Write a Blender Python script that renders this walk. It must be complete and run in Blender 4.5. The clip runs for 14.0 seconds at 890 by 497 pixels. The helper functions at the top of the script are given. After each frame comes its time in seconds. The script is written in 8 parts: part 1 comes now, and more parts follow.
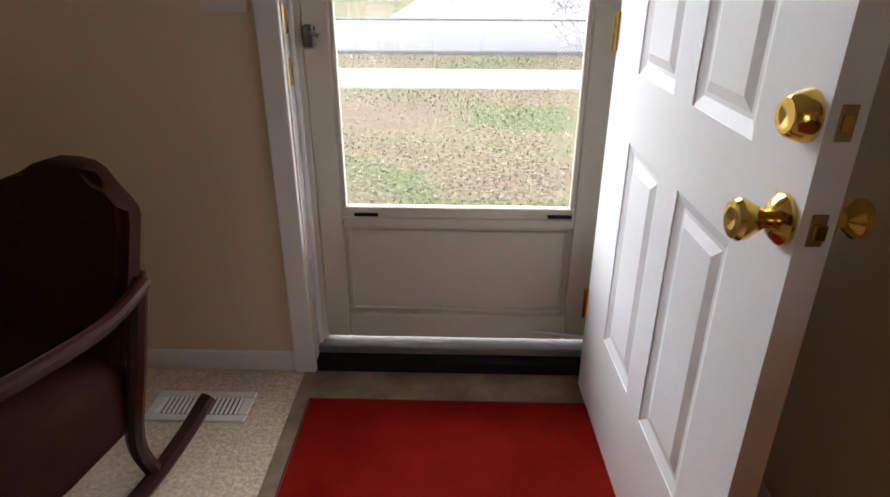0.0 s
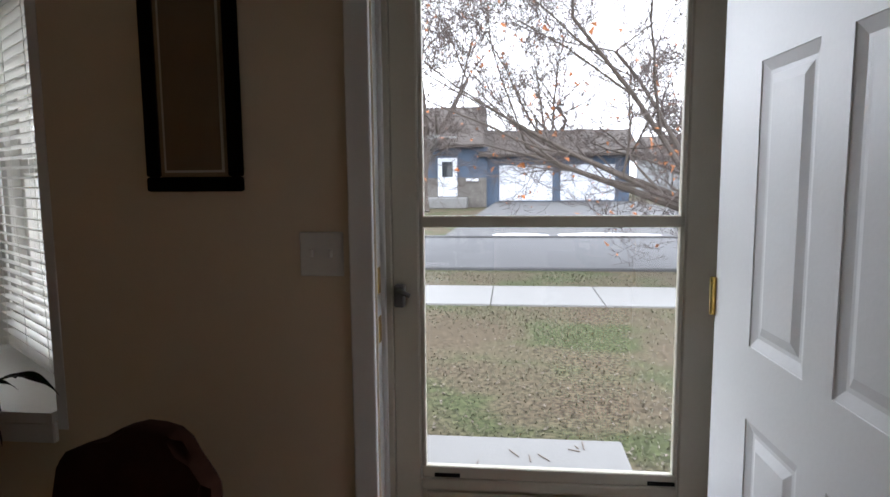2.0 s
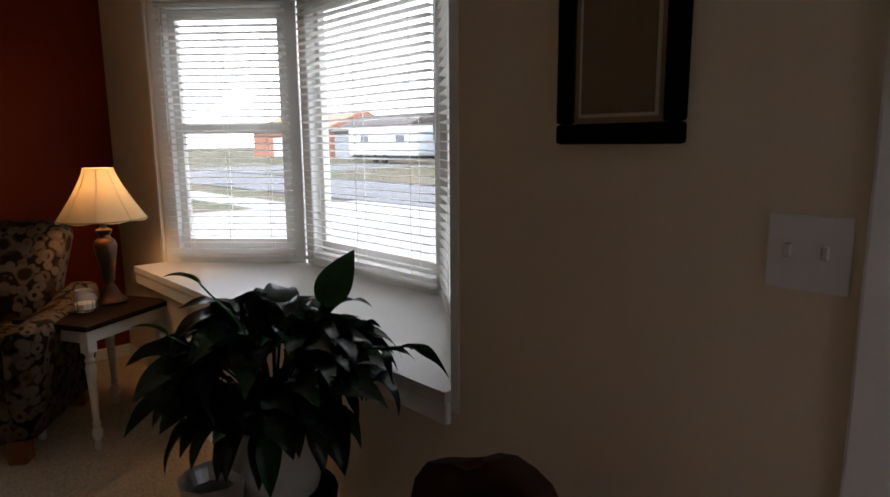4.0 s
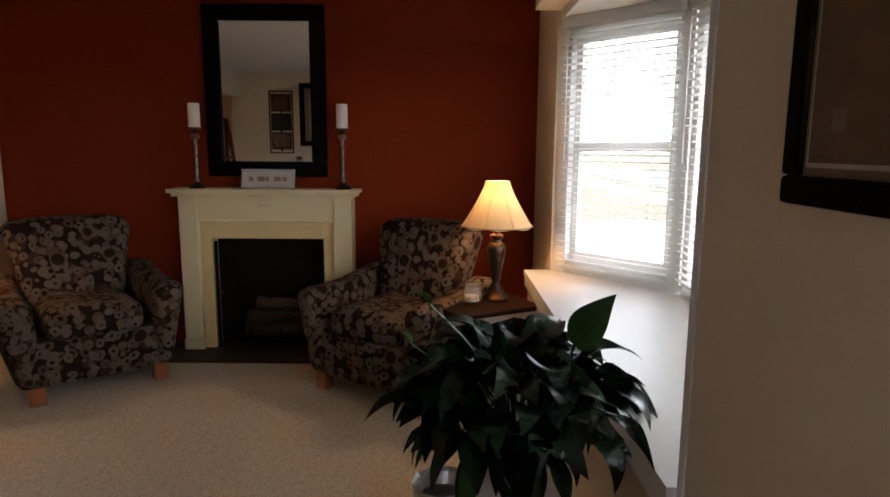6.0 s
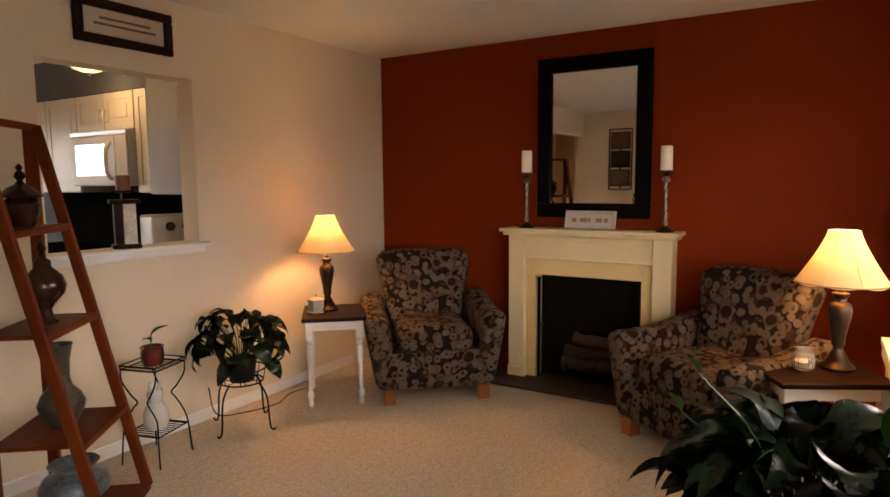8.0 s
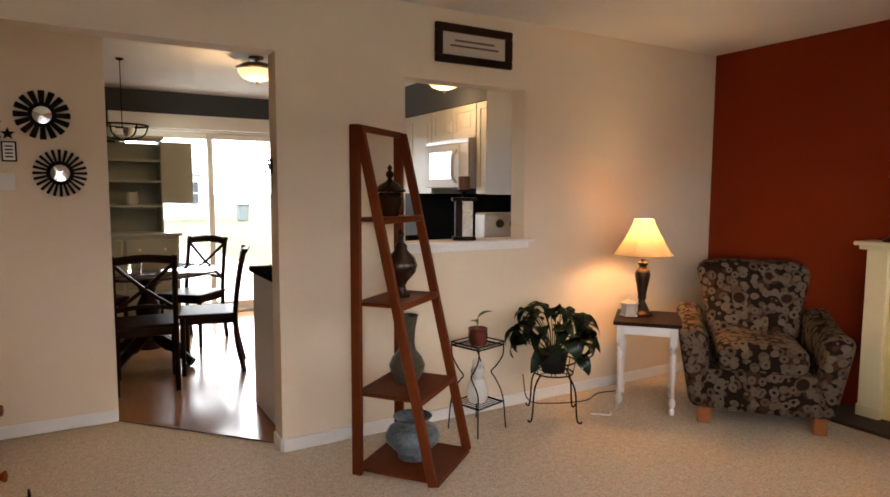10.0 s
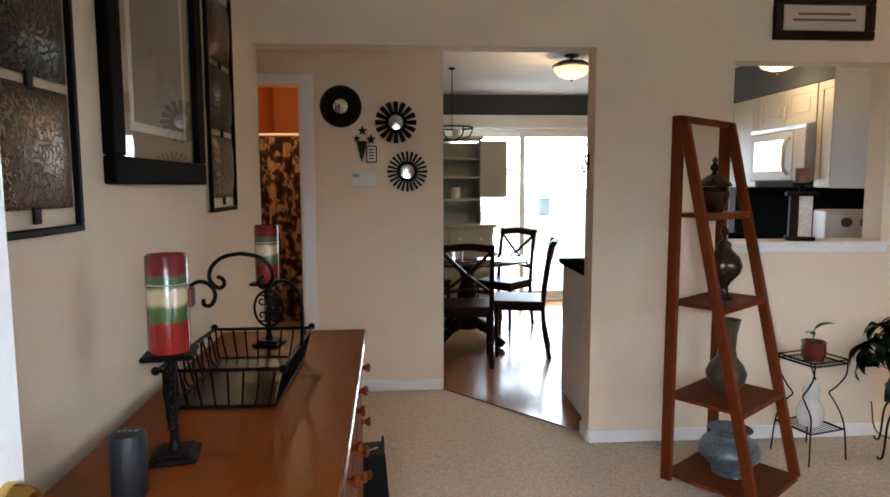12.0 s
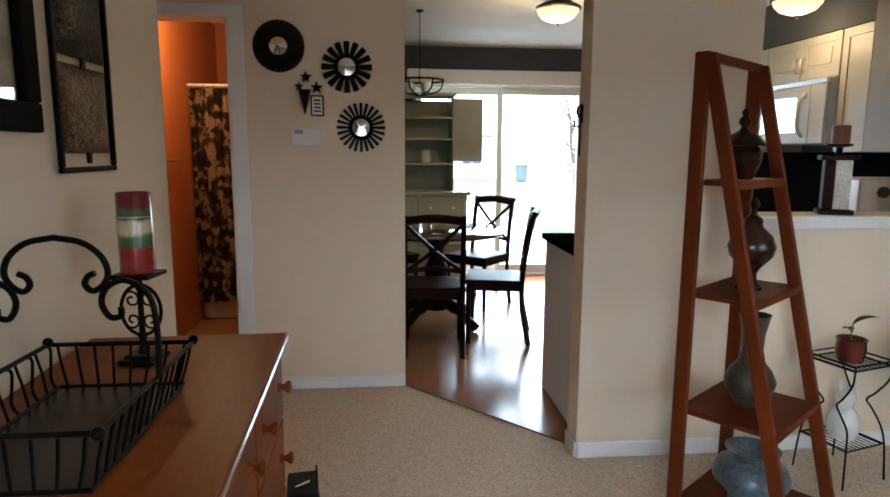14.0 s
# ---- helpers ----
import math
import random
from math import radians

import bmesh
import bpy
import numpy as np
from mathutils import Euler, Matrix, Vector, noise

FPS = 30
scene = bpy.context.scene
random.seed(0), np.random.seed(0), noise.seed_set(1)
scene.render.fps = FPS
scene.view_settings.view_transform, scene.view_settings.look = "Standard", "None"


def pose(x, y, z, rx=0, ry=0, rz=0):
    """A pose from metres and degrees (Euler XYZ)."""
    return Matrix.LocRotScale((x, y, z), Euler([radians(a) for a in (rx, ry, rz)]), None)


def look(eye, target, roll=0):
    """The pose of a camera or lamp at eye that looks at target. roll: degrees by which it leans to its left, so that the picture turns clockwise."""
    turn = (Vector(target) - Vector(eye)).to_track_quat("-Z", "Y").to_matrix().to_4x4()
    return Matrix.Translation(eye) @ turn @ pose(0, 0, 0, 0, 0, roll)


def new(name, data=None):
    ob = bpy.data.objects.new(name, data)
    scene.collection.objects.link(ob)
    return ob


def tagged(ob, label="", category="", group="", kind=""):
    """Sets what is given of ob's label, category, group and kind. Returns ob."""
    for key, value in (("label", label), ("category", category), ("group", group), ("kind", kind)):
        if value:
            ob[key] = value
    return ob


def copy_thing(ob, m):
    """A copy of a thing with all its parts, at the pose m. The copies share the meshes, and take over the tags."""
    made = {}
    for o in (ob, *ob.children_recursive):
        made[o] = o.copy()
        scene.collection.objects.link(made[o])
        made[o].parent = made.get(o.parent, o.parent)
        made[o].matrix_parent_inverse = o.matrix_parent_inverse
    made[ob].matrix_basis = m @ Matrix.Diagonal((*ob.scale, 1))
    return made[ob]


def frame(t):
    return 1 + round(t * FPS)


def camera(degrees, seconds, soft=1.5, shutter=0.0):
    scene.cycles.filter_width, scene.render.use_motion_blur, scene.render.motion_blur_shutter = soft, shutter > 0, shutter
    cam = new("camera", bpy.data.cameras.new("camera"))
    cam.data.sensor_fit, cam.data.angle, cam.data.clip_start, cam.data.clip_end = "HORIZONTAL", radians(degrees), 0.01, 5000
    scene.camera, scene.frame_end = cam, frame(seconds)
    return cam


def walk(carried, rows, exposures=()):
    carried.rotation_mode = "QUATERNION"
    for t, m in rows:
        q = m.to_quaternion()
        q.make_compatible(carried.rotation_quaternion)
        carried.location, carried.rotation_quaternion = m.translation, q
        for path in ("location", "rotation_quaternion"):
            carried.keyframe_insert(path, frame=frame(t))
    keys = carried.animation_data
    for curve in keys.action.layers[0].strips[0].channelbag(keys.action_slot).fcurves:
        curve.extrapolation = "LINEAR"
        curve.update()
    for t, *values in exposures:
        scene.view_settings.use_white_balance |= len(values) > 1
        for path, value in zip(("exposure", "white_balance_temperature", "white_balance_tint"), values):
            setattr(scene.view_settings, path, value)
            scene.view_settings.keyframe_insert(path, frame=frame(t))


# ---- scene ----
cam = camera(70.9, 14.0, soft=1.6)
PATH = [
    (0, (0.562, -0.03, 1.208), (0.516, 1.779, 0.358), 0.2),
    (0.5, (0.578, -0.008, 1.236), (0.517, 1.844, 0.483), -0.7),
    (1, (0.563, -0.006, 1.29), (0.508, 1.95, 0.879), 0.4),
    (1.5, (0.525, 0.002, 1.331), (0.454, 1.989, 1.117), -0.0),
    (2, (0.458, 0.05, 1.326), (0.247, 2.026, 1.1), -0.5),
    (2.5, (0.4, 0.124, 1.32), (-0.087, 2.043, 1.033), -1.4),
    (3, (0.354, 0.251, 1.307), (-0.488, 2.041, 1.011), -0.7),
    (3.5, (0.292, 0.422, 1.299), (-0.839, 2.036, 0.956), -1.1),
    (3.7, (0.267, 0.479, 1.293), (-0.987, 2.0, 0.956), -0.8),
    (5.8, (0.359, 1.133, 1.4), (-1.61, 1.251, 1.072), -0.2),
    (6, (0.375, 1.132, 1.364), (-1.6, 1.134, 1.05), 0.4),
    (6.5, (0.298, 1.241, 1.376), (-1.654, 0.916, 1.085), -0.6),
    (7, (0.351, 1.231, 1.421), (-1.566, 0.733, 1.146), -1.2),
    (7.5, (0.389, 1.244, 1.412), (-1.461, 0.521, 1.17), -0.3),
    (8, (0.395, 1.315, 1.433), (-1.309, 0.289, 1.22), -0.5),
    (8.2, (0.397, 1.349, 1.435), (-1.235, 0.21, 1.24), -0.5),
    (10.3, (0.448, 1.385, 1.383), (-0.42, -0.408, 1.204), 0.0),
    (10.5, (0.456, 1.392, 1.385), (-0.312, -0.446, 1.207), -0.2),
    (11, (0.496, 1.376, 1.389), (-0.048, -0.538, 1.184), -0.3),
    (11.5, (0.517, 1.369, 1.387), (0.193, -0.593, 1.172), -0.3),
    (12, (0.531, 1.377, 1.391), (0.411, -0.609, 1.19), -0.1),
    (12.5, (0.501, 1.364, 1.403), (0.402, -0.621, 1.176), -0.5),
    (13, (0.487, 1.244, 1.392), (0.326, -0.732, 1.13), -1.2),
    (13.5, (0.472, 1.027, 1.372), (0.274, -0.944, 1.095), -2.2),
    (14, (0.407, 0.722, 1.355), (0.214, -1.245, 1.049), 0.4),
]
EXPOSURES = [(0.0, 2.15, 6500, 11), (0.6, 2.13, 6300, 11), (1.0, 1.83, 6200, 10), (1.5, 1.35, 6200, 10), (2.0, 1.03, 6200, 10), (3.0, 1.03, 6150, 11), (3.7, 1.05, 6100, 12), (5.8, 2.1, 6100, 12), (7.0, 2.25, 6300, 13), (7.5, 2.4, 6700, 16), (8.2, 3.05, 8100, 20), (10.3, 3.22, 6600, 13), (11.2, 3.25, 6100, 10), (12.5, 3.35, 5650, 6), (14.0, 3.2, 5550, 4)]

walk(cam, [(t, look(eye, aim, roll)) for t, eye, aim, roll in PATH], EXPOSURES)


# world, sun
world = bpy.data.worlds.new("overcast_sky")
scene.world = world
world.use_nodes = True
wn = world.node_tree
wn.nodes.clear()
w_out = wn.nodes.new("ShaderNodeOutputWorld")
w_bg = wn.nodes.new("ShaderNodeBackground")
w_sky = wn.nodes.new("ShaderNodeTexSky")
w_sky.sky_type = "NISHITA"
w_sky.sun_disc = False
w_sky.sun_elevation = radians(40)
w_sky.sun_rotation = radians(200)
w_sky.dust_density = 2.0
w_sky.air_density = 1.0
w_hsv = wn.nodes.new("ShaderNodeHueSaturation")
w_hsv.inputs["Saturation"].default_value = 0.12
wn.links.new(w_sky.outputs[0], w_hsv.inputs["Color"])
w_mix = wn.nodes.new("ShaderNodeMix")
w_mix.data_type = "RGBA"
w_mix.inputs[0].default_value = 0.8
w_mix.inputs[7].default_value = (22.5, 23.2, 24.6, 1)
wn.links.new(w_hsv.outputs[0], w_mix.inputs[6])
wn.links.new(w_mix.outputs[2], w_bg.inputs[0])
w_bg.inputs[1].default_value = 0.15
wn.links.new(w_bg.outputs[0], w_out.inputs[0])
sun_data = bpy.data.lights.new("sun", "SUN")
sun_data.energy = 0.5
sun_data.angle = radians(30)
sun_data.color = (1.0, 0.96, 0.9)
sun = new("sun", sun_data)
sun.matrix_world = look((0, 0, 20), (-7, 15, 0))


# ---- mesh helpers ----
def box(bm, lo, hi, bevel=0.0, seg=1):
    """A box between two corners, with bevelled edges."""
    m = Matrix.LocRotScale([(a + b) / 2 for a, b in zip(lo, hi)], None, [abs(b - a) for a, b in zip(lo, hi)])
    made = bmesh.ops.create_cube(bm, size=1.0, matrix=m)
    if bevel:
        edges = list({e for v in made["verts"] for e in v.link_edges})
        bmesh.ops.bevel(bm, geom=edges, offset=bevel, segments=seg, affect="EDGES", profile=0.6)
    return bm


def obox(bm, size, m, bevel=0.0, seg=1):
    """A box of a size, centred at the pose m."""
    made = bmesh.ops.create_cube(bm, size=1.0, matrix=m @ Matrix.Diagonal((*size, 1)))
    if bevel:
        edges = list({e for v in made["verts"] for e in v.link_edges})
        bmesh.ops.bevel(bm, geom=edges, offset=bevel, segments=seg, affect="EDGES", profile=0.6)
    return bm


def lathe(bm, profile, seg=20, at=(0, 0, 0), lobes=0, depth=0.0):
    """A turned shape from (radius, height) pairs, closed at both ends; lobes: flutes round it."""
    rings = []
    for r, z in profile:
        ring = []
        for i in range(seg):
            a = 2 * math.pi * i / seg
            k = r * (1 + depth * math.cos(lobes * a)) if lobes else r
            ring.append(bm.verts.new((at[0] + k * math.cos(a), at[1] + k * math.sin(a), at[2] + z)))
        rings.append(ring)
    for lower, upper in zip(rings, rings[1:]):
        for i in range(seg):
            bm.faces.new((lower[i], lower[(i + 1) % seg], upper[(i + 1) % seg], upper[i]))
    if profile[0][0] > 1e-4:
        bm.faces.new(list(reversed(rings[0])))
    if profile[-1][0] > 1e-4:
        bm.faces.new(rings[-1])
    return bm


def tube(bm, points, radius, seg=8, closed=False, flat=1.0):
    """A bent rod through the points; radius may be one number or one for each point."""
    pts = [Vector(p) for p in points]
    n = len(pts)
    radii = radius if isinstance(radius, (list, tuple)) else [radius] * n
    rings, side = [], None
    for i, p in enumerate(pts):
        a = pts[(i - 1) % n] if closed or i else pts[0]
        b = pts[(i + 1) % n] if closed or i < n - 1 else pts[-1]
        along = (b - a).normalized() if (b - a).length > 1e-9 else Vector((0, 0, 1))
        if side is None:
            side = along.orthogonal().normalized()
        side = (side - along * side.dot(along))
        side = side.normalized() if side.length > 1e-6 else along.orthogonal().normalized()
        up = along.cross(side)
        rings.append([bm.verts.new(p + radii[i] * (math.cos(2 * math.pi * k / seg) * side + flat * math.sin(2 * math.pi * k / seg) * up)) for k in range(seg)])
    for i in range(n if closed else n - 1):
        lower, upper = rings[i], rings[(i + 1) % n]
        for k in range(seg):
            bm.faces.new((lower[k], lower[(k + 1) % seg], upper[(k + 1) % seg], upper[k]))
    if not closed:
        bm.faces.new(list(reversed(rings[0])))
        bm.faces.new(rings[-1])
    return bm


def smooth_line(points, steps=6):
    """Catmull-Rom points through the given ones."""
    p = [Vector(q) for q in points]
    p = [p[0] * 2 - p[1]] + p + [p[-1] * 2 - p[-2]]
    out = []
    for i in range(1, len(p) - 2):
        for s in range(steps):
            t = s / steps
            out.append(0.5 * (2 * p[i] + (p[i + 1] - p[i - 1]) * t + (2 * p[i - 1] - 5 * p[i] + 4 * p[i + 1] - p[i + 2]) * t * t
                              + (3 * p[i] - p[i - 1] - 3 * p[i + 1] + p[i + 2]) * t ** 3))
    return out + [p[-2]]


def prism(bm, outline, lo, hi, axis="z"):
    """An outline of (a, b) pairs drawn out between lo and hi along an axis."""
    def place(a, b, c):
        return {"z": (a, b, c), "y": (a, c, b), "x": (c, a, b)}[axis]
    low = [bm.verts.new(place(a, b, lo)) for a, b in outline]
    high = [bm.verts.new(place(a, b, hi)) for a, b in outline]
    n = len(outline)
    bm.faces.new(low)
    bm.faces.new(list(reversed(high)))
    for i in range(n):
        bm.faces.new((low[i], high[i], high[(i + 1) % n], low[(i + 1) % n]))
    return bm


def smooth_faces(bm, angle=40):
    for f in bm.faces:
        f.smooth = True
    for e in bm.edges:
        if len(e.link_faces) == 2 and e.calc_face_angle(0) > radians(angle):
            e.smooth = False


def mesh_of(name, bm, material, round_off=False):
    bmesh.ops.recalc_face_normals(bm, faces=bm.faces)
    if round_off:
        smooth_faces(bm)
    me = bpy.data.meshes.new(name)
    bm.to_mesh(me)
    bm.free()
    for m in material if isinstance(material, (list, tuple)) else [material]:
        me.materials.append(m)
    return me


def part(name, bm, material, parent=None, label="", round_off=False, m=None):
    """One mesh object under a thing or a part."""
    ob = new(name, mesh_of(name, bm, material, round_off))
    ob.parent = parent
    if m is not None:
        ob.matrix_basis = m
    return tagged(ob, label=label)


def thing(name, label, category, m=None, group="", kind=""):
    """The empty at the base of a thing, that carries its parts."""
    ob = new(name)
    ob.empty_display_size = 0.1
    if m is not None:
        ob.matrix_basis = m
    return tagged(ob, label=label, category=category, group=group, kind=kind)


def setting(name, bm, material, label="", category=""):
    ob = part(name, bm, material, None, label)
    return tagged(ob, category=category, kind="structure")


def BM():
    return bmesh.new()


def soft_box(size, m, bevel, cuts, warp=None):
    """A padded box: rounded edges, with a warp of its points."""
    b = BM()
    bmesh.ops.create_cube(b, size=1.0)
    bmesh.ops.subdivide_edges(b, edges=b.edges[:], cuts=cuts, use_grid_fill=True)
    sx, sy, sz = size
    for v in b.verts:
        p = Vector((v.co.x * sx, v.co.y * sy, v.co.z * sz))
        core = Vector((max(-sx / 2 + bevel, min(sx / 2 - bevel, p.x)), max(-sy / 2 + bevel, min(sy / 2 - bevel, p.y)), max(-sz / 2 + bevel, min(sz / 2 - bevel, p.z))))
        d = p - core
        if d.length > 1e-6:
            p = core + d.normalized() * min(bevel, d.length) if d.length > bevel else core + d
        v.co = p
    if warp:
        for v in b.verts:
            v.co = Vector(warp(v.co.x, v.co.y, v.co.z))
    b.transform(m)
    return b


# ---- materials ----
def surface(name, colour, rough=0.6, metal=0.0, vary=0.15, scale=6.0, fine=120.0, bump=0.1, second=None, mix=0.5, coat=0.0, sheen=0.0, stretch=(1, 1, 1), spec=0.5, contrast=1.5):
    """A painted, woven or bare surface with variation at two scales and a fine relief."""
    mat = bpy.data.materials.new(name)
    mat.use_nodes = True
    nt = mat.node_tree
    bsdf = nt.nodes["Principled BSDF"]
    co = nt.nodes.new("ShaderNodeTexCoord")
    mp = nt.nodes.new("ShaderNodeMapping")
    mp.inputs["Scale"].default_value = stretch
    nt.links.new(co.outputs["Object"], mp.inputs[0])
    big = nt.nodes.new("ShaderNodeTexNoise")
    big.inputs["Scale"].default_value, big.inputs["Detail"].default_value = scale, 5
    small = nt.nodes.new("ShaderNodeTexNoise")
    small.inputs["Scale"].default_value, small.inputs["Detail"].default_value = fine, 3
    for n in (big, small):
        nt.links.new(mp.outputs[0], n.inputs["Vector"])
    ramp = nt.nodes.new("ShaderNodeMix")
    ramp.data_type = "RGBA"
    dark = [c * (1 - vary) for c in colour]
    light = [min(1, c * (1 + vary)) for c in (second or colour)]
    ramp.inputs[6].default_value = (*dark, 1)
    ramp.inputs[7].default_value = (*light, 1)
    add = nt.nodes.new("ShaderNodeMath")
    add.operation = "MULTIPLY_ADD"
    crisp = nt.nodes.new("ShaderNodeMapRange")
    crisp.inputs[1].default_value, crisp.inputs[2].default_value = 0.5 - 0.5 / contrast, 0.5 + 0.5 / contrast
    nt.links.new(small.outputs["Fac"], crisp.inputs[0])
    nt.links.new(crisp.outputs[0], add.inputs[0])
    add.inputs[1].default_value = mix
    scaled = nt.nodes.new("ShaderNodeMath")
    scaled.operation = "MULTIPLY_ADD"
    nt.links.new(big.outputs["Fac"], scaled.inputs[0])
    scaled.inputs[1].default_value = 1.6 * (1 - mix)
    scaled.inputs[2].default_value = -0.3 * (1 - mix)
    nt.links.new(scaled.outputs[0], add.inputs[2])
    nt.links.new(add.outputs[0], ramp.inputs[0])
    nt.links.new(ramp.outputs[2], bsdf.inputs["Base Color"])
    bsdf.inputs["Roughness"].default_value = rough
    bsdf.inputs["Metallic"].default_value = metal
    bsdf.inputs["Coat Weight"].default_value = coat
    bsdf.inputs["Sheen Weight"].default_value = sheen
    bsdf.inputs["Specular IOR Level"].default_value = spec
    if bump:
        b = nt.nodes.new("ShaderNodeBump")
        b.inputs["Strength"].default_value, b.inputs["Distance"].default_value = bump, 0.004
        nt.links.new(small.outputs["Fac"], b.inputs["Height"])
        nt.links.new(b.outputs[0], bsdf.inputs["Normal"])
    return mat


def pane_material(name, tint=(1, 1, 1)):
    """Thin window glass: clear, with a Fresnel gloss."""
    mat = bpy.data.materials.new(name)
    mat.use_nodes = True
    nt = mat.node_tree
    nt.nodes.clear()
    out = nt.nodes.new("ShaderNodeOutputMaterial")
    mix = nt.nodes.new("ShaderNodeMixShader")
    face = nt.nodes.new("ShaderNodeLayerWeight")
    face.inputs[0].default_value = 0.5
    steep = nt.nodes.new("ShaderNodeMath")
    steep.operation = "POWER"
    steep.inputs[1].default_value = 5.0
    nt.links.new(face.outputs["Facing"], steep.inputs[0])
    fres = nt.nodes.new("ShaderNodeMath")
    fres.operation = "MULTIPLY_ADD"
    fres.inputs[1].default_value, fres.inputs[2].default_value = 0.9, 0.03
    nt.links.new(steep.outputs[0], fres.inputs[0])
    clear = nt.nodes.new("ShaderNodeBsdfTransparent")
    clear.inputs[0].default_value = (*tint, 1)
    gloss = nt.nodes.new("ShaderNodeBsdfGlossy")
    gloss.inputs["Roughness"].default_value = 0.02
    nt.links.new(fres.outputs[0], mix.inputs[0])
    nt.links.new(clear.outputs[0], mix.inputs[1])
    nt.links.new(gloss.outputs[0], mix.inputs[2])
    nt.links.new(mix.outputs[0], out.inputs[0])
    return mat


def glow(name, colour, strength):
    mat = bpy.data.materials.new(name)
    mat.use_nodes = True
    b = mat.node_tree.nodes["Principled BSDF"]
    b.inputs["Emission Color"].default_value = (*colour, 1)
    b.inputs["Emission Strength"].default_value = strength
    return mat


PAINT = surface("cream_wall_paint", (0.73, 0.61, 0.45), 0.75, vary=0.04, scale=2.0, fine=220, bump=0.12)
RED = surface("rust_red_wall_paint", (0.190, 0.0215, 0.0022), 0.75, vary=0.06, scale=2.0, fine=220, bump=0.12, spec=0.15)
GREY_PAINT = surface("slate_grey_wall_paint", (0.065, 0.07, 0.078), 0.8, vary=0.05, bump=0.1, spec=0.2)
ORANGE = surface("orange_wall_paint", (0.42, 0.125, 0.022), 0.7, vary=0.05, bump=0.1)
CEIL = surface("white_ceiling_paint", (0.72, 0.70, 0.66), 0.85, vary=0.04, fine=90, bump=0.5)
WHITE = surface("white_gloss_paint", (0.78, 0.77, 0.74), 0.35, vary=0.03, bump=0.04)
CREAM = surface("cream_mantel_paint", (0.74, 0.62, 0.36), 0.45, vary=0.04, bump=0.04)
# mantel cream with the orange light on it mixed into the colour
CREAM_WARM_LIT = surface("warm_lit_cream_paint", (0.718, 0.539, 0.245), 0.45, vary=0.04, bump=0.04)
CARPET = surface("beige_carpet", (0.56, 0.455, 0.335), 0.95, vary=0.26, scale=30.0, fine=85, bump=0.8, mix=0.55, second=(0.68, 0.57, 0.44), contrast=2.8, spec=0.1)
LAMINATE = surface("oak_laminate", (0.27, 0.115, 0.042), 0.2, vary=0.2, scale=5.0, fine=60, bump=0.03, stretch=(6, 1, 1))
PANE = pane_material("window_glass")
# grey tint added to the patio glass to cut daylight in the kitchen
PANE_DIMMING = pane_material("daylight_dimming_door_glass", (0.80, 0.82, 0.82))


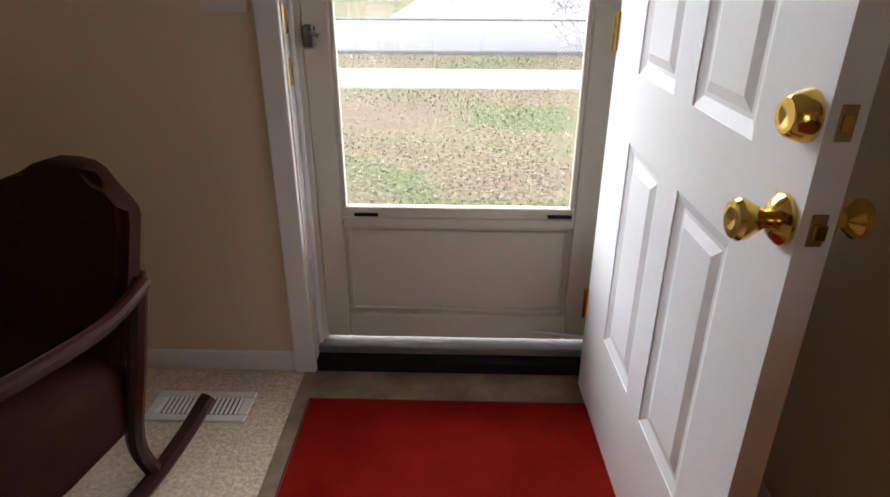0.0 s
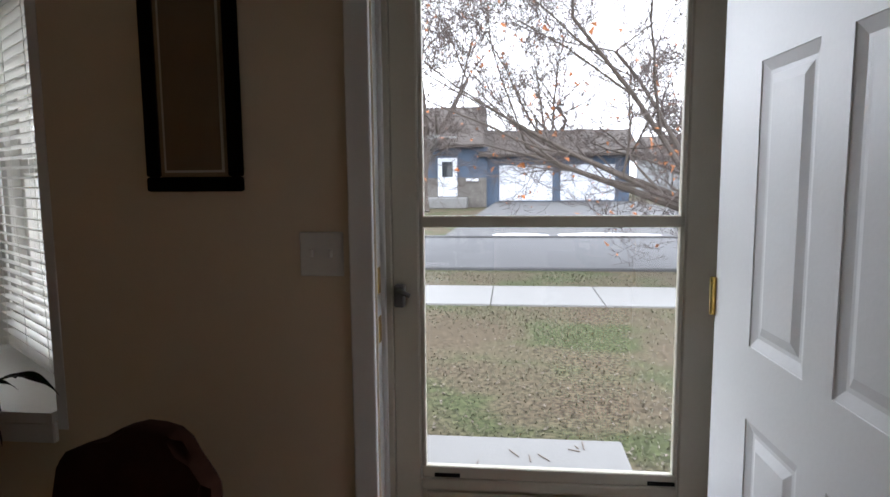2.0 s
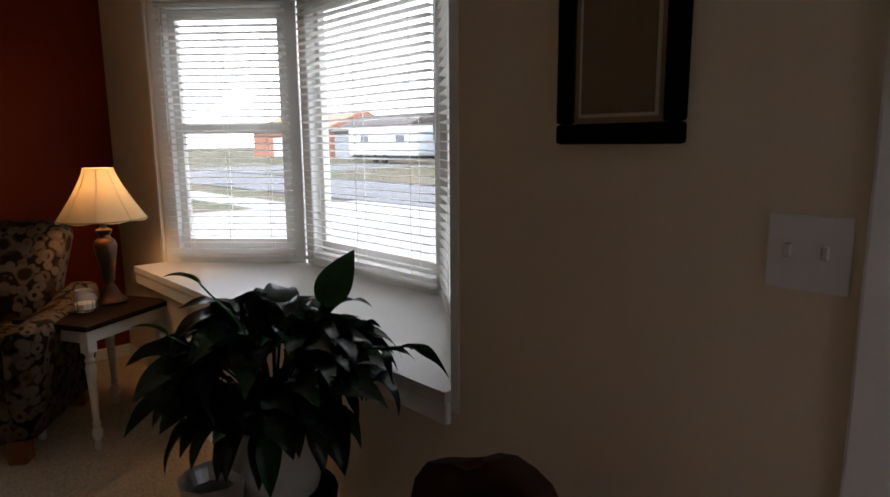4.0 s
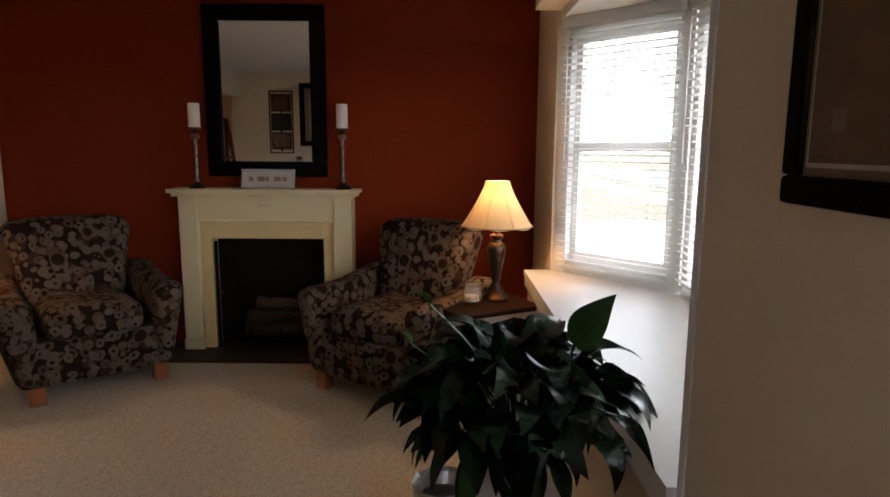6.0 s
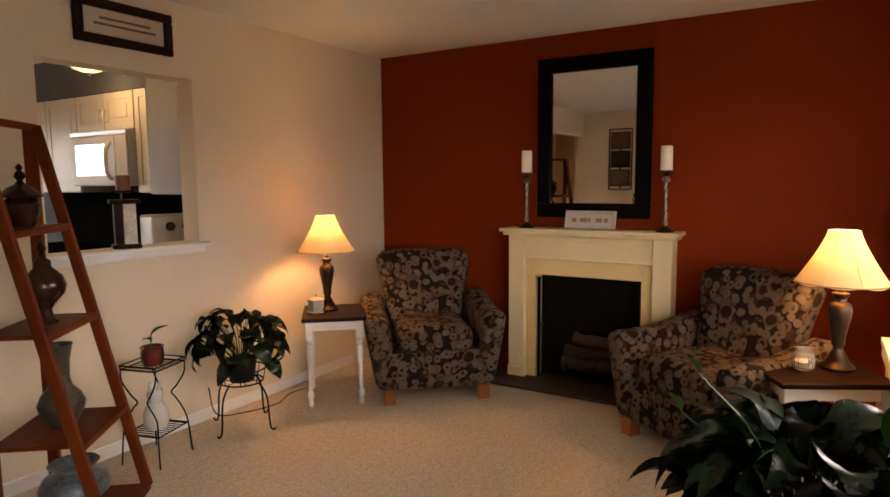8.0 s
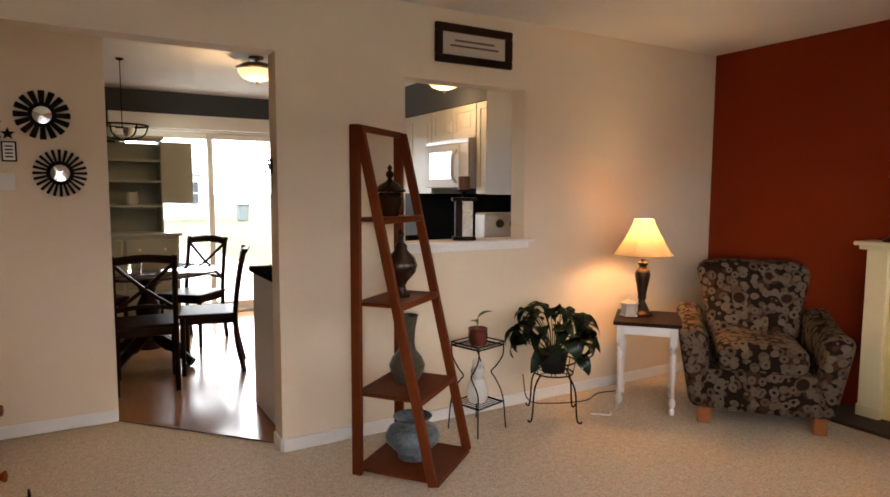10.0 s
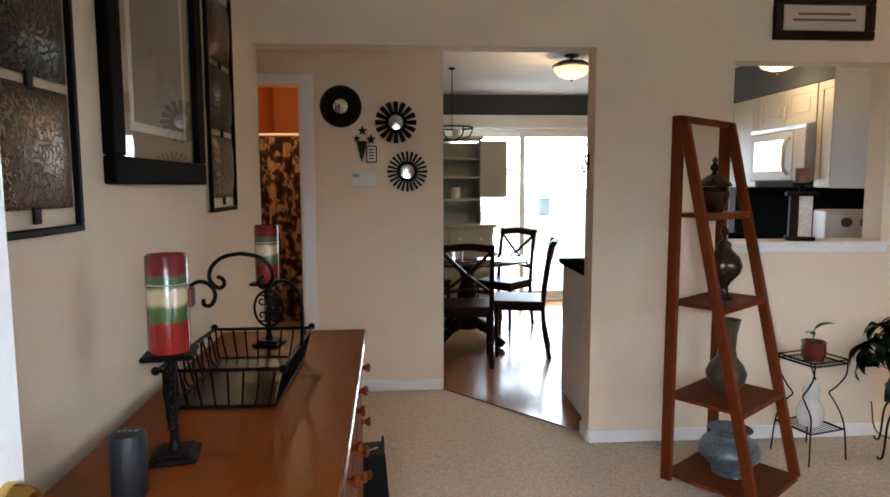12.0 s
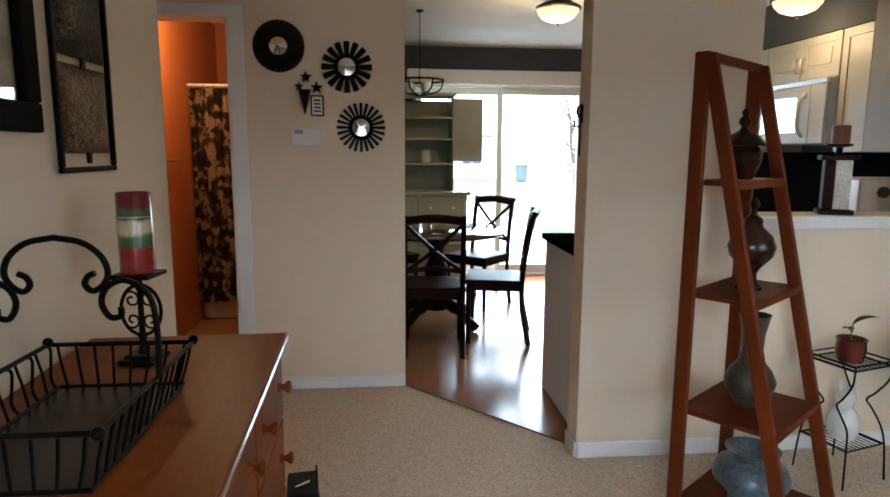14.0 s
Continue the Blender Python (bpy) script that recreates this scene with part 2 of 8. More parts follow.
def fabric_material():
    """Dark brown upholstery covered with overlapping rings and discs."""
    mat = bpy.data.materials.new("ring_patterned_upholstery")
    mat.use_nodes = True
    nt = mat.node_tree
    bsdf = nt.nodes["Principled BSDF"]
    co = nt.nodes.new("ShaderNodeTexCoord")
    warp = nt.nodes.new("ShaderNodeTexNoise")
    warp.inputs["Scale"].default_value = 5
    nt.links.new(co.outputs["Object"], warp.inputs["Vector"])
    shift = nt.nodes.new("ShaderNodeMix")
    shift.data_type = "RGBA"
    shift.inputs[0].default_value = 0.045
    nt.links.new(co.outputs["Object"], shift.inputs[6])
    nt.links.new(warp.outputs["Color"], shift.inputs[7])
    last = None
    # layers from below: cell scale, colour, inner and outer radius, share left out
    layers = ((10.5, (0.045, 0.020, 0.011, 1), 0.0, 0.50, 0.3), (16.5, (0.085, 0.055, 0.036, 1), 0.26, 0.50, 0.15),
              (21.0, (0.105, 0.076, 0.053, 1), 0.17, 0.50, 0.30), (18.5, (0.118, 0.090, 0.064, 1), 0.23, 0.52, 0.42),
              (7.5, (0.11, 0.075, 0.05, 1), 0.0, 0.36, 0.7), (7.5, (0.024, 0.011, 0.007, 1), 0.0, 0.31, 0.7))
    for scale, tone, inner, outer, gone in layers:
        v = nt.nodes.new("ShaderNodeTexVoronoi")
        v.inputs["Scale"].default_value = scale
        v.inputs["Randomness"].default_value = 0.8
        nt.links.new(shift.outputs[2], v.inputs["Vector"])
        ramp = nt.nodes.new("ShaderNodeValToRGB")
        e = ramp.color_ramp.elements
        e[0].position, e[0].color = outer - 0.06, (1, 1, 1, 1)
        e[1].position, e[1].color = outer, (0, 0, 0, 1)
        if inner:
            z = e.new(inner - 0.06)
            z.color = (0, 0, 0, 1)
            y = e.new(inner)
            y.color = (1, 1, 1, 1)
        nt.links.new(v.outputs["Distance"], ramp.inputs[0])
        keep = nt.nodes.new("ShaderNodeSeparateColor")
        nt.links.new(v.outputs["Color"], keep.inputs[0])
        thr = nt.nodes.new("ShaderNodeMath")
        thr.operation = "GREATER_THAN"
        thr.inputs[1].default_value = gone
        nt.links.new(keep.outputs[0], thr.inputs[0])
        mul = nt.nodes.new("ShaderNodeMath")
        mul.operation = "MULTIPLY"
        nt.links.new(ramp.outputs[0], mul.inputs[0])
        nt.links.new(thr.outputs[0], mul.inputs[1])
        mix = nt.nodes.new("ShaderNodeMix")
        mix.data_type = "RGBA"
        nt.links.new(mul.outputs[0], mix.inputs[0])
        if last is None:
            mix.inputs[6].default_value = (0.016, 0.0085, 0.0055, 1)
        else:
            nt.links.new(last, mix.inputs[6])
        mix.inputs[7].default_value = tone
        last = mix.outputs[2]
    nt.links.new(last, bsdf.inputs["Base Color"])
    bsdf.inputs["Roughness"].default_value = 0.9
    bsdf.inputs["Specular IOR Level"].default_value = 0.1
    weave = nt.nodes.new("ShaderNodeTexNoise")
    weave.inputs["Scale"].default_value = 420
    nt.links.new(co.outputs["Object"], weave.inputs["Vector"])
    b = nt.nodes.new("ShaderNodeBump")
    b.inputs["Strength"].default_value, b.inputs["Distance"].default_value = 0.4, 0.002
    nt.links.new(weave.outputs["Fac"], b.inputs["Height"])
    nt.links.new(b.outputs[0], bsdf.inputs["Normal"])
    return mat


def floral_material():
    """Brown curtain cloth with large tan flowers."""
    mat = bpy.data.materials.new("brown_floral_cloth")
    mat.use_nodes = True
    nt = mat.node_tree
    bsdf = nt.nodes["Principled BSDF"]
    co = nt.nodes.new("ShaderNodeTexCoord")
    n1 = nt.nodes.new("ShaderNodeTexNoise")
    n1.inputs["Scale"].default_value, n1.inputs["Detail"].default_value = 13, 6
    v = nt.nodes.new("ShaderNodeTexVoronoi")
    v.inputs["Scale"].default_value = 13
    for n in (n1, v):
        nt.links.new(co.outputs["Object"], n.inputs["Vector"])
    add = nt.nodes.new("ShaderNodeMath")
    add.operation = "SUBTRACT"
    nt.links.new(n1.outputs["Fac"], add.inputs[0])
    sc = nt.nodes.new("ShaderNodeMath")
    sc.operation = "MULTIPLY"
    sc.inputs[1].default_value = 0.28
    nt.links.new(v.outputs["Distance"], sc.inputs[0])
    nt.links.new(sc.outputs[0], add.inputs[1])
    ramp = nt.nodes.new("ShaderNodeValToRGB")
    e = ramp.color_ramp.elements
    e[0].position, e[0].color = 0.37, (0.075, 0.032, 0.014, 1)
    e[1].position, e[1].color = 0.44, (0.50, 0.32, 0.17, 1)
    mid = e.new(0.33)
    mid.color = (0.10, 0.045, 0.02, 1)
    lo = e.new(0.30)
    lo.color = (0.03, 0.012, 0.006, 1)
    nt.links.new(add.outputs[0], ramp.inputs[0])
    nt.links.new(ramp.outputs[0], bsdf.inputs["Base Color"])
    bsdf.inputs["Roughness"].default_value = 0.8
    return mat


def leaf_material(name, colour, second):
    mat = surface(name, colour, 0.25, vary=0.25, scale=9, fine=60, bump=0.15, second=second)
    return mat


def shade_material():
    """Lamp shade of pale silk: translucent, lit from the bulb inside."""
    mat = bpy.data.materials.new("cream_silk_shade")
    mat.use_nodes = True
    nt = mat.node_tree
    nt.nodes.clear()
    out = nt.nodes.new("ShaderNodeOutputMaterial")
    mix = nt.nodes.new("ShaderNodeMixShader")
    mix.inputs[0].default_value = 0.13
    d = nt.nodes.new("ShaderNodeBsdfDiffuse")
    t = nt.nodes.new("ShaderNodeBsdfTranslucent")
    n = nt.nodes.new("ShaderNodeTexNoise")
    n.inputs["Scale"].default_value = 60
    ramp = nt.nodes.new("ShaderNodeMix")
    ramp.data_type = "RGBA"
    ramp.inputs[6].default_value = (0.72, 0.50, 0.25, 1)
    ramp.inputs[7].default_value = (0.80, 0.60, 0.34, 1)
    nt.links.new(n.outputs["Fac"], ramp.inputs[0])
    nt.links.new(ramp.outputs[2], d.inputs[0])
    nt.links.new(ramp.outputs[2], t.inputs[0])
    nt.links.new(d.outputs[0], mix.inputs[1])
    nt.links.new(t.outputs[0], mix.inputs[2])
    nt.links.new(mix.outputs[0], out.inputs[0])
    return mat


FAB = fabric_material()
FLORAL = floral_material()
SILK = shade_material()
LEAF = leaf_material("glossy_dark_leaf", (0.006, 0.017, 0.008), (0.013, 0.034, 0.015))
LEAF_MID = leaf_material("mid_green_leaf", (0.022, 0.062, 0.016), (0.035, 0.09, 0.025))
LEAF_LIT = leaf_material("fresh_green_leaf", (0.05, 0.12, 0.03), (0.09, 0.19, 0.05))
WOOD_ORANGE = surface("orange_maple_wood", (0.145, 0.029, 0.004), 0.38, vary=0.25, scale=3, fine=40, bump=0.05, second=(0.20, 0.046, 0.007), stretch=(7, 0.8, 7), coat=0.0, spec=0.07)
WOOD_SHELF = surface("reddish_brown_wood", (0.115, 0.023, 0.0055), 0.45, vary=0.25, scale=4, fine=40, bump=0.05, stretch=(5, 5, 0.8), coat=0.0, spec=0.10)
WOOD_DARK = surface("dark_stained_wood", (0.021, 0.009, 0.0055), 0.42, vary=0.3, scale=5, fine=50, bump=0.06, stretch=(6, 1, 6), coat=0.0, spec=0.07)
BLACK = surface("black_frame_wood", (0.0045, 0.0035, 0.003), 0.65, vary=0.25, bump=0.08, spec=0.04)
IRON = surface("blackened_iron", (0.006, 0.005, 0.0045), 0.5, metal=0.2, vary=0.3, fine=160, bump=0.25, spec=0.12)
BRONZE = surface("dark_bronze", (0.06, 0.035, 0.022), 0.32, metal=0.75, vary=0.4, fine=60, bump=0.1)
DULLBRASS = surface("tarnished_brass", (0.40, 0.27, 0.15), 0.4, metal=0.9, vary=0.2, bump=0.05)
SILLMETAL = surface("weathered_aluminium_sill", (0.20, 0.19, 0.175), 0.6, metal=0.3, vary=0.2, bump=0.1, spec=0.2)
BRASS = surface("polished_brass", (0.72, 0.48, 0.13), 0.14, metal=1.0, vary=0.06, bump=0.0)
STEEL = surface("brushed_aluminium", (0.55, 0.55, 0.54), 0.35, metal=1.0, vary=0.06, bump=0.02)
STORM = surface("almond_storm_door_paint", (0.60, 0.56, 0.46), 0.4, vary=0.04, bump=0.02)
DOORWHITE = surface("white_steel_door_paint", (0.86, 0.87, 0.88), 0.35, vary=0.03, scale=3, bump=0.06, fine=90)
MIRROR = bpy.data.materials.new("mirror_silvering")
MIRROR.use_nodes = True
MIRROR.node_tree.nodes["Principled BSDF"].inputs["Metallic"].default_value = 1.0
MIRROR.node_tree.nodes["Principled BSDF"].inputs["Roughness"].default_value = 0.01
MIRROR.node_tree.nodes["Principled BSDF"].inputs["Base Color"].default_value = (0.85, 0.86, 0.85, 1)
WAX = surface("ivory_wax", (0.78, 0.74, 0.64), 0.5, vary=0.05, bump=0.05)
BLACKRUB = surface("black_rubber", (0.006, 0.006, 0.006), 0.7, vary=0.2, spec=0.25)
REDMAT = surface("red_pile_mat", (0.15, 0.005, 0.003), 1.0, vary=0.35, scale=6, fine=520, bump=0.5, second=(0.20, 0.010, 0.006), mix=0.3, spec=0.03)
TILE = surface("mottled_vinyl_tile", (0.12, 0.075, 0.042), 0.5, vary=0.45, scale=9, fine=30, bump=0.08, second=(0.27, 0.20, 0.13), mix=0.25, contrast=1.6)
PLASTIC = surface("white_plastic", (0.74, 0.72, 0.68), 0.4, vary=0.03, bump=0.0)
BLIND = surface("white_blind_slat", (0.82, 0.81, 0.78), 0.45, vary=0.03, bump=0.02)


def let_light_through(mat, share):
    """Thin painted slats pass a part of the daylight behind them."""
    nt = mat.node_tree
    out = nt.nodes["Material Output"]
    mix = nt.nodes.new("ShaderNodeMixShader")
    mix.inputs[0].default_value = share
    back = nt.nodes.new("ShaderNodeBsdfTranslucent")
    back.inputs[0].default_value = (0.85, 0.84, 0.81, 1)
    nt.links.new(nt.nodes["Principled BSDF"].outputs[0], mix.inputs[1])
    nt.links.new(back.outputs[0], mix.inputs[2])
    nt.links.new(mix.outputs[0], out.inputs[0])


let_light_through(BLIND, 0.6)
ANTIQUE = surface("mottled_antique_metal", (0.10, 0.07, 0.05), 0.3, metal=0.8, vary=0.5, scale=30, fine=90, bump=0.4, second=(0.34, 0.29, 0.25), contrast=2.0)
PEWTER = surface("dull_pewter", (0.13, 0.13, 0.13), 0.5, metal=0.5, vary=0.15, bump=0.05)


# ---- structure ----
F, S, M, E, R, TOP = 1.61, -1.84, -2.78, 1.30, -3.85, 2.44
BACK = -6.0
BAYL, BAYR, SILL, BAYTOP = -3.12, -0.80, 0.69, 2.10
DL, DR, DTOP = 0.114, 1.0, 2.05
HEAD = 2.09
T = 0.14


def wall(name, lo, hi, material, label):
    return setting(name, box(BM(), lo, hi), material, label, "wall")


# front wall, pieces butted end to end round the bay and the door
b = BM()
box(b, (R - T, F + T - 0.01, 0), (BAYL, F + 2 * T, TOP))
box(b, (BAYL, F, BAYTOP), (BAYR, F + T, TOP))
box(b, (BAYL, F, 0), (BAYR, F + T, SILL - 0.03))
box(b, (BAYR, F, 0), (DL, F + T, TOP))
box(b, (DL, F, DTOP), (DR, F + T, TOP))
box(b, (DR, F, 0), (E + T, F + T, TOP))
setting("wall_north", b, PAINT, "cream painted front wall round a bay window and door", "wall")
wall("wall_west", (R - T, S, 0), (R, F + T - 0.01, TOP), RED, "rust red accent wall behind the fireplace")
wall("wall_east", (E, S - T, 0), (E + T, F, TOP), PAINT, "cream painted wall with hanging pictures")
PL, PR, PB, PT = -2.02, -1.17, 1.09, 2.03
OP = -0.44
b = BM()
box(b, (R, S - T, 0), (PL, S, TOP))
box(b, (PL, S - T, 0), (PR, S, PB))
box(b, (PL, S - T, PT), (PR, S, TOP))
box(b, (PR, S - T, 0), (OP, S, TOP))
box(b, (OP, S - T, HEAD), (E, S, TOP))
setting("wall_south", b, PAINT, "cream painted wall with a pass-through and a wide opening", "wall")
HDL, HDR = 1.215, 1.88
b = BM()
box(b, (0.29, M - T, 0), (HDL, M, TOP))
box(b, (HDL, M - T, 2.04), (HDR, M, TOP))
box(b, (HDR, M - T, 0), (2.6, M, TOP))
setting("wall_hall", b, PAINT, "cream painted hall wall hung with sunburst mirrors", "wall")
wall("wall_hall_end", (2.6, M - T, 0), (2.6 + T, S, TOP), PAINT, "plain cream wall closing the hall")
wall("wall_hall_front", (E + T, S - T, 0), (2.6, S, TOP), PAINT, "plain cream wall of the hall")
wall("wall_dining_east", (0.94, BACK, 0), (0.94 + T, M - T, TOP), GREY_PAINT, "slate grey dining room wall")
wall("wall_kitchen_west", (-2.88, BACK, 0), (-2.78, S - T, TOP), GREY_PAINT, "slate grey kitchen wall above the cabinets")
SL, SR = -1.76, 0.06
b = BM()
box(b, (R - T, BACK - T, 0), (SL, BACK, TOP))
box(b, (SL, BACK - T, 2.05), (SR, BACK, TOP))
box(b, (SR, BACK - T, 0), (0.94 + T, BACK, TOP))
setting("wall_back", b, GREY_PAINT, "slate grey dining room wall above the patio door", "wall")
setting("ceiling", box(BM(), (R - T, BACK - T, TOP), (2.8, F + 2 * T, TOP + 0.1)), CEIL, "white textured ceiling", "ceiling")
setting("floor", box(BM(), (R - T, S - T, -0.1), (E + T, F + T, 0)), CARPET, "beige speckled cut-pile carpet", "floor")
setting("floor_kitchen", box(BM(), (R - T, BACK - T, -0.1), (2.8, S - T, -0.002)), LAMINATE, "glossy oak laminate floor", "floor")



# unseen overhang, added to keep steep sky light off the front floor
b = BM()
box(b, (R - T - 0.4, F + 2 * T, TOP - 0.02), (E + T + 0.4, F + T + 0.75, TOP + 0.1))
setting("eave_front_blocker", b, CEIL, "unseen front eave added to block steep sky light", "roof")
# the same at the back, added to dim daylight in the kitchen
b = BM()
box(b, (R - T - 0.4, BACK - T - 0.65, TOP - 0.02), (2.8, BACK - T, TOP + 0.1))
setting("eave_back_blocker", b, CEIL, "unseen back eave added to block steep sky light", "roof")

# bathroom beyond the hall door
wall("wall_bath_west", (1.08, -5.2, 0), (1.16, M - T, TOP), ORANGE, "orange painted bathroom wall by the door")
wall("wall_bath_east", (1.88, -5.2, 0), (2.04, M - T, TOP), ORANGE, "orange painted bathroom side wall")
wall("wall_bath_south", (1.08, -5.28, 0), (2.04, -5.2, TOP), ORANGE, "orange painted bathroom wall behind the bath")

# skirting boards
def skirting(name, lo, hi):
    setting(name, box(BM(), lo, hi, 0.006), WHITE, "white painted skirting board", "baseboard")


K = 0.075
skirting("baseboard", (R + 0.012, S, 0), (OP - 0.002, S + 0.012, K))
skirting("baseboard", (R, S, 0), (R + 0.012, -0.82, K))
skirting("baseboard", (R, 0.78, 0), (R + 0.012, F + T - 0.01, K))
skirting("baseboard", (R + 0.012, F + T - 0.022, 0), (BAYL, F + T - 0.01, K))
skirting("baseboard", (BAYL, F - 0.012, 0), (0.045, F, K))
skirting("baseboard", (0.29, M, 0), (1.115, M + 0.012, K))
skirting("baseboard", (E - 0.012, S - T, 0), (E, F, K))
skirting("baseboard", (OP, S - T, 0), (OP + 0.012, S, K))

# diagonal edge where the carpet meets the laminate
b = BM()
prism(b, [(OP, S - T), (0.29, M), (E + T, M), (E + T, S - T)], -0.1, 0.0)
setting("floor_hall", b, CARPET, "beige speckled carpet of the hall", "floor")
tube_pts = [(OP, S - T - 0.005, 0.0), (0.285, M - 0.005, 0.0)]
b = BM()
tube(b, tube_pts, 0.018, 8, flat=0.35)
setting("trim", b, surface("brown_carpet_edge", (0.20, 0.10, 0.05), 0.4), "brown transition strip between carpet and laminate", "trim")

# bay window shell: seat, soffit, outer skirt, roof
BAYP = [(BAYL, F + T), (-2.56, 2.26), (-1.47, 2.25), (BAYR, F + T)]
SEAT = surface("white_bay_seat", (0.76, 0.75, 0.72), 0.4, vary=0.03, bump=0.03)
b = BM()
prism(b, [(BAYL, F - 0.025), (BAYL, F + T)] + [(x, y + 0.1) for x, y in BAYP[1:3]] + [(BAYR, F + T), (BAYR, F - 0.025)], SILL - 0.03, SILL)
setting("window_seat", b, SEAT, "deep white painted bay window seat", "window seat")
b = BM()
prism(b, [(BAYL, F + T), (BAYL - 0.1, F + T + 0.15), (-2.62, 2.43), (-1.41, 2.42), (BAYR + 0.1, F + T + 0.15), (BAYR, F + T)], 2.05, 2.3)
setting("bay_soffit", b, CEIL, "white ceiling of the bay", "ceiling")
b = BM()
prism(b, [(x, y + 0.06 * (y > 2)) for x, y in BAYP], -0.4, SILL - 0.03)
setting("bay_skirt", b, WHITE, "white panelled wall under the bay", "wall")
b = BM()
box(b, (BAYL - 0.03, F + T - 0.014, SILL), (BAYL, F + T - 0.01, 2.05))
box(b, (BAYR, F + T, SILL), (BAYR + 0.03, F + T + 0.02, 2.05))
setting("bay_trim", b, WHITE, "white corner trim of the bay", "trim")
b = BM()
box(b, (BAYR, F - 0.004, 0.635), (BAYR + 0.03, F, 2.13), 0.001)
box(b, (BAYL, F - 0.02, 0.60), (BAYR, F, SILL - 0.032), 0.004)
setting("bay_casing", b, WHITE, "narrow white trim round the bay opening", "trim")


# ---- entrance: door, storm door, mat, register ----
def six_panel_door(m):
    door = thing("door_1", "white six-panel steel front door standing open, brass knob and deadbolt", "door", m, kind="structure")
    W, H, D = 0.882, 2.03, 0.044
    cols, rows = ((0.195, 0.412), (0.505, 0.727)), ((0.30, 0.825), (0.978, 1.545), (1.665, 1.86))
    b = BM()
    box(b, (0, 0.008, 0.012), (W, D - 0.008, H))
    xs = [(0, cols[0][0]), (cols[0][1], cols[1][0]), (cols[1][1], W)]
    zs = [(0.012, rows[0][0]), (rows[0][1], rows[1][0]), (rows[1][1], rows[2][0]), (rows[2][1], H)]
    for y0, y1 in ((0, 0.008), (D - 0.008, D)):
        for x0, x1 in xs:
            box(b, (x0, y0, 0.012), (x1, y1, H))
        for z0, z1 in zs:
            for x0, x1 in cols:
                box(b, (x0, y0, z0), (x1, y1, z1))
    part("leaf", b, DOORWHITE, door)
    for c0, c1 in cols:
        for r0, r1 in rows:
            b = BM()
            for y, s in ((0.008, -1), (D - 0.008, 1)):
                # sloped moulding and a raised field
                for inset, h0, h1, q0, q1 in ((0.0, 0.006, 0.0, 0.0, 0.022), (0.03, 0.0, 0.0065, 0.03, 0.05)):
                    ring = []
                    for q, h in ((q0, h0), (q1, h1)):
                        ring.append([b.verts.new((x, y + s * h, z)) for x, z in ((c0 + q, r0 + q), (c1 - q, r0 + q), (c1 - q, r1 - q), (c0 + q, r1 - q))])
                    for i in range(4):
                        b.faces.new((ring[0][i], ring[0][(i + 1) % 4], ring[1][(i + 1) % 4], ring[1][i]))
                    if inset:
                        b.faces.new(ring[1])
            part("panel", b, DOORWHITE, door)
    # knob, rose, deadbolt, latch plates
    def lock(name, z, profile, label, lip=None):
        b = BM()
        lathe(b, profile, 48)
        return part(name, b, BRASS, door, label, True, pose(W - 0.037, 0.0, z, 90, 0, 0))
    lock("rose", 0.91, [(0.001, 0), (0.033, 0.0), (0.033, 0.006), (0.024, 0.014), (0.013, 0.018), (0.001, 0.018)], "round brass rose")
    lock("knob", 0.91, [(0.012, 0.016), (0.012, 0.026), (0.018, 0.034), (0.027, 0.05), (0.028, 0.058), (0.024, 0.064), (0.012, 0.066), (0.001, 0.062)], "polished brass knob")
    lock("deadbolt", 1.04, [(0.001, 0), (0.032, 0), (0.032, 0.004), (0.025, 0.024), (0.021, 0.028), (0.012, 0.028), (0.001, 0.026)], "polished brass deadbolt cylinder")
    b = BM()
    lathe(b, [(0.001, 0), (0.030, 0), (0.030, 0.008), (0.012, 0.018), (0.012, 0.03), (0.026, 0.045), (0.026, 0.056), (0.001, 0.062)], 20)
    part("knob", b, BRASS, door, "polished brass inner knob", True, pose(W - 0.037, D, 0.91, -90, 0, 0))
    for z in (0.91, 1.04):
        b = BM()
        box(b, (W, D / 2 - 0.010, z - 0.021), (W + 0.002, D / 2 + 0.010, z + 0.021), 0.0008)
        plate = part("latch_plate", b, DULLBRASS, door, "brass latch plate")
        b = BM()
        box(b, (W + 0.002, D / 2 - 0.007, z - 0.010), (W + (0.011 if z < 1 else 0.004), D / 2 + 0.007, z + 0.010), 0.001)
        part("bolt", b, BRASS, plate)
    for z in (0.25, 1.0, 1.8):
        b = BM()
        lathe(b, [(0.008, 0), (0.008, 0.09)], 10, (-0.004, -0.004, z))
        part("hinge", b, BRASS, door)
    return door


six_panel_door(pose(0.934, 1.55, 0, 0, 0, -87.8))

# jambs, casing, threshold
b = BM()
box(b, (DL - 0.02, F + 0.002, 0), (DL, F + T, DTOP), 0.002)
box(b, (DR, F + 0.002, 0), (DR + 0.02, F + T, DTOP), 0.002)
box(b, (DL - 0.02, F + 0.002, DTOP), (DR + 0.02, F + T, DTOP + 0.02), 0.002)
box(b, (DL, F + 0.05, 0), (DL + 0.012, F + 0.075, DTOP), 0.002)
box(b, (DL, F + 0.05, DTOP - 0.012), (DR, F + 0.075, DTOP), 0.002)
setting("door_jamb", b, WHITE, "white painted door jamb with a stop", "door frame")
b = BM()
for x0, x1 in ((DL - 0.067, DL - 0.004), (DR + 0.004, DR + 0.067)):
    box(b, (x0, F - 0.018, 0), (x1, F + 0.001, DTOP + 0.0), 0.005, 2)
box(b, (DL - 0.067, F - 0.018, DTOP), (DR + 0.067, F + 0.001, DTOP + 0.063), 0.005, 2)
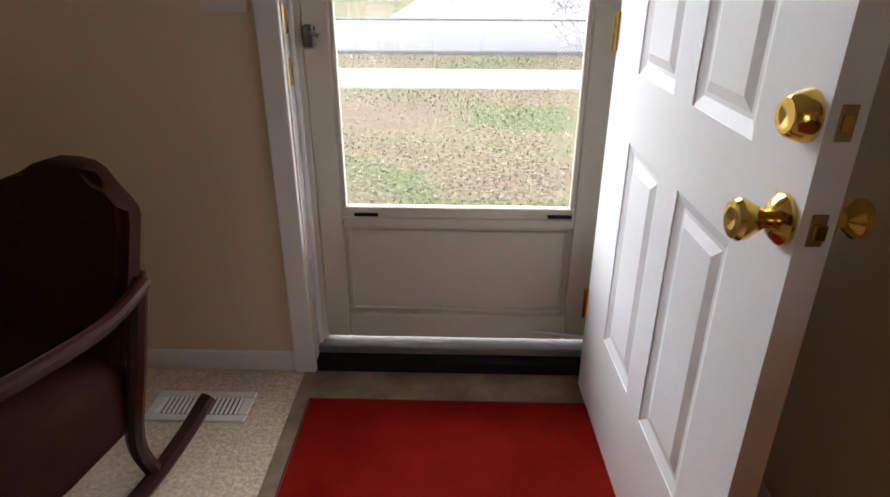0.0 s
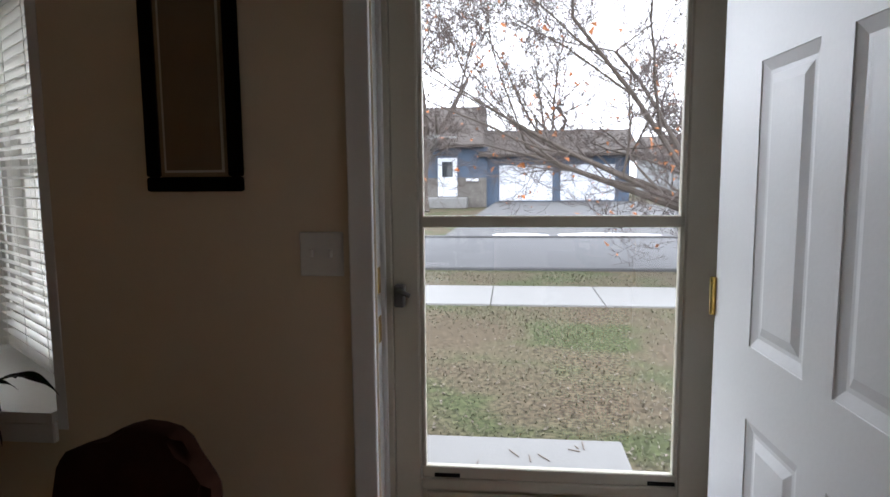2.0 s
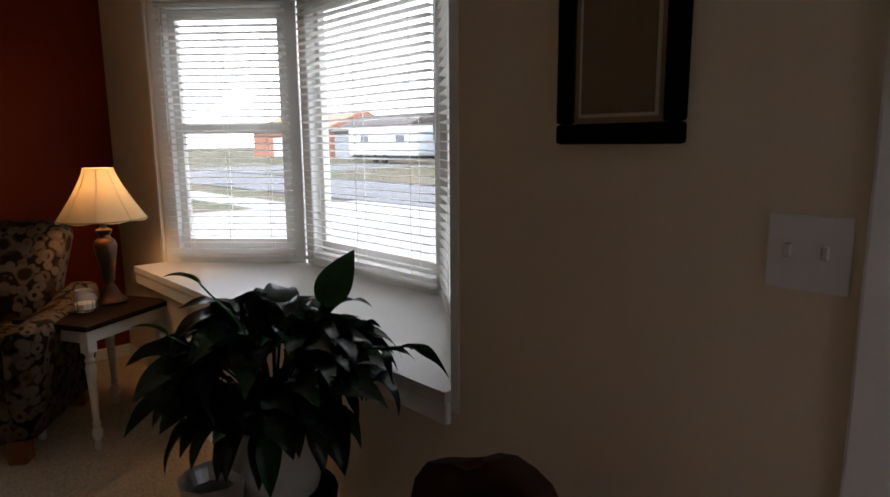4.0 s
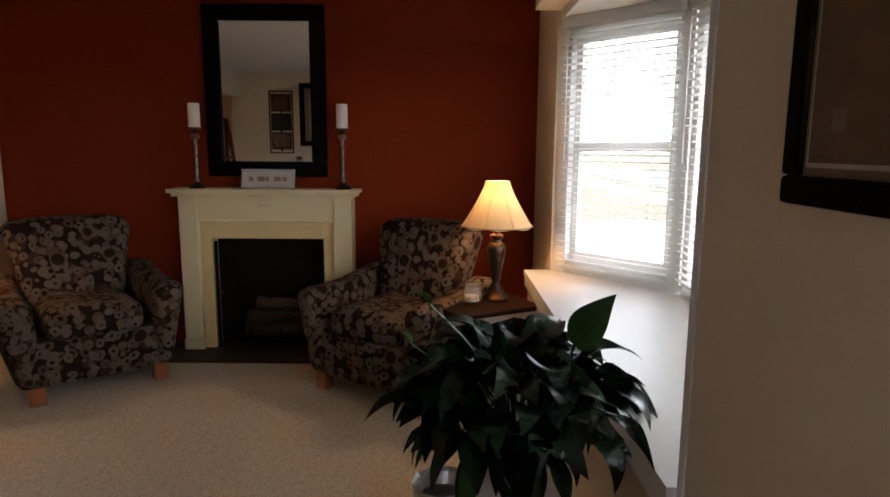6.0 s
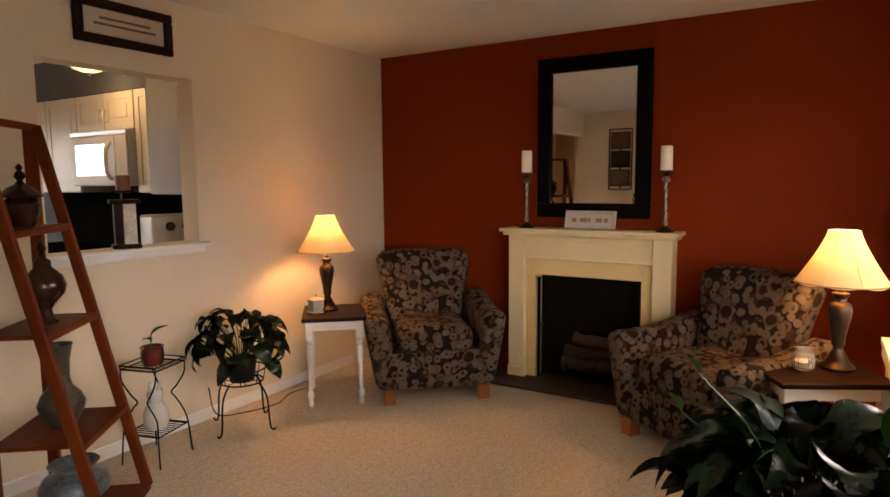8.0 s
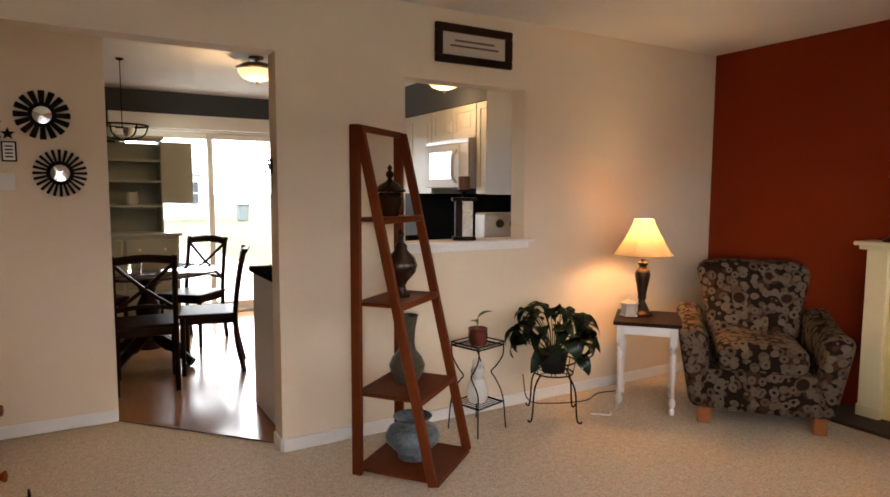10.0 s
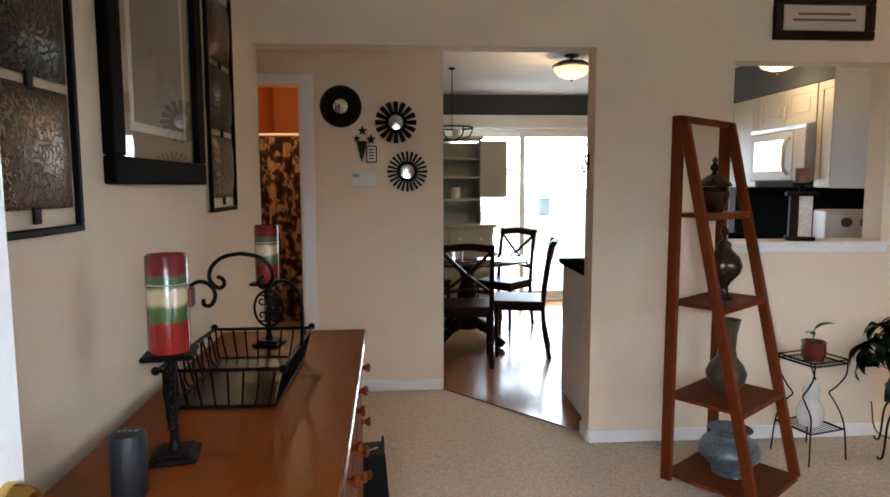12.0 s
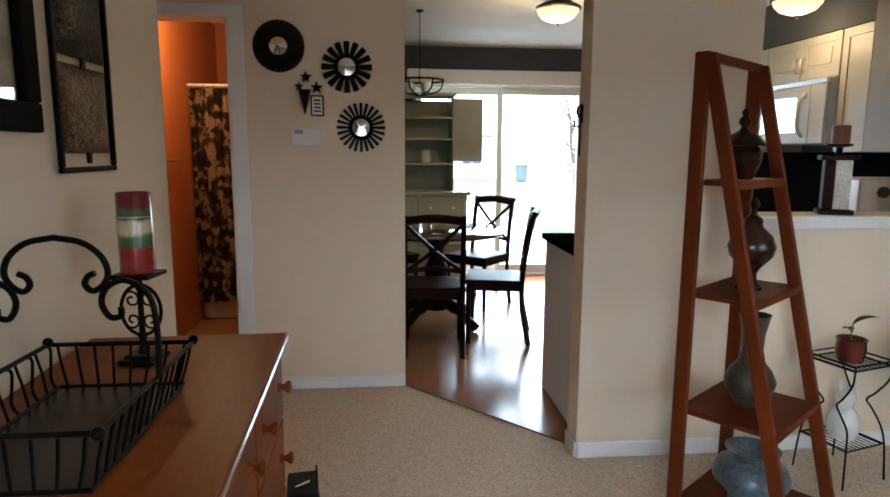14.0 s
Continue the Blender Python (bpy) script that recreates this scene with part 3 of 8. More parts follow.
setting("door_casing", b, WHITE, "white painted colonial door casing", "door frame")
for z in (0.93, 1.06):
    b = BM()
    box(b, (DL - 0.004, F + 0.012, z - 0.035), (DL + 0.002, F + 0.04, z + 0.035), 0.001)
    setting("strike_plate", b, BRASS, "brass strike plate let into the jamb", "strike plate")
b = BM()
box(b, (DL, F - 0.01, 0), (DR, F + 0.10, 0.045), 0.006, 2)
setting("threshold_seal", b, BLACKRUB, "black rubber threshold strip", "threshold")
b = BM()
box(b, (DL, F + 0.03, 0.045), (DR, F + 0.22, 0.072), 0.004)
setting("threshold", b, SILLMETAL, "grey aluminium door sill", "threshold")

# storm door
sd = thing("storm_door", "almond storm door, shut, with two glass panes and a kick panel", "storm door", None, kind="structure")
SX0, SX1, GX0, GX1, SY0, SY1 = 0.141, 0.985, 0.213, 0.898, 1.68, 1.712
b = BM()
box(b, (SX0, SY0, 0.085), (GX0, SY1, 2.04), 0.004)
box(b, (GX1, SY0, 0.085), (SX1, SY1, 2.04), 0.004)
box(b, (GX0, SY0, 0.085), (GX1, SY1, 0.17), 0.004)
box(b, (GX0, SY0, 0.47), (GX1, SY1, 0.50), 0.004)
box(b, (GX0, SY0, 1.95), (GX1, SY1, 2.04), 0.004)
part("frame", b, STORM, sd)
b = BM()
box(b, (GX0, SY0 + 0.02, 0.17), (GX1, SY1 - 0.004, 0.47))
part("kick_panel", b, STORM, sd)
for x0, x1, z0, z1 in ((GX0 + 0.012, GX1 - 0.012, 0.182, 0.190), (GX0 + 0.012, GX1 - 0.012, 0.450, 0.458), (GX0 + 0.012, GX0 + 0.020, 0.190, 0.450), (GX1 - 0.020, GX1 - 0.012, 0.190, 0.450)):
    part("panel_bead", box(BM(), (x0, SY0 + 0.008, z0), (x1, SY0 + 0.0205, z1), 0.002), STORM, sd)
b = BM()
for z0, z1 in ((0.502, 0.535), (1.195, 1.225), (1.925, 1.949)):
    box(b, (GX0 + 0.002, SY0 + 0.002, z0), (GX1 - 0.002, SY1 - 0.006, z1), 0.003)
for x0, x1 in ((GX0 + 0.002, GX0 + 0.014), (GX1 - 0.014, GX1 - 0.002)):
    box(b, (x0, SY0 + 0.002, 0.535), (x1, SY1 - 0.006, 1.925), 0.002)
part("sash", b, STORM, sd)
for z0, z1 in ((0.535, 1.195), (1.225, 1.925)):
    b = BM()
    box(b, (GX0 + 0.014, SY0 + 0.014, z0), (GX1 - 0.014, SY0 + 0.018, z1))
    g = part("pane", b, PANE, sd)
    g.visible_shadow = False
b = BM()
box(b, (0.15, SY0 - 0.03, 0.985), (0.178, SY0, 1.045), 0.004)
tube(b, [(0.164, SY0 - 0.028, 1.03), (0.176, SY0 - 0.045, 1.028), (0.196, SY0 - 0.046, 1.02)], [0.007, 0.007, 0.006], 8)
part("latch_handle", b, PEWTER, sd, "grey metal latch handle")
for x in (0.25, 0.82):
    b = BM()
    box(b, (x, SY0 - 0.004, 0.507), (x + 0.07, SY0 + 0.002, 0.517), 0.001)
    part("sash_clip", b, BLACKRUB, sd)
b = BM()
tube(b, [(0.80, SY0 - 0.004, 0.118), (0.985, SY0 - 0.03, 0.112)], 0.006, 8)
part("sweep_rod", b, STEEL, sd, "thin metal rod at the foot")
b = BM()
box(b, (SX0 - 0.027, SY0 - 0.004, 0.075), (SX0, SY1 + 0.01, 2.05), 0.003)
box(b, (SX1, SY0 - 0.004, 0.075), (SX1 + 0.015, SY1 + 0.01, 2.05), 0.003)
part("side_channel", b, STORM, sd)

setting("floor_entry", box(BM(), (0.075, 0.55, 0.0), (E, F, 0.004)), TILE, "mottled beige vinyl tile at the entrance", "floor")
b = BM()
box(b, (0.128, 0.80, 0.004), (0.955, 1.45, 0.016), 0.005, 2)
mat_ = thing("doormat", "plain red pile doormat on the entrance tile", "doormat")
part("mat_surface", b, REDMAT, mat_)
b = BM()
for x0, x1, y0, y1 in ((0.120, 0.963, 0.792, 0.7995), (0.120, 0.963, 1.4505, 1.458), (0.120, 0.1275, 0.7995, 1.4505), (0.9555, 0.963, 0.7995, 1.4505)):
    box(b, (x0, y0, 0.004), (x1, y1, 0.012), 0.002)
part("border", b, surface("dark_red_binding", (0.16, 0.010, 0.008), 0.8), mat_, "dark red bound edge")

# floor register
reg = thing("floor_register", "white slatted metal floor register in the carpet", "floor vent")
b = BM()
X0, X1, Y0, Y1 = -0.338, -0.043, 1.352, 1.485
box(b, (X0, Y0, 0.0), (X1, Y0 + 0.028, 0.008), 0.003)
box(b, (X0, Y1 - 0.028, 0.0), (X1, Y1, 0.008), 0.003)
box(b, (X0, Y0 + 0.028, 0.0), (X0 + 0.03, Y1 - 0.028, 0.008), 0.003)
box(b, (X1 - 0.03, Y0 + 0.028, 0.0), (X1, Y1 - 0.028, 0.008), 0.003)
part("frame", b, PLASTIC, reg)
# flat black sheet paints the shade seen between the slats
part("duct_shade", box(BM(), (X0 + 0.03, Y0 + 0.028, -0.001), (X1 - 0.03, Y1 - 0.028, 0.002)), BLACKRUB, reg, "black sheet standing for the shade under the slats")
slat = mesh_of("slat", obox(BM(), (0.008, Y1 - Y0 - 0.056, 0.005), pose(0, 0, 0, 0, 25, 0)), PLASTIC)
n = 17
for i in range(n):
    o = new("slat", slat)
    o.parent = reg
    o.location = (X0 + 0.036 + i * (X1 - X0 - 0.072) / (n - 1), (Y0 + Y1) / 2, 0.0055)

# light switch
sw = thing("light_switch", "white double toggle light switch plate on the cream wall", "light switch")
b = BM()
box(b, (-0.085, F - 0.006, 1.075), (0.030, F, 1.19), 0.003, 2)
part("plate", b, PLASTIC, sw)
for x in (-0.053, -0.002):
    b = BM()
    box(b, (x - 0.005, F - 0.018, 1.125), (x + 0.005, F - 0.006, 1.147), 0.002)
    part("toggle", b, PLASTIC, sw)

# tall framed picture between bay and door
PAPER = surface("brown_print_paper", (0.16, 0.10, 0.05), 0.6, vary=0.35, scale=5, fine=30, bump=0.02)
MATBOARD = surface("tan_matboard", (0.24, 0.17, 0.10), 0.8, vary=0.06)
LINER = surface("pale_liner", (0.55, 0.50, 0.42), 0.5, vary=0.05)


def framed(name, label, m, w, h, frame_w, inner, depth=0.03, liner=0.008, mats=(MATBOARD, PAPER), material=None, glass=True):
    """A frame in the plane x-z, facing -y, its lower left corner at the pose."""
    pic = thing(name, label, "picture", m)
    material = material or BLACK
    for x0, x1, z0, z1 in ((0, w, 0, frame_w), (0, w, h - frame_w, h), (0, frame_w, frame_w, h - frame_w), (w - frame_w, w, frame_w, h - frame_w)):
        b = BM()
        box(b, (x0, -depth, z0), (x1, 0, z1), min(0.008, frame_w / 5), 2)
        part("frame_bar", b, material, pic)
    part("mount", box(BM(), (frame_w, -0.010, frame_w), (w - frame_w, -0.004, h - frame_w)), mats[0], pic)
    a = frame_w + inner
    part("liner", box(BM(), (a, -0.013, a), (w - a, -0.010, h - a)), LINER, pic)
    a += liner
    part("print", box(BM(), (a, -0.0145, a), (w - a, -0.013, h - a)), mats[1], pic)
    if glass:
        g = part("glazing", box(BM(), (frame_w, -0.0175, frame_w), (w - frame_w, -0.016, h - frame_w)), PANE, pic)
        g.visible_shadow = False
    return pic


framed("framed_picture", "tall narrow dark-framed picture with a brown print", pose(-0.484, F - 0.001, 1.295), 0.259, 0.86, 0.038, 0.011, depth=0.02, liner=0.006)


# rocking chair with an upholstered hump back
def rocking_chair(m):
    """Faces -y."""
    ch = thing("rocking_chair", "dark-stained wooden rocking chair with a brown hump-backed upholstered back", "rocking chair", m)
    UPH = surface("dark_brown_upholstery", (0.034, 0.013, 0.008), 0.95, vary=0.35, scale=18, fine=420, bump=0.2, spec=0.06)
    RW = surface("red_brown_chair_wood", (0.036, 0.010, 0.005), 0.36, vary=0.25, stretch=(4, 1, 4), bump=0.04, coat=0.1, spec=0.35)
    lean = lambda z: 0.17 + (z - 0.38) * 0.29
    # padded back, bowed a little in plan, with a flat-topped hump between two shoulders
    half = [(0.0, 0.810), (0.05, 0.808), (0.09, 0.796), (0.125, 0.775), (0.16, 0.760), (0.19, 0.750), (0.212, 0.740), (0.222, 0.72), (0.216, 0.60), (0.205, 0.50), (0.19, 0.40)]
    prof = [(-x, z) for x, z in reversed(half)] + half[1:]
    b = BM()
    bow = lambda x: -0.9 * x * x
    front = [b.verts.new((x, lean(z) - 0.035 + bow(x), z)) for x, z in prof]
    back = [b.verts.new((x, lean(z) + 0.03 + bow(x), z)) for x, z in prof]
    k = len(prof)
    for i in range(k // 2):
        j = k - 1 - i
        if j - 1 > i + 1 or j - 1 == i + 1:
            b.faces.new((front[i], front[i + 1], front[j - 1], front[j]) if i + 1 != j - 1 else (front[i], front[i + 1], front[j]))
            b.faces.new((back[j], back[j - 1], back[i + 1], back[i]) if i + 1 != j - 1 else (back[j], back[i + 1], back[i]))
    for i in range(k):
        j = (i + 1) % k
        b.faces.new((front[i], back[i], back[j], front[j]))
    bmesh.ops.recalc_face_normals(b, faces=b.faces[:])
    rim = [e for e in b.edges if len(e.link_faces) == 2 and e.calc_face_angle(0) > 1.0]
    bmesh.ops.bevel(b, geom=rim, offset=0.016, segments=3, affect="EDGES")
    part("backrest", b, UPH, ch, "dark brown upholstered hump back", True)
    part("seat", soft_box((0.42, 0.47, 0.21), pose(0, -0.06, 0.325), 0.045, 7, lambda x, y, z: (x * (1.0 - 0.15 * (y > 0) * y / 0.23), y, z + (0.02 * (1 - (x / 0.21) ** 2) if z > 0 else 0))), UPH, ch, "dark brown padded seat", True)
    for s in (-1, 1):
        b = BM()
        tube(b, smooth_line([(s * 0.165, 0.165, 0.055), (s * 0.178, 0.125, 0.20), (s * 0.20, 0.16, 0.40), (s * 0.207, lean(0.58) - 0.03, 0.56), (s * 0.205, lean(0.60) - 0.03, 0.60)]), 0.021, 8)
        part("back_post", b, RW, ch)
        b = BM()
        tube(b, smooth_line([(s * 0.195, -0.24, 0.045), (s * 0.205, -0.21, 0.22), (s * 0.225, -0.245, 0.42), (s * 0.245, -0.22, 0.555)]), 0.02, 8)
        part("front_post", b, RW, ch)
        b = BM()
        tube(b, smooth_line([(s * 0.222, lean(0.57) - 0.03, 0.575), (s * 0.26, 0.06, 0.565), (s * 0.275, -0.12, 0.575), (s * 0.265, -0.26, 0.58), (s * 0.25, -0.31, 0.55)]), 0.033, 10, flat=0.5)
        part("armrest", b, RW, ch)
        b = BM()
        tube(b, smooth_line([(s * 0.175, y, 0.034 + 0.14 * ((y + 0.06) / 0.5) ** 2) for y in (-0.42, -0.24, -0.06, 0.12, 0.26, 0.37)]), 0.021, 8)
        part("rocker", b, RW, ch)
    b = BM()
    tube(b, [(-0.20, -0.21, 0.18), (0.20, -0.21, 0.18)], 0.012, 8)
    part("stretcher", b, RW, ch)
    return ch


rocking_chair(pose(-0.39, 1.01, -0.012, 0, 0, -18))


# ---- bay window: three glazed sides with blinds ----
def bay_window(number, p, q, label, rail):
    """A window between two plan points, from the seat to the soffit, with a blind on the room side."""
    a, c = Vector((*p, 0)), Vector((*q, 0))
    length = (c - a).length
    turn = math.degrees(math.atan2(c.y - a.y, c.x - a.x))
    m = pose(p[0], p[1], SILL, 0, 0, turn)
    H = 2.05 - SILL
    win = thing("window_%d" % number, label, "window", m, kind="structure")
    b = BM()
    for x0, x1, z0, z1 in ((0, 0.075, 0, H), (length - 0.075, length, 0, H), (0.075, length - 0.075, 0, 0.07), (0.075, length - 0.075, H - 0.08, H)):
        box(b, (x0, 0.0, z0), (x1, 0.10, z1), 0.003)
    part("window_frame", b, WHITE, win)
    b = BM()
    for x0, x1, z0, z1 in ((0.075, 0.115, 0.07, H - 0.08), (length - 0.115, length - 0.075, 0.07, H - 0.08), (0.115, length - 0.115, 0.07, 0.12), (0.115, length - 0.115, H - 0.12, H - 0.08)):
        box(b, (x0, 0.045, z0), (x1, 0.085, z1), 0.003)
    if rail:
        box(b, (0.115, 0.045, 0.665), (length - 0.115, 0.085, 0.715), 0.003)
    part("sash", b, PLASTIC, win)
    for z0, z1 in (((0.12, 0.665), (0.715, H - 0.12)) if rail else ((0.12, H - 0.12),)):
        g = part("pane", box(BM(), (0.115, 0.062, z0), (length - 0.115, 0.066, z1)), PANE, win)
        g.visible_shadow = False
    blind = thing("blind", "white horizontal slatted window blind, lowered with open slats", "window blind", m, group="bay window blinds")
    w = length - 0.09
    b = BM()
    box(b, (0.045, -0.055, H - 0.06), (0.045 + w, -0.005, H - 0.004), 0.004)
    part("headrail", b, BLIND, blind)
    b = BM()
    box(b, (0.05, -0.052, 0.035), (0.04 + w, -0.008, 0.05), 0.004)
    part("bottom_rail", b, BLIND, blind)
    b = BM()
    rows = []
    for i, y in enumerate((-0.019, -0.0095, 0.0, 0.0095, 0.019)):
        z = 0.002 * (1 - (y / 0.019) ** 2)
        rows.append([b.verts.new((x, y, z + k)) for x in (0, w - 0.012) for k in (0, 0.0026)])
    for r0, r1 in zip(rows, rows[1:]):
        b.faces.new((r0[1], r0[3], r1[3], r1[1]))
        b.faces.new((r0[0], r1[0], r1[2], r0[2]))
        b.faces.new((r0[0], r0[1], r1[1], r1[0]))
        b.faces.new((r0[2], r1[2], r1[3], r0[3]))
    b.faces.new((rows[0][0], rows[0][2], rows[0][3], rows[0][1]))
    b.faces.new((rows[-1][0], rows[-1][1], rows[-1][3], rows[-1][2]))
    slat_mesh = mesh_of("slat", b, BLIND)
    n = 37
    for i in range(n):
        o = new("slat", slat_mesh)
        o.parent = blind
        z = 0.075 + i * (H - 0.15) / (n - 1)
        o.matrix_basis = pose(0.051, -0.03, z, -9 + random.uniform(-1.2, 1.2), 0, 0)
    for x in (0.16, length / 2, length - 0.16):
        b = BM()
        tube(b, [(x, -0.054, 0.045), (x, -0.054, H - 0.06)], 0.0012, 5)
        tube(b, [(x, -0.006, 0.045), (x, -0.006, H - 0.06)], 0.0012, 5)
        part("ladder_cord", b, BLIND, blind)
    b = BM()
    tube(b, [(0.09, -0.062, H - 0.07), (0.092, -0.064, 0.62)], 0.004, 6)
    part("tilt_wand", b, PLASTIC, blind)
    return win


bay_window(1, (BAYL + 0.01, F + T), (-2.56, 2.26), "white double-hung bay side window", True)
bay_window(2, (-2.55, 2.26), (-1.48, 2.25), "white fixed picture window at the middle of the bay", False)
bay_window(3, (-1.47, 2.25), (BAYR - 0.01, F + T), "white double-hung bay side window by the door", True)


# ---- plants ----
def leaf_mesh(name, length, width, droop, fold, material, wave=0.0):
    """A pointed leaf along +x from its base, arched, folded along the midrib, with a slight wave."""
    b = BM()
    n, rows = 11, []
    x = z = 0.0
    ang = 0.35
    for i in range(n + 1):
        t = i / n
        half = width * (math.sin(math.pi * min(1, t * 0.96 + 0.04) ** 0.75)) ** 0.9 * 0.5 * (1 - 0.25 * t) if i < n else 0.0008
        y_w = wave * math.sin(t * 9)
        up = fold * half
        rows.append([b.verts.new(v) for v in ((x, -half, z + up + y_w * half), (x, -half * 0.5, z + up * 0.35), (x, 0, z), (x, half * 0.5, z + up * 0.35), (x, half, z + up - y_w * half))])
        x += math.cos(ang) * length / n
        z += math.sin(ang) * length / n
        ang -= droop / n
    for r0, r1 in zip(rows, rows[1:]):
        for k in range(4):
            b.faces.new((r0[k], r0[k + 1], r1[k + 1], r1[k]))
    bmesh.ops.solidify(b, geom=b.faces[:], thickness=0.0012)
    return mesh_of(name, b, material, True)


def leafy_plant(plant, centre, count, stem_len, size, rng, mats=(LEAF, LEAF_LIT), spread=1.0, lit=0.12, droop=1.6, rise=0.5, wide=1.0):
    """Stems that fan out of the pot, each with one arching leaf."""
    meshes = []
    for k in range(7):
        meshes.append(leaf_mesh("leaf", size * rng.uniform(0.75, 1.2), size * wide * rng.uniform(0.34, 0.48), rng.uniform(droop * 0.6, droop * 1.3), rng.uniform(0.25, 0.55), mats[0], rng.uniform(0.05, 0.3)))
    fresh = [leaf_mesh("leaf", size * 0.7, size * 0.24, droop * 0.8, 0.4, mats[1], 0.1)]
    c = Vector(centre)
    for i in range(count):
        az = 2.399963 * i + rng.uniform(-0.35, 0.35)
        q = (i + 0.5) / count
        el = math.radians(78 - 88 * q ** 0.8 * spread + rng.uniform(-8, 8))
        r = stem_len * rng.uniform(0.7, 1.1)
        mid = c + Vector((math.cos(az) * math.cos(el) * r * 0.45, math.sin(az) * math.cos(el) * r * 0.45, r * (0.55 * math.sin(max(el, 0.1)) + 0.12)))
        end = c + Vector((math.cos(az) * math.cos(el) * r, math.sin(az) * math.cos(el) * r, r * (math.sin(el) * 0.9 + 0.1) * 1.0 + rise * 0.1))
        b = BM()
        tube(b, smooth_line([c + Vector((math.cos(az) * 0.03, math.sin(az) * 0.03, 0)), mid, end], 4), 0.0028, 5)
        part("stem", b, mats[0], plant)
        me = fresh[0] if rng.random() < lit else rng.choice(meshes)
        o = new("leaf", me)
        o.parent = plant
        o.matrix_basis = Matrix.Translation(end) @ Euler((rng.uniform(-0.5, 0.5), -el * 0.55 + rng.uniform(-0.25, 0.3), az + rng.uniform(-0.3, 0.3))).to_matrix().to_4x4()


SOIL = surface("dark_potting_soil", (0.03, 0.02, 0.014), 0.95, vary=0.5, fine=150, bump=1.0)
CERAMIC = surface("off_white_glazed_ceramic", (0.62, 0.60, 0.55), 0.25, vary=0.05, bump=0.02, coat=0.3)


def pot(plant, m, profile, material, label, soil_r, soil_z, seg=28):
    b = BM()
    lathe(b, profile, seg)
    p = part("pot", b, material, plant, label, True, m)
    b = BM()
    lathe(b, [(soil_r, soil_z - 0.01), (soil_r * 0.6, soil_z + 0.004), (0.001, soil_z + 0.008)], 18)
    part("soil", b, SOIL, plant, "", True, m)
    return p


rng = random.Random(11)
PX, PY = -1.17, 1.32
stand = thing("plant_stand", "dark iron plant stand under the peace lily", "plant stand", pose(PX, PY, 0))
for i in range(4):
    a = math.pi / 4 + i * math.pi / 2
    b = BM()
    tube(b, smooth_line([(0.17 * math.cos(a), 0.17 * math.sin(a), 0.005), (0.12 * math.cos(a), 0.12 * math.sin(a), 0.18), (0.15 * math.cos(a), 0.15 * math.sin(a), 0.37)]), 0.007, 7)
    part("leg", b, IRON, stand)
b = BM()
tube(b, [(0.15 * math.cos(k * math.pi / 12), 0.15 * math.sin(k * math.pi / 12), 0.375) for k in range(24)], 0.007, 6, True)
lathe(b, [(0.145, 0.377), (0.145, 0.383)], 24)
part("plate", b, IRON, stand)
lily = thing("peace_lily", "large dark green peace lily in an off-white ceramic pot", "plant", pose(PX, PY, 0.384))
pot(lily, None, [(0.001, 0), (0.095, 0), (0.105, 0.01), (0.135, 0.13), (0.14, 0.20), (0.145, 0.215), (0.138, 0.22), (0.128, 0.20), (0.12, 0.19)], CERAMIC, "off-white ceramic pot", 0.125, 0.195)
leafy_plant(lily, (0, 0, 0.20), 118, 0.215, 0.20, rng, lit=0.02, spread=0.80, droop=1.9, wide=1.5)
tall = new("leaf", leaf_mesh("leaf", 0.175, 0.105, 0.9, 0.25, LEAF_MID, 0.12))
tall.parent = lily
ax = Vector((0.20, 0.50, 0.84)).normalized()
up_ = Vector((0.78, -0.60, 0.1))
up_ = (up_ - ax * up_.dot(ax)).normalized()
tall.matrix_basis = Matrix.Translation((0.02, 0.145, 0.49)) @ Matrix((ax, up_.cross(ax), up_)).transposed().to_4x4()
b = BM()
tube(b, smooth_line([(0.01, 0.02, 0.19), (0.01, 0.09, 0.34), (0.02, 0.145, 0.495)], 5), 0.0035, 6)
part("stem", b, LEAF, lily)
# drooping outer leaves that hang over the rim of the pot
hang_rng = random.Random(41)
for k in range(18):
    a = -2.9 + 3.6 * (k + hang_rng.uniform(-0.3, 0.3)) / 18
    ln = hang_rng.uniform(0.12, 0.16)
    o = new("leaf", leaf_mesh("leaf", ln, ln * 0.42, 0.9, 0.35, (LEAF, LEAF_MID)[k % 4 == 0], 0.12))
    o.parent = lily
    ax = Vector((math.cos(a) * 0.55, math.sin(a) * 0.55, -hang_rng.uniform(0.5, 0.95))).normalized()
    up_ = Vector((math.cos(a), math.sin(a), 0.3))
    up_ = (up_ - ax * up_.dot(ax)).normalized()
    rad = hang_rng.uniform(0.16, 0.20)
    root = Vector((math.cos(a) * rad, math.sin(a) * rad, hang_rng.uniform(0.25, 0.33)))
    o.matrix_basis = Matrix.Translation(root) @ Matrix((ax, up_.cross(ax), up_)).transposed().to_4x4()
    b = BM()
    tube(b, smooth_line([(root.x * 0.3, root.y * 0.3, 0.19), (root.x * 0.7, root.y * 0.7, root.z + 0.03), tuple(root)], 4), 0.0025, 5)
    part("stem", b, LEAF, lily)
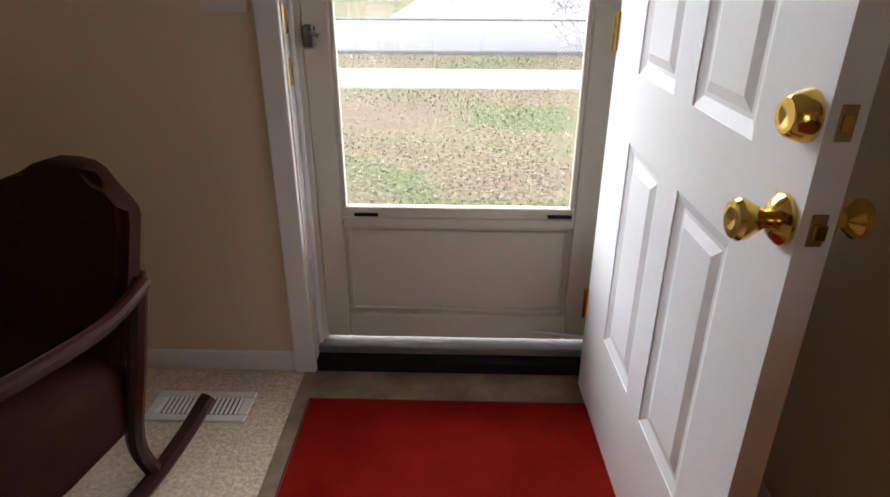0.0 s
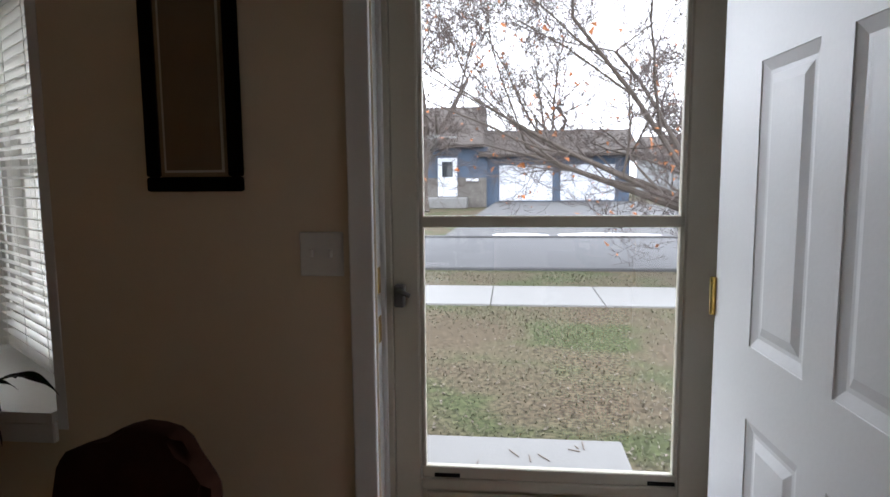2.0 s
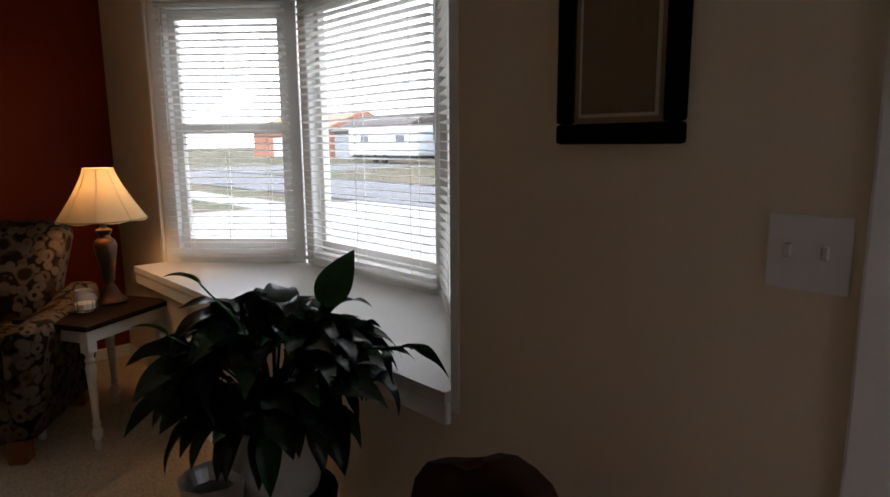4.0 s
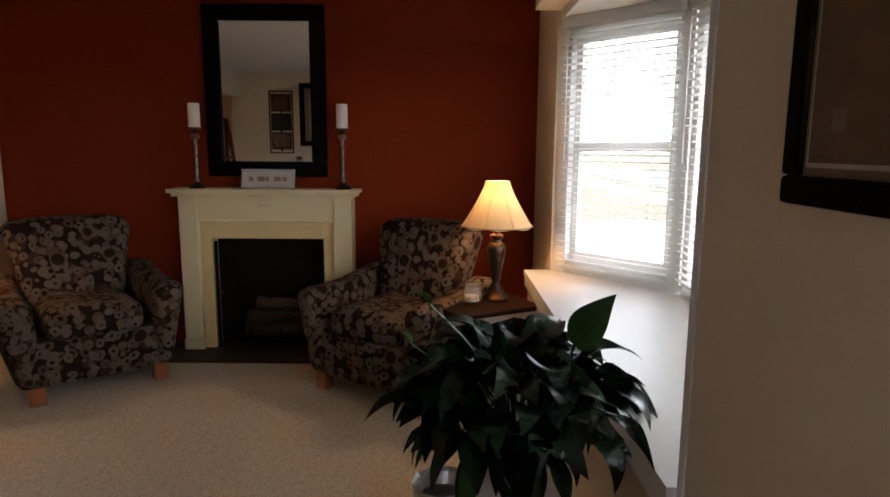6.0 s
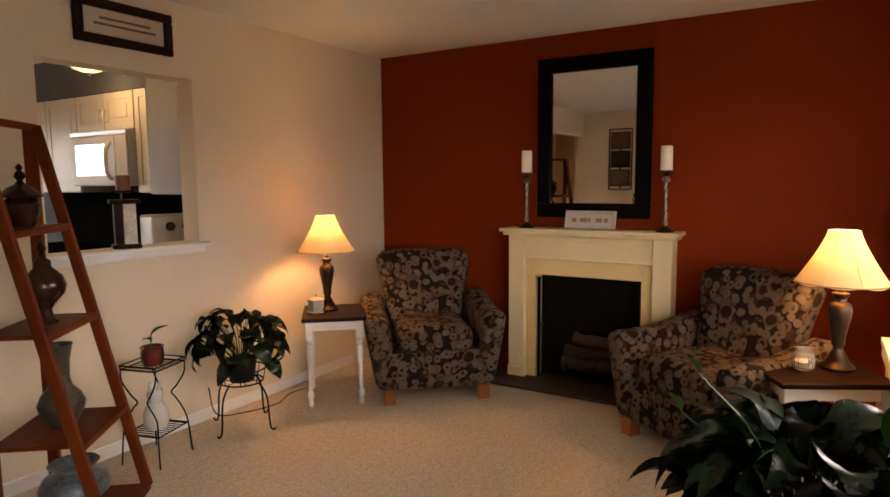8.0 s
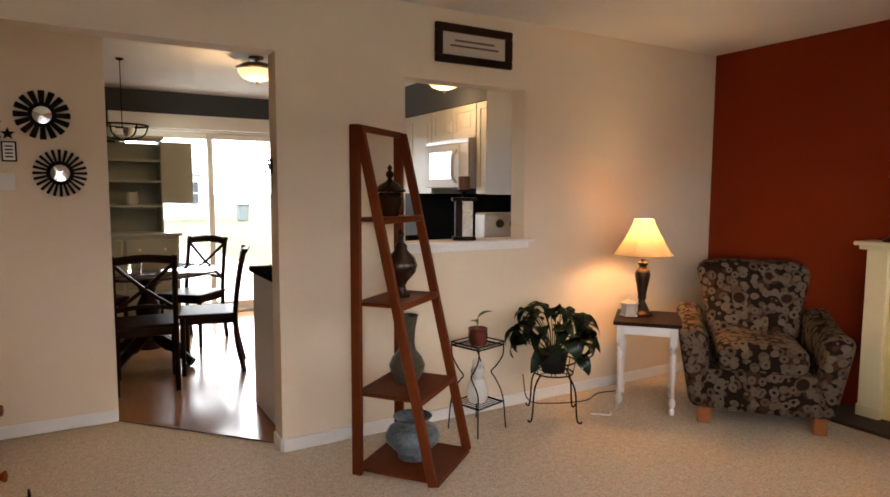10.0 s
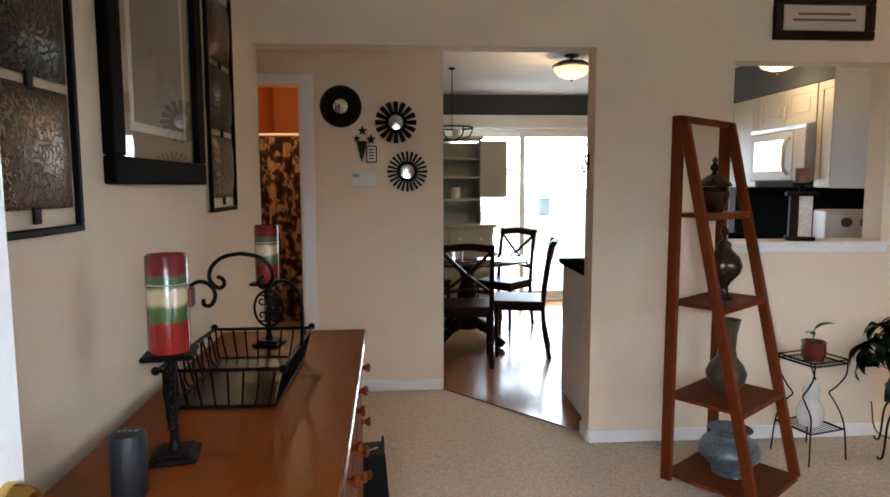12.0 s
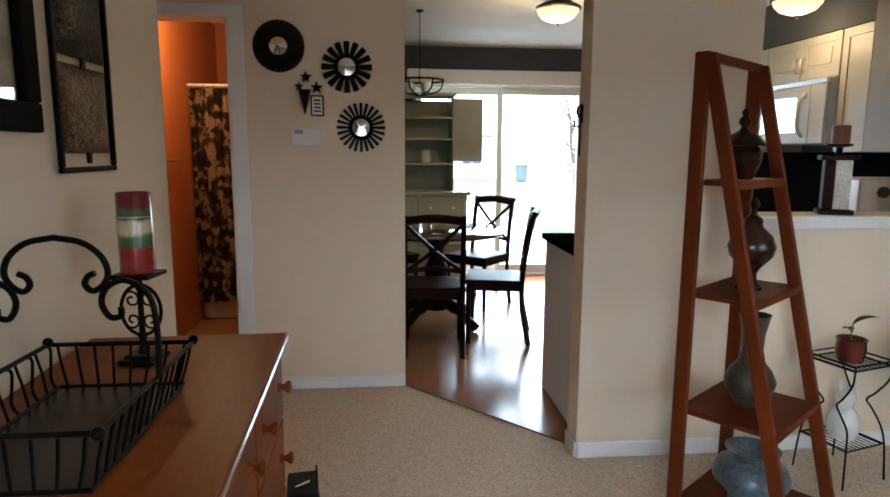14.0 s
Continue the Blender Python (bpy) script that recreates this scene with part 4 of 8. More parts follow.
# one long thin stem reaching out past the window casing, with narrow leaves
b = BM()
tube(b, smooth_line([(0.02, 0.02, 0.19), (0.14, 0.10, 0.38), (0.32, 0.17, 0.435), (0.35, 0.18, 0.435)], 5), 0.003, 6)
part("stem", b, LEAF, lily)
for px, py, pz, az, tilt, ln in ((0.32, 0.17, 0.435, 0.3, 0.15, 0.15), (0.29, 0.15, 0.42, -0.6, 0.2, 0.11), (0.28, 0.14, 0.42, 1.0, 0.1, 0.10)):
    o = new("leaf", leaf_mesh("leaf", ln, ln * 0.24, 1.4, 0.5, LEAF, 0.3))
    o.parent = lily
    o.matrix_basis = Matrix.Translation((px, py, pz)) @ Euler((0.2, tilt, az)).to_matrix().to_4x4()
for dx, dy, dz in ((0.12, -0.22, 0.62), (0.04, -0.27, 0.50)):
    o = new("spathe", leaf_mesh("spathe", 0.085, 0.028, 0.9, 0.7, LEAF_LIT, 0.0))
    o.parent = lily
    o.matrix_basis = Matrix.Translation((dx, dy, dz)) @ Euler((0.3, -0.25, -2.4)).to_matrix().to_4x4()
    b = BM()
    tube(b, smooth_line([(-0.01, -0.02, 0.19), (dx * 0.55, dy * 0.45, dz * 0.75), (dx, dy, dz)], 5), 0.0022, 6)
    part("stem", b, LEAF_MID, lily)
FOIL = surface("crumpled_silver_foil", (0.75, 0.75, 0.75), 0.4, metal=1.0, vary=0.1, fine=25, bump=0.8)
foil = thing("foil_pot", "small pot wrapped in crumpled silver foil beside the lily", "plant pot", pose(PX + 0.03, PY - 0.19, 0.0))
b = BM()
lathe(b, [(0.001, 0), (0.055, 0), (0.058, 0.2), (0.064, 0.39), (0.078, 0.51), (0.070, 0.50), (0.055, 0.47), (0.001, 0.46)], 26, lobes=9, depth=0.04)
part("pot", b, FOIL, foil)


# ---- fireplace wall ----
mantel = thing("fireplace_mantel", "cream painted wooden fireplace mantel against the red wall", "fireplace", pose(R, -0.04, 0))
W0, W1 = -0.565, 0.565
b = BM()
box(b, (0, W0 - 0.05, 1.075), (0.225, W1 + 0.05, 1.10), 0.006, 2)
box(b, (0, W0 - 0.03, 1.05), (0.20, W1 + 0.03, 1.075), 0.008, 2)
part("mantel_shelf", b, CREAM, mantel)
b = BM()
box(b, (0, W0 + 0.12, 0.885), (0.150, W1 - 0.12, 1.05), 0.002)
part("frieze", b, CREAM, mantel)
for y0, y1 in ((W0, W0 + 0.12), (W1 - 0.12, W1)):
    b = BM()
    box(b, (0, y0, 0.0), (0.165, y1, 1.05), 0.004)
    box(b, (0, y0 - 0.006, 0.0), (0.172, y1 + 0.006, 0.09), 0.004)
    part("pilaster", b, CREAM, mantel)
# inner surround, its orange lamplight painted in by a warmer cream
for name_, lo, hi in (("surround_leg", (0.001, W0 + 0.12, 0.0), (0.125, -0.37, 0.885)), ("surround_leg", (0.001, 0.37, 0.0), (0.125, W1 - 0.12, 0.885)), ("surround_head", (0.001, -0.37, 0.77), (0.125, 0.37, 0.885))):
    part(name_, box(BM(), lo, hi, 0.003), CREAM_WARM_LIT, mantel, "cream inner surround, tinted as if lit orange")
part("frieze_moulding", box(BM(), (0.15, W0 + 0.12, 0.885), (0.158, W1 - 0.12, 0.897), 0.003), CREAM, mantel)
b = BM()
for i in range(5):
    a = (i - 2) * 0.022
    lathe(b, [(0.001, 0), (0.012, 0.0), (0.009, 0.006), (0.001, 0.008)], 10, (a, 0, 0))
part("applique", b, CREAM, mantel, "small carved applique", True, pose(0.15, 0.0, 0.99, 90, 0, 90))
FIREBRICK = surface("near_black_firebrick", (0.008, 0.0055, 0.004), 0.9, vary=0.4, scale=12, bump=0.6, spec=0.1)
# thin near-black sheet across the back of the fireplace opening
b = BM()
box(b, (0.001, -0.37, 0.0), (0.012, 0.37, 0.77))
part("firebox_back", b, FIREBRICK, mantel, "near-black sheet as firebox lining")
for y0 in (-0.36, 0.34):
    b = BM()
    box(b, (0.10, y0, 0.02), (0.118, y0 + 0.02, 0.75), 0.002)
    part("screen_post", b, IRON, mantel, "black fire screen post")
b = BM()
lathe(b, [(0.001, 0), (0.007, 0), (0.012, 0.012), (0.009, 0.02), (0.001, 0.022)], 14)
part("screen_knob", b, BRASS, mantel, "small brass knob", True, pose(0.118, -0.315, 0.41, 0, 90, 0))
BARK = surface("split_log_bark", (0.065, 0.032, 0.018), 0.9, vary=0.4, scale=14, fine=70, bump=0.8, stretch=(1, 6, 1))
b = BM()
for y in (-0.2, 0.0, 0.2):
    tube(b, [(0.03, y, 0.04), (0.11, y, 0.05), (0.115, y, 0.13)], 0.008, 6)
tube(b, [(0.06, -0.25, 0.05), (0.06, 0.25, 0.05)], 0.008, 6)
grate = part("fire_grate", b, IRON)
grate.matrix_basis = pose(R, 0.02, 0.02)
tagged(grate, "black iron fire grate holding logs", "fire grate")
for k, (y0, y1, z0, z1, r) in enumerate(((-0.24, 0.26, 0.12, 0.12, 0.05), (-0.22, 0.22, 0.20, 0.22, 0.048), (-0.16, 0.24, 0.30, 0.28, 0.045))):
    b = BM()
    pts = [(0.068, y0 + (y1 - y0) * i / 6, z0 + (z1 - z0) * i / 6 + 0.006 * math.sin(i * 2 + k)) for i in range(7)]
    tube(b, pts, [r * (1 + 0.1 * math.sin(i * 3 + k)) for i in range(7)], 9)
    log = part("log", b, BARK, None, round_off=True)
    log.matrix_basis = pose(R, 0.02, 0.02)
    tagged(log, "rough brown split log stacked on the grate", "firewood", "logs on the grate")
HEARTHM = surface("brown_hearth_tile", (0.055, 0.028, 0.016), 0.5, vary=0.3, scale=10, bump=0.2)
b = BM()
box(b, (R + 0.013, -0.80, 0), (-3.46, 0.76, 0.02), 0.005)
setting("hearth", b, HEARTHM, "brown tiled hearth slab in front of the mantel", "hearth")

mir = thing("wall_mirror", "rectangular wall mirror in a wide black wooden frame", "mirror", pose(R, -0.045, 1.175))
mw, mh, fw = 0.395, 1.10, 0.10
for y0, y1, z0, z1 in ((-mw, mw, 0, fw), (-mw, mw, mh - fw, mh), (-mw, -mw + fw, fw, mh - fw), (mw - fw, mw, fw, mh - fw)):
    b = BM()
    box(b, (0.002, y0, z0), (0.045, y1, z1), 0.012, 3)
    part("frame_bar", b, BLACK, mir)
part("glass", box(BM(), (0.004, -mw + fw, fw), (0.018, mw - fw, mh - fw)), MIRROR, mir, "silvered mirror glass")


def candlestick(m, tall):
    c = thing("candlestick", "turned dark metal candlestick with an ivory pillar candle on the mantel", "candlestick", m, group="candlesticks on the mantel")
    b = BM()
    lathe(b, [(0.001, 0), (0.055, 0), (0.056, 0.008), (0.045, 0.018), (0.024, 0.03), (0.020, 0.042), (0.001, 0.043)], 22)
    part("foot", b, BRONZE, c, "", True)
    b = BM()
    lathe(b, [(0.011, 0.043), (0.016, 0.06), (0.011, 0.08), (0.009, 0.19), (0.012, 0.27), (0.010, 0.315)], 18)
    part("stem", b, ANTIQUE, c, "mottled antique metal stem", True)
    for k in range(3):
        b = BM()
        tube(b, [((0.014 + 0.009 * math.sin(math.pi * i / 24)) * math.cos(k * 2.094 + i * 0.32), (0.014 + 0.009 * math.sin(math.pi * i / 24)) * math.sin(k * 2.094 + i * 0.32), 0.05 + 0.26 * i / 24) for i in range(25)], 0.0028, 5)
        part("scroll_wire", b, BRONZE, c)
    b = BM()
    lathe(b, [(0.010, 0.315), (0.022, 0.321), (0.028, 0.334), (0.022, 0.348), (0.012, 0.354)], 22)
    part("ball", b, ANTIQUE, c, "pale mottled metal ball", True)
    b = BM()
    lathe(b, [(0.011, 0.354), (0.018, 0.365), (0.013, 0.372), (0.02, 0.377), (0.044, 0.385), (0.044, 0.392), (0.001, 0.393)], 22)
    part("cup", b, BRONZE, c, "", True)
    b = BM()
    lathe(b, [(0.001, 0.393), (0.036, 0.393), (0.037, 0.40), (0.036, tall - 0.006), (0.033, tall), (0.02, tall - 0.006), (0.001, tall - 0.008)], 22)
    candle = part("candle", b, WAX, c, "ivory pillar candle", True)
    b = BM()
    tube(b, [(0, 0, tall - 0.01), (0.002, 0, tall + 0.008)], 0.0012, 5)
    part("wick", b, BLACK, candle)
    return c


k1 = candlestick(pose(R + 0.11, -0.49, 1.10), 0.545)
candlestick(pose(R + 0.11, 0.465, 1.10), 0.545)
PLQ = surface("distressed_grey_plaque", (0.46, 0.42, 0.36), 0.8, vary=0.2, scale=12, bump=0.2)
pq = thing("mantel_plaque", "distressed pale wooden plaque with worn lettering leaning on the mirror", "plaque", pose(R + 0.10, -0.03, 1.1015, 0, -14, 0))
part("board", box(BM(), (0, -0.175, 0), (0.012, 0.175, 0.125), 0.003), PLQ, pq)
b = BM()
for y0, y1, z0, z1 in ((-0.175, 0.175, 0.0, 0.018), (-0.175, 0.175, 0.107, 0.125), (-0.175, -0.157, 0.018, 0.107), (0.157, 0.175, 0.018, 0.107)):
    box(b, (0.012, y0, z0), (0.017, y1, z1), 0.002)
part("border", b, surface("worn_pale_plaque_border", (0.42, 0.40, 0.36), 0.7, vary=0.3, scale=20), pq)
RUSTY = surface("faded_rust_letters", (0.28, 0.15, 0.09), 0.8)
for i, w in enumerate((0.03, 0.05, 0.02, 0.045, 0.03)):
    y = -0.125 + i * 0.055
    part("letter", box(BM(), (0.0122, y, 0.045), (0.0135, y + w, 0.075)), RUSTY, pq, "faded rust letter")


# ---- armchairs ----
FOOT = surface("orange_block_foot_wood", (0.30, 0.10, 0.03), 0.4, vary=0.2)


def armchair(m, label):
    """Faces -y."""
    ch = thing("armchair", label, "armchair", m, group="armchairs by the fireplace")
    part("base", soft_box((0.66, 0.68, 0.26), pose(0, 0.0, 0.215), 0.03, 6), FAB, ch, "", True)
    b = soft_box((0.50, 0.60, 0.17), pose(0, -0.04, 0.405), 0.065, 8, lambda x, y, z: (x, y, z + (0.02 * (1 - (x / 0.25) ** 2) * (1 - (y / 0.3) ** 2) if z > 0 else 0)))
    part("seat_cushion", b, FAB, ch, "", True)

    def back_warp(x, y, z):
        t = max(0.0, (z + 0.31) / 0.62)
        k = 0.80 + 0.28 * t ** 1.5
        top = -0.035 * (x / 0.33) ** 4 * max(0, t - 0.6) * 2
        puff = -0.035 * math.sin(math.pi * t) * (1 - (x / 0.34) ** 2) if y < 0 else 0.03 * (x / 0.33) ** 2
        return (x * k, y + 0.34 * (t - 0.5) * 0.55 + puff - 0.05 * (x / 0.3) ** 2 * t, z + top)
    part("backrest", soft_box((0.66, 0.20, 0.62), pose(0, 0.27, 0.63), 0.075, 10, back_warp), FAB, ch, "", True)
    for s in (-1, 1):
        def arm_warp(x, y, z, s=s):
            t = (z + 0.25) / 0.5
            rise = 0.07 * max(0, (y + 0.05) / 0.4) * t
            bulge = 0.035 * math.sin(math.pi * min(1, t * 0.9)) * s
            return (x * (0.78 + 0.42 * t) + s * 0.05 * t ** 2 + bulge * 0.4, y * (0.96 + 0.04 * t) - 0.02 * t, z + rise)
        part("arm", soft_box((0.15, 0.72, 0.50), pose(s * 0.335, -0.005, 0.335), 0.065, 9, arm_warp), FAB, ch, "", True)
    for x in (-0.31, 0.31):
        for y in (-0.30, 0.30):
            b = BM()
            m4 = pose(x, y, 0.05)
            obox(b, (0.075, 0.075, 0.10), m4, 0.006)
            part("foot", b, FOOT, ch, "orange-stained block foot")
    return ch


armchair(pose(-2.985 - 0.755 * 0.31, -0.79 - 0.656 * 0.31, 0, 0, 0, 131), "brown ring-patterned armchair with rolled arms beside a side table")
armchair(pose(-2.885 - 0.83 * 0.31, 0.70 + 0.56 * 0.31, 0, 0, 0, 56), "brown ring-patterned armchair turned towards the fireplace")


# ---- end tables and lamps ----
def end_table(m, w, d, label, h=0.58):
    """Faces -y, front edge at y = -d/2."""
    t = thing("end_table", label, "side table", m, group="white-legged side tables")
    b = BM()
    box(b, (-w / 2, -d / 2, h - 0.024), (w / 2, d / 2, h), 0.006, 2)
    part("tabletop", b, WOOD_DARK, t, "dark stained tabletop")
    ix, iy = w / 2 - 0.045, d / 2 - 0.045
    b = BM()
    for x0, x1, y0, y1 in ((-ix, ix, -iy - 0.01, -iy + 0.01), (-ix, ix, iy - 0.01, iy + 0.01), (-ix - 0.01, -ix + 0.01, -iy, iy), (ix - 0.01, ix + 0.01, -iy, iy)):
        box(b, (x0, y0, h - 0.085), (x1, y1, h - 0.0245))
    part("apron", b, WHITE, t)
    prof = [(0.013, 0), (0.017, 0.012), (0.017, 0.03), (0.012, 0.045), (0.020, 0.06), (0.022, 0.085), (0.012, 0.11), (0.018, 0.12), (0.013, 0.135), (0.015, 0.2), (0.020, 0.33), (0.023, 0.37), (0.016, 0.39), (0.022, 0.405), (0.014, 0.42), (0.022, 0.44)]
    for x in (-ix, ix):
        for y in (-iy, iy):
            b = BM()
            lathe(b, prof, 14, (x, y, 0))
            box(b, (x - 0.023, y - 0.023, 0.44), (x + 0.023, y + 0.023, h - 0.0245), 0.002)
            part("leg", b, WHITE, t, "", True)
    return t


end_table(pose(-2.74, -1.44, 0, 0, 0, 131), 0.41, 0.46, "white turned-leg side table with a dark top by the wall")
end_table(pose(-2.85, 1.33, 0, 0, 0, 118), 0.50, 0.42, "white turned-leg side table with a dark top by the bay", 0.565)
BULB = glow("warm_bulb", (1.0, 0.62, 0.28), 6.0)


def table_lamp(m, label, power):
    lamp = thing("table_lamp", label, "table lamp", m, group="table lamps")
    b = BM()
    lathe(b, [(0.001, 0), (0.072, 0), (0.074, 0.012), (0.066, 0.022), (0.052, 0.03), (0.040, 0.055), (0.022, 0.09), (0.020, 0.10), (0.028, 0.115), (0.026, 0.13), (0.034, 0.18), (0.047, 0.245),
              (0.05, 0.275), (0.043, 0.30), (0.026, 0.312), (0.024, 0.325), (0.034, 0.34), (0.036, 0.35), (0.014, 0.358), (0.010, 0.40), (0.001, 0.401)], 26)
    part("base", b, BRONZE, lamp, "dark bronze baluster base", True)
    n, rings = 64, []
    b = BM()
    z0, z1, r0, r1 = 0.40, 0.635, 0.188, 0.062
    for i in range(9):
        t = i / 8
        r = r1 + (r0 - r1) * (1 - t) ** 1.25
        ring = []
        for k in range(n):
            a = 2 * math.pi * k / n
            scallop = 1 + 0.018 * abs(math.cos(4 * a)) * (1 - 0.5 * t)
            ring.append(b.verts.new((r * scallop * math.cos(a), r * scallop * math.sin(a), z0 + (z1 - z0) * t - 0.008 * abs(math.cos(4 * a)) * (1 - t))))
        rings.append(ring)
    for lo, hi in zip(rings, rings[1:]):
        for k in range(n):
            b.faces.new((lo[k], lo[(k + 1) % n], hi[(k + 1) % n], hi[k]))
    shade = part("shade", b, SILK, lamp, "cream silk bell shade, lit", True)
    for i in range(8):
        a = 2 * math.pi * (i + 0.5) / 8
        b = BM()
        pts = []
        for j in range(9):
            t = j / 8
            r = (r1 + (r0 - r1) * (1 - t) ** 1.25) * 1.004
            pts.append((r * math.cos(a), r * math.sin(a), z0 + (z1 - z0) * t))
        tube(b, pts, 0.0018, 5)
        part("rib", b, SILK, shade)
    b = BM()
    tube(b, [(0.188 * 1.01 * math.cos(2 * math.pi * k / 48), 0.188 * 1.01 * math.sin(2 * math.pi * k / 48), z0) for k in range(48)], 0.003, 5, True)
    part("trim", b, surface("tan_shade_trim", (0.35, 0.22, 0.10), 0.8), shade)
    b = BM()
    lathe(b, [(0.001, 0.43), (0.015, 0.435), (0.028, 0.47), (0.024, 0.5), (0.001, 0.515)], 14)
    part("bulb", b, BULB, lamp, "glowing warm bulb", True)
    data = bpy.data.lights.new("lamp_bulb", "POINT")
    data.energy, data.color, data.shadow_soft_size = power, (1.0, 0.64, 0.32), 0.035
    light = new("bulb_light", data)
    light.parent = lamp
    light.location = (0, 0, 0.545)
    return lamp


table_lamp(pose(-2.745, -1.50, 0.5805), "bronze table lamp with a lit cream bell shade by the wall", 1.2)
table_lamp(pose(-2.92, 1.41, 0.5655), "bronze table lamp with a lit cream bell shade by the bay", 1.25)

# trinket box
tb = thing("trinket_box", "small pale grey hexagonal trinket box on the side table", "box", pose(-2.66, -1.525, 0.5805, 0, 0, 20))
b = BM()
lathe(b, [(0.001, 0), (0.062, 0), (0.064, 0.008), (0.055, 0.014), (0.052, 0.075), (0.001, 0.075)], 6)
part("body", b, PLQ, tb)
b = BM()
lathe(b, [(0.001, 0.0755), (0.060, 0.0755), (0.060, 0.086), (0.03, 0.098), (0.006, 0.102), (0.006, 0.108), (0.009, 0.114), (0.001, 0.12)], 6)
part("lid", b, PLQ, tb)

# candle jar on the table by the bay
GLASSJAR = bpy.data.materials.new("clear_pressed_glass")
GLASSJAR.use_nodes = True
g = GLASSJAR.node_tree.nodes["Principled BSDF"]
g.inputs["Transmission Weight"].default_value = 0.9
g.inputs["Roughness"].default_value = 0.08
g.inputs["Base Color"].default_value = (0.95, 0.93, 0.88, 1)
jar = thing("candle_jar", "small ribbed clear glass candle jar on the side table", "jar", pose(-2.83, 1.28, 0.5655))
b = BM()
lathe(b, [(0.001, 0), (0.035, 0), (0.045, 0.012), (0.047, 0.05), (0.042, 0.075), (0.034, 0.085), (0.038, 0.10), (0.036, 0.10), (0.030, 0.084), (0.038, 0.07), (0.042, 0.05), (0.040, 0.015), (0.001, 0.008)], 28, lobes=14, depth=0.04)
part("glass", b, GLASSJAR, jar, "", True)
b = BM()
lathe(b, [(0.001, 0.009), (0.036, 0.016), (0.038, 0.04), (0.001, 0.041)], 18)
part("wax", b, WAX, jar, "", True)


# ---- ladder shelf and its pottery ----
lean_m = pose(-0.675, -1.415, 0, 0, 0, -142)
shelf = thing("ladder_shelf", "reddish-brown wooden leaning ladder shelf with four tiers holding pottery", "shelf", lean_m)
SW, SD, SH = 0.463, 0.445, 1.70
for x in (0.0, SW):
    b = BM()
    box(b, (x - 0.014, -0.045, 0), (x + 0.014, 0.005, SH), 0.003)
    part("back_post", b, WOOD_SHELF, shelf)
    b = BM()
    tilt = math.degrees(math.atan2(SD - 0.06, SH))
    length = math.hypot(SD - 0.06, SH)
    obox(b, (0.028, 0.046, length - 0.02), pose(x, -SD / 2 - 0.01, SH / 2, -tilt, 0, 0), 0.003)
    part("front_post", b, WOOD_SHELF, shelf)
b = BM()
box(b, (0.014, -0.045, SH - 0.03), (SW - 0.014, -0.02, SH), 0.003)
part("top_rail", b, WOOD_SHELF, shelf)
tiers = (0.03, 0.41, 0.855, 1.262)
for z in tiers:
    d = SD - (SD - 0.06) * z / SH + 0.004
    b = BM()
    box(b, (0.014, -d, z - 0.018), (SW - 0.014, 0.0, z), 0.003)
    box(b, (0.014, -d - 0.001, z - 0.030), (SW - 0.014, -d + 0.014, z + 0.002), 0.003)
    part("shelf_board", b, WOOD_SHELF, shelf)


def on_shelf(x, y, z):
    return lean_m @ pose(x, y, z)


BLUE_GLAZE = surface("blue_grey_glaze", (0.022, 0.042, 0.065), 0.28, vary=0.6, scale=14, fine=50, bump=0.1, second=(0.11, 0.135, 0.145), coat=0.2, spec=0.3, contrast=2.2)
GREEN_GLAZE = surface("grey_green_stoneware", (0.018, 0.017, 0.012), 0.34, vary=0.6, scale=12, bump=0.15, second=(0.062, 0.055, 0.036), coat=0.1, spec=0.3, contrast=2.2)
BROWN_GLAZE = surface("dark_brown_glaze", (0.010, 0.005, 0.003), 0.2, vary=0.5, scale=10, bump=0.08, second=(0.035, 0.014, 0.007), coat=0.1, spec=0.3)
v = part("glazed_bowl", lathe(BM(), [(0.001, 0), (0.075, 0), (0.075, 0.022), (0.085, 0.04), (0.135, 0.09), (0.14, 0.12), (0.12, 0.155), (0.07, 0.178), (0.068, 0.19), (0.095, 0.21), (0.10, 0.216), (0.088, 0.212), (0.06, 0.188), (0.05, 0.18)], 36), BLUE_GLAZE, None, round_off=True)
v.matrix_basis = on_shelf(0.23, -0.21, 0.0305)
tagged(v, "squat blue-grey glazed pottery bowl on the lowest shelf", "vase")
v = part("tall_vase", lathe(BM(), [(0.001, 0), (0.05, 0), (0.055, 0.012), (0.085, 0.06), (0.092, 0.095), (0.075, 0.135), (0.045, 0.17), (0.038, 0.21), (0.042, 0.28), (0.055, 0.345), (0.058, 0.35), (0.050, 0.345), (0.032, 0.24)], 32), GREEN_GLAZE, None, round_off=True)
v.matrix_basis = on_shelf(0.25, -0.17, 0.4105)
tagged(v, "tall grey-green stoneware vase with a flared neck", "vase")
urn = thing("dark_urn", "dark glazed urn with a finial lid on the shelf", "urn", on_shelf(0.24, -0.14, 0.8555))
part("body", lathe(BM(), [(0.001, 0), (0.045, 0), (0.046, 0.012), (0.028, 0.03), (0.024, 0.06), (0.035, 0.08), (0.075, 0.125), (0.084, 0.16), (0.07, 0.20), (0.035, 0.235), (0.030, 0.25), (0.001, 0.251)], 30), BROWN_GLAZE, urn, "", True)
part("lid", lathe(BM(), [(0.001, 0.2515), (0.034, 0.2515), (0.03, 0.265), (0.012, 0.28), (0.010, 0.30), (0.02, 0.315), (0.012, 0.335), (0.001, 0.345)], 22), BROWN_GLAZE, urn, "", True)
gj = thing("ginger_jar", "brown glazed lidded jar with a knob finial on the top shelf", "jar", on_shelf(0.23, -0.085, 1.2625))
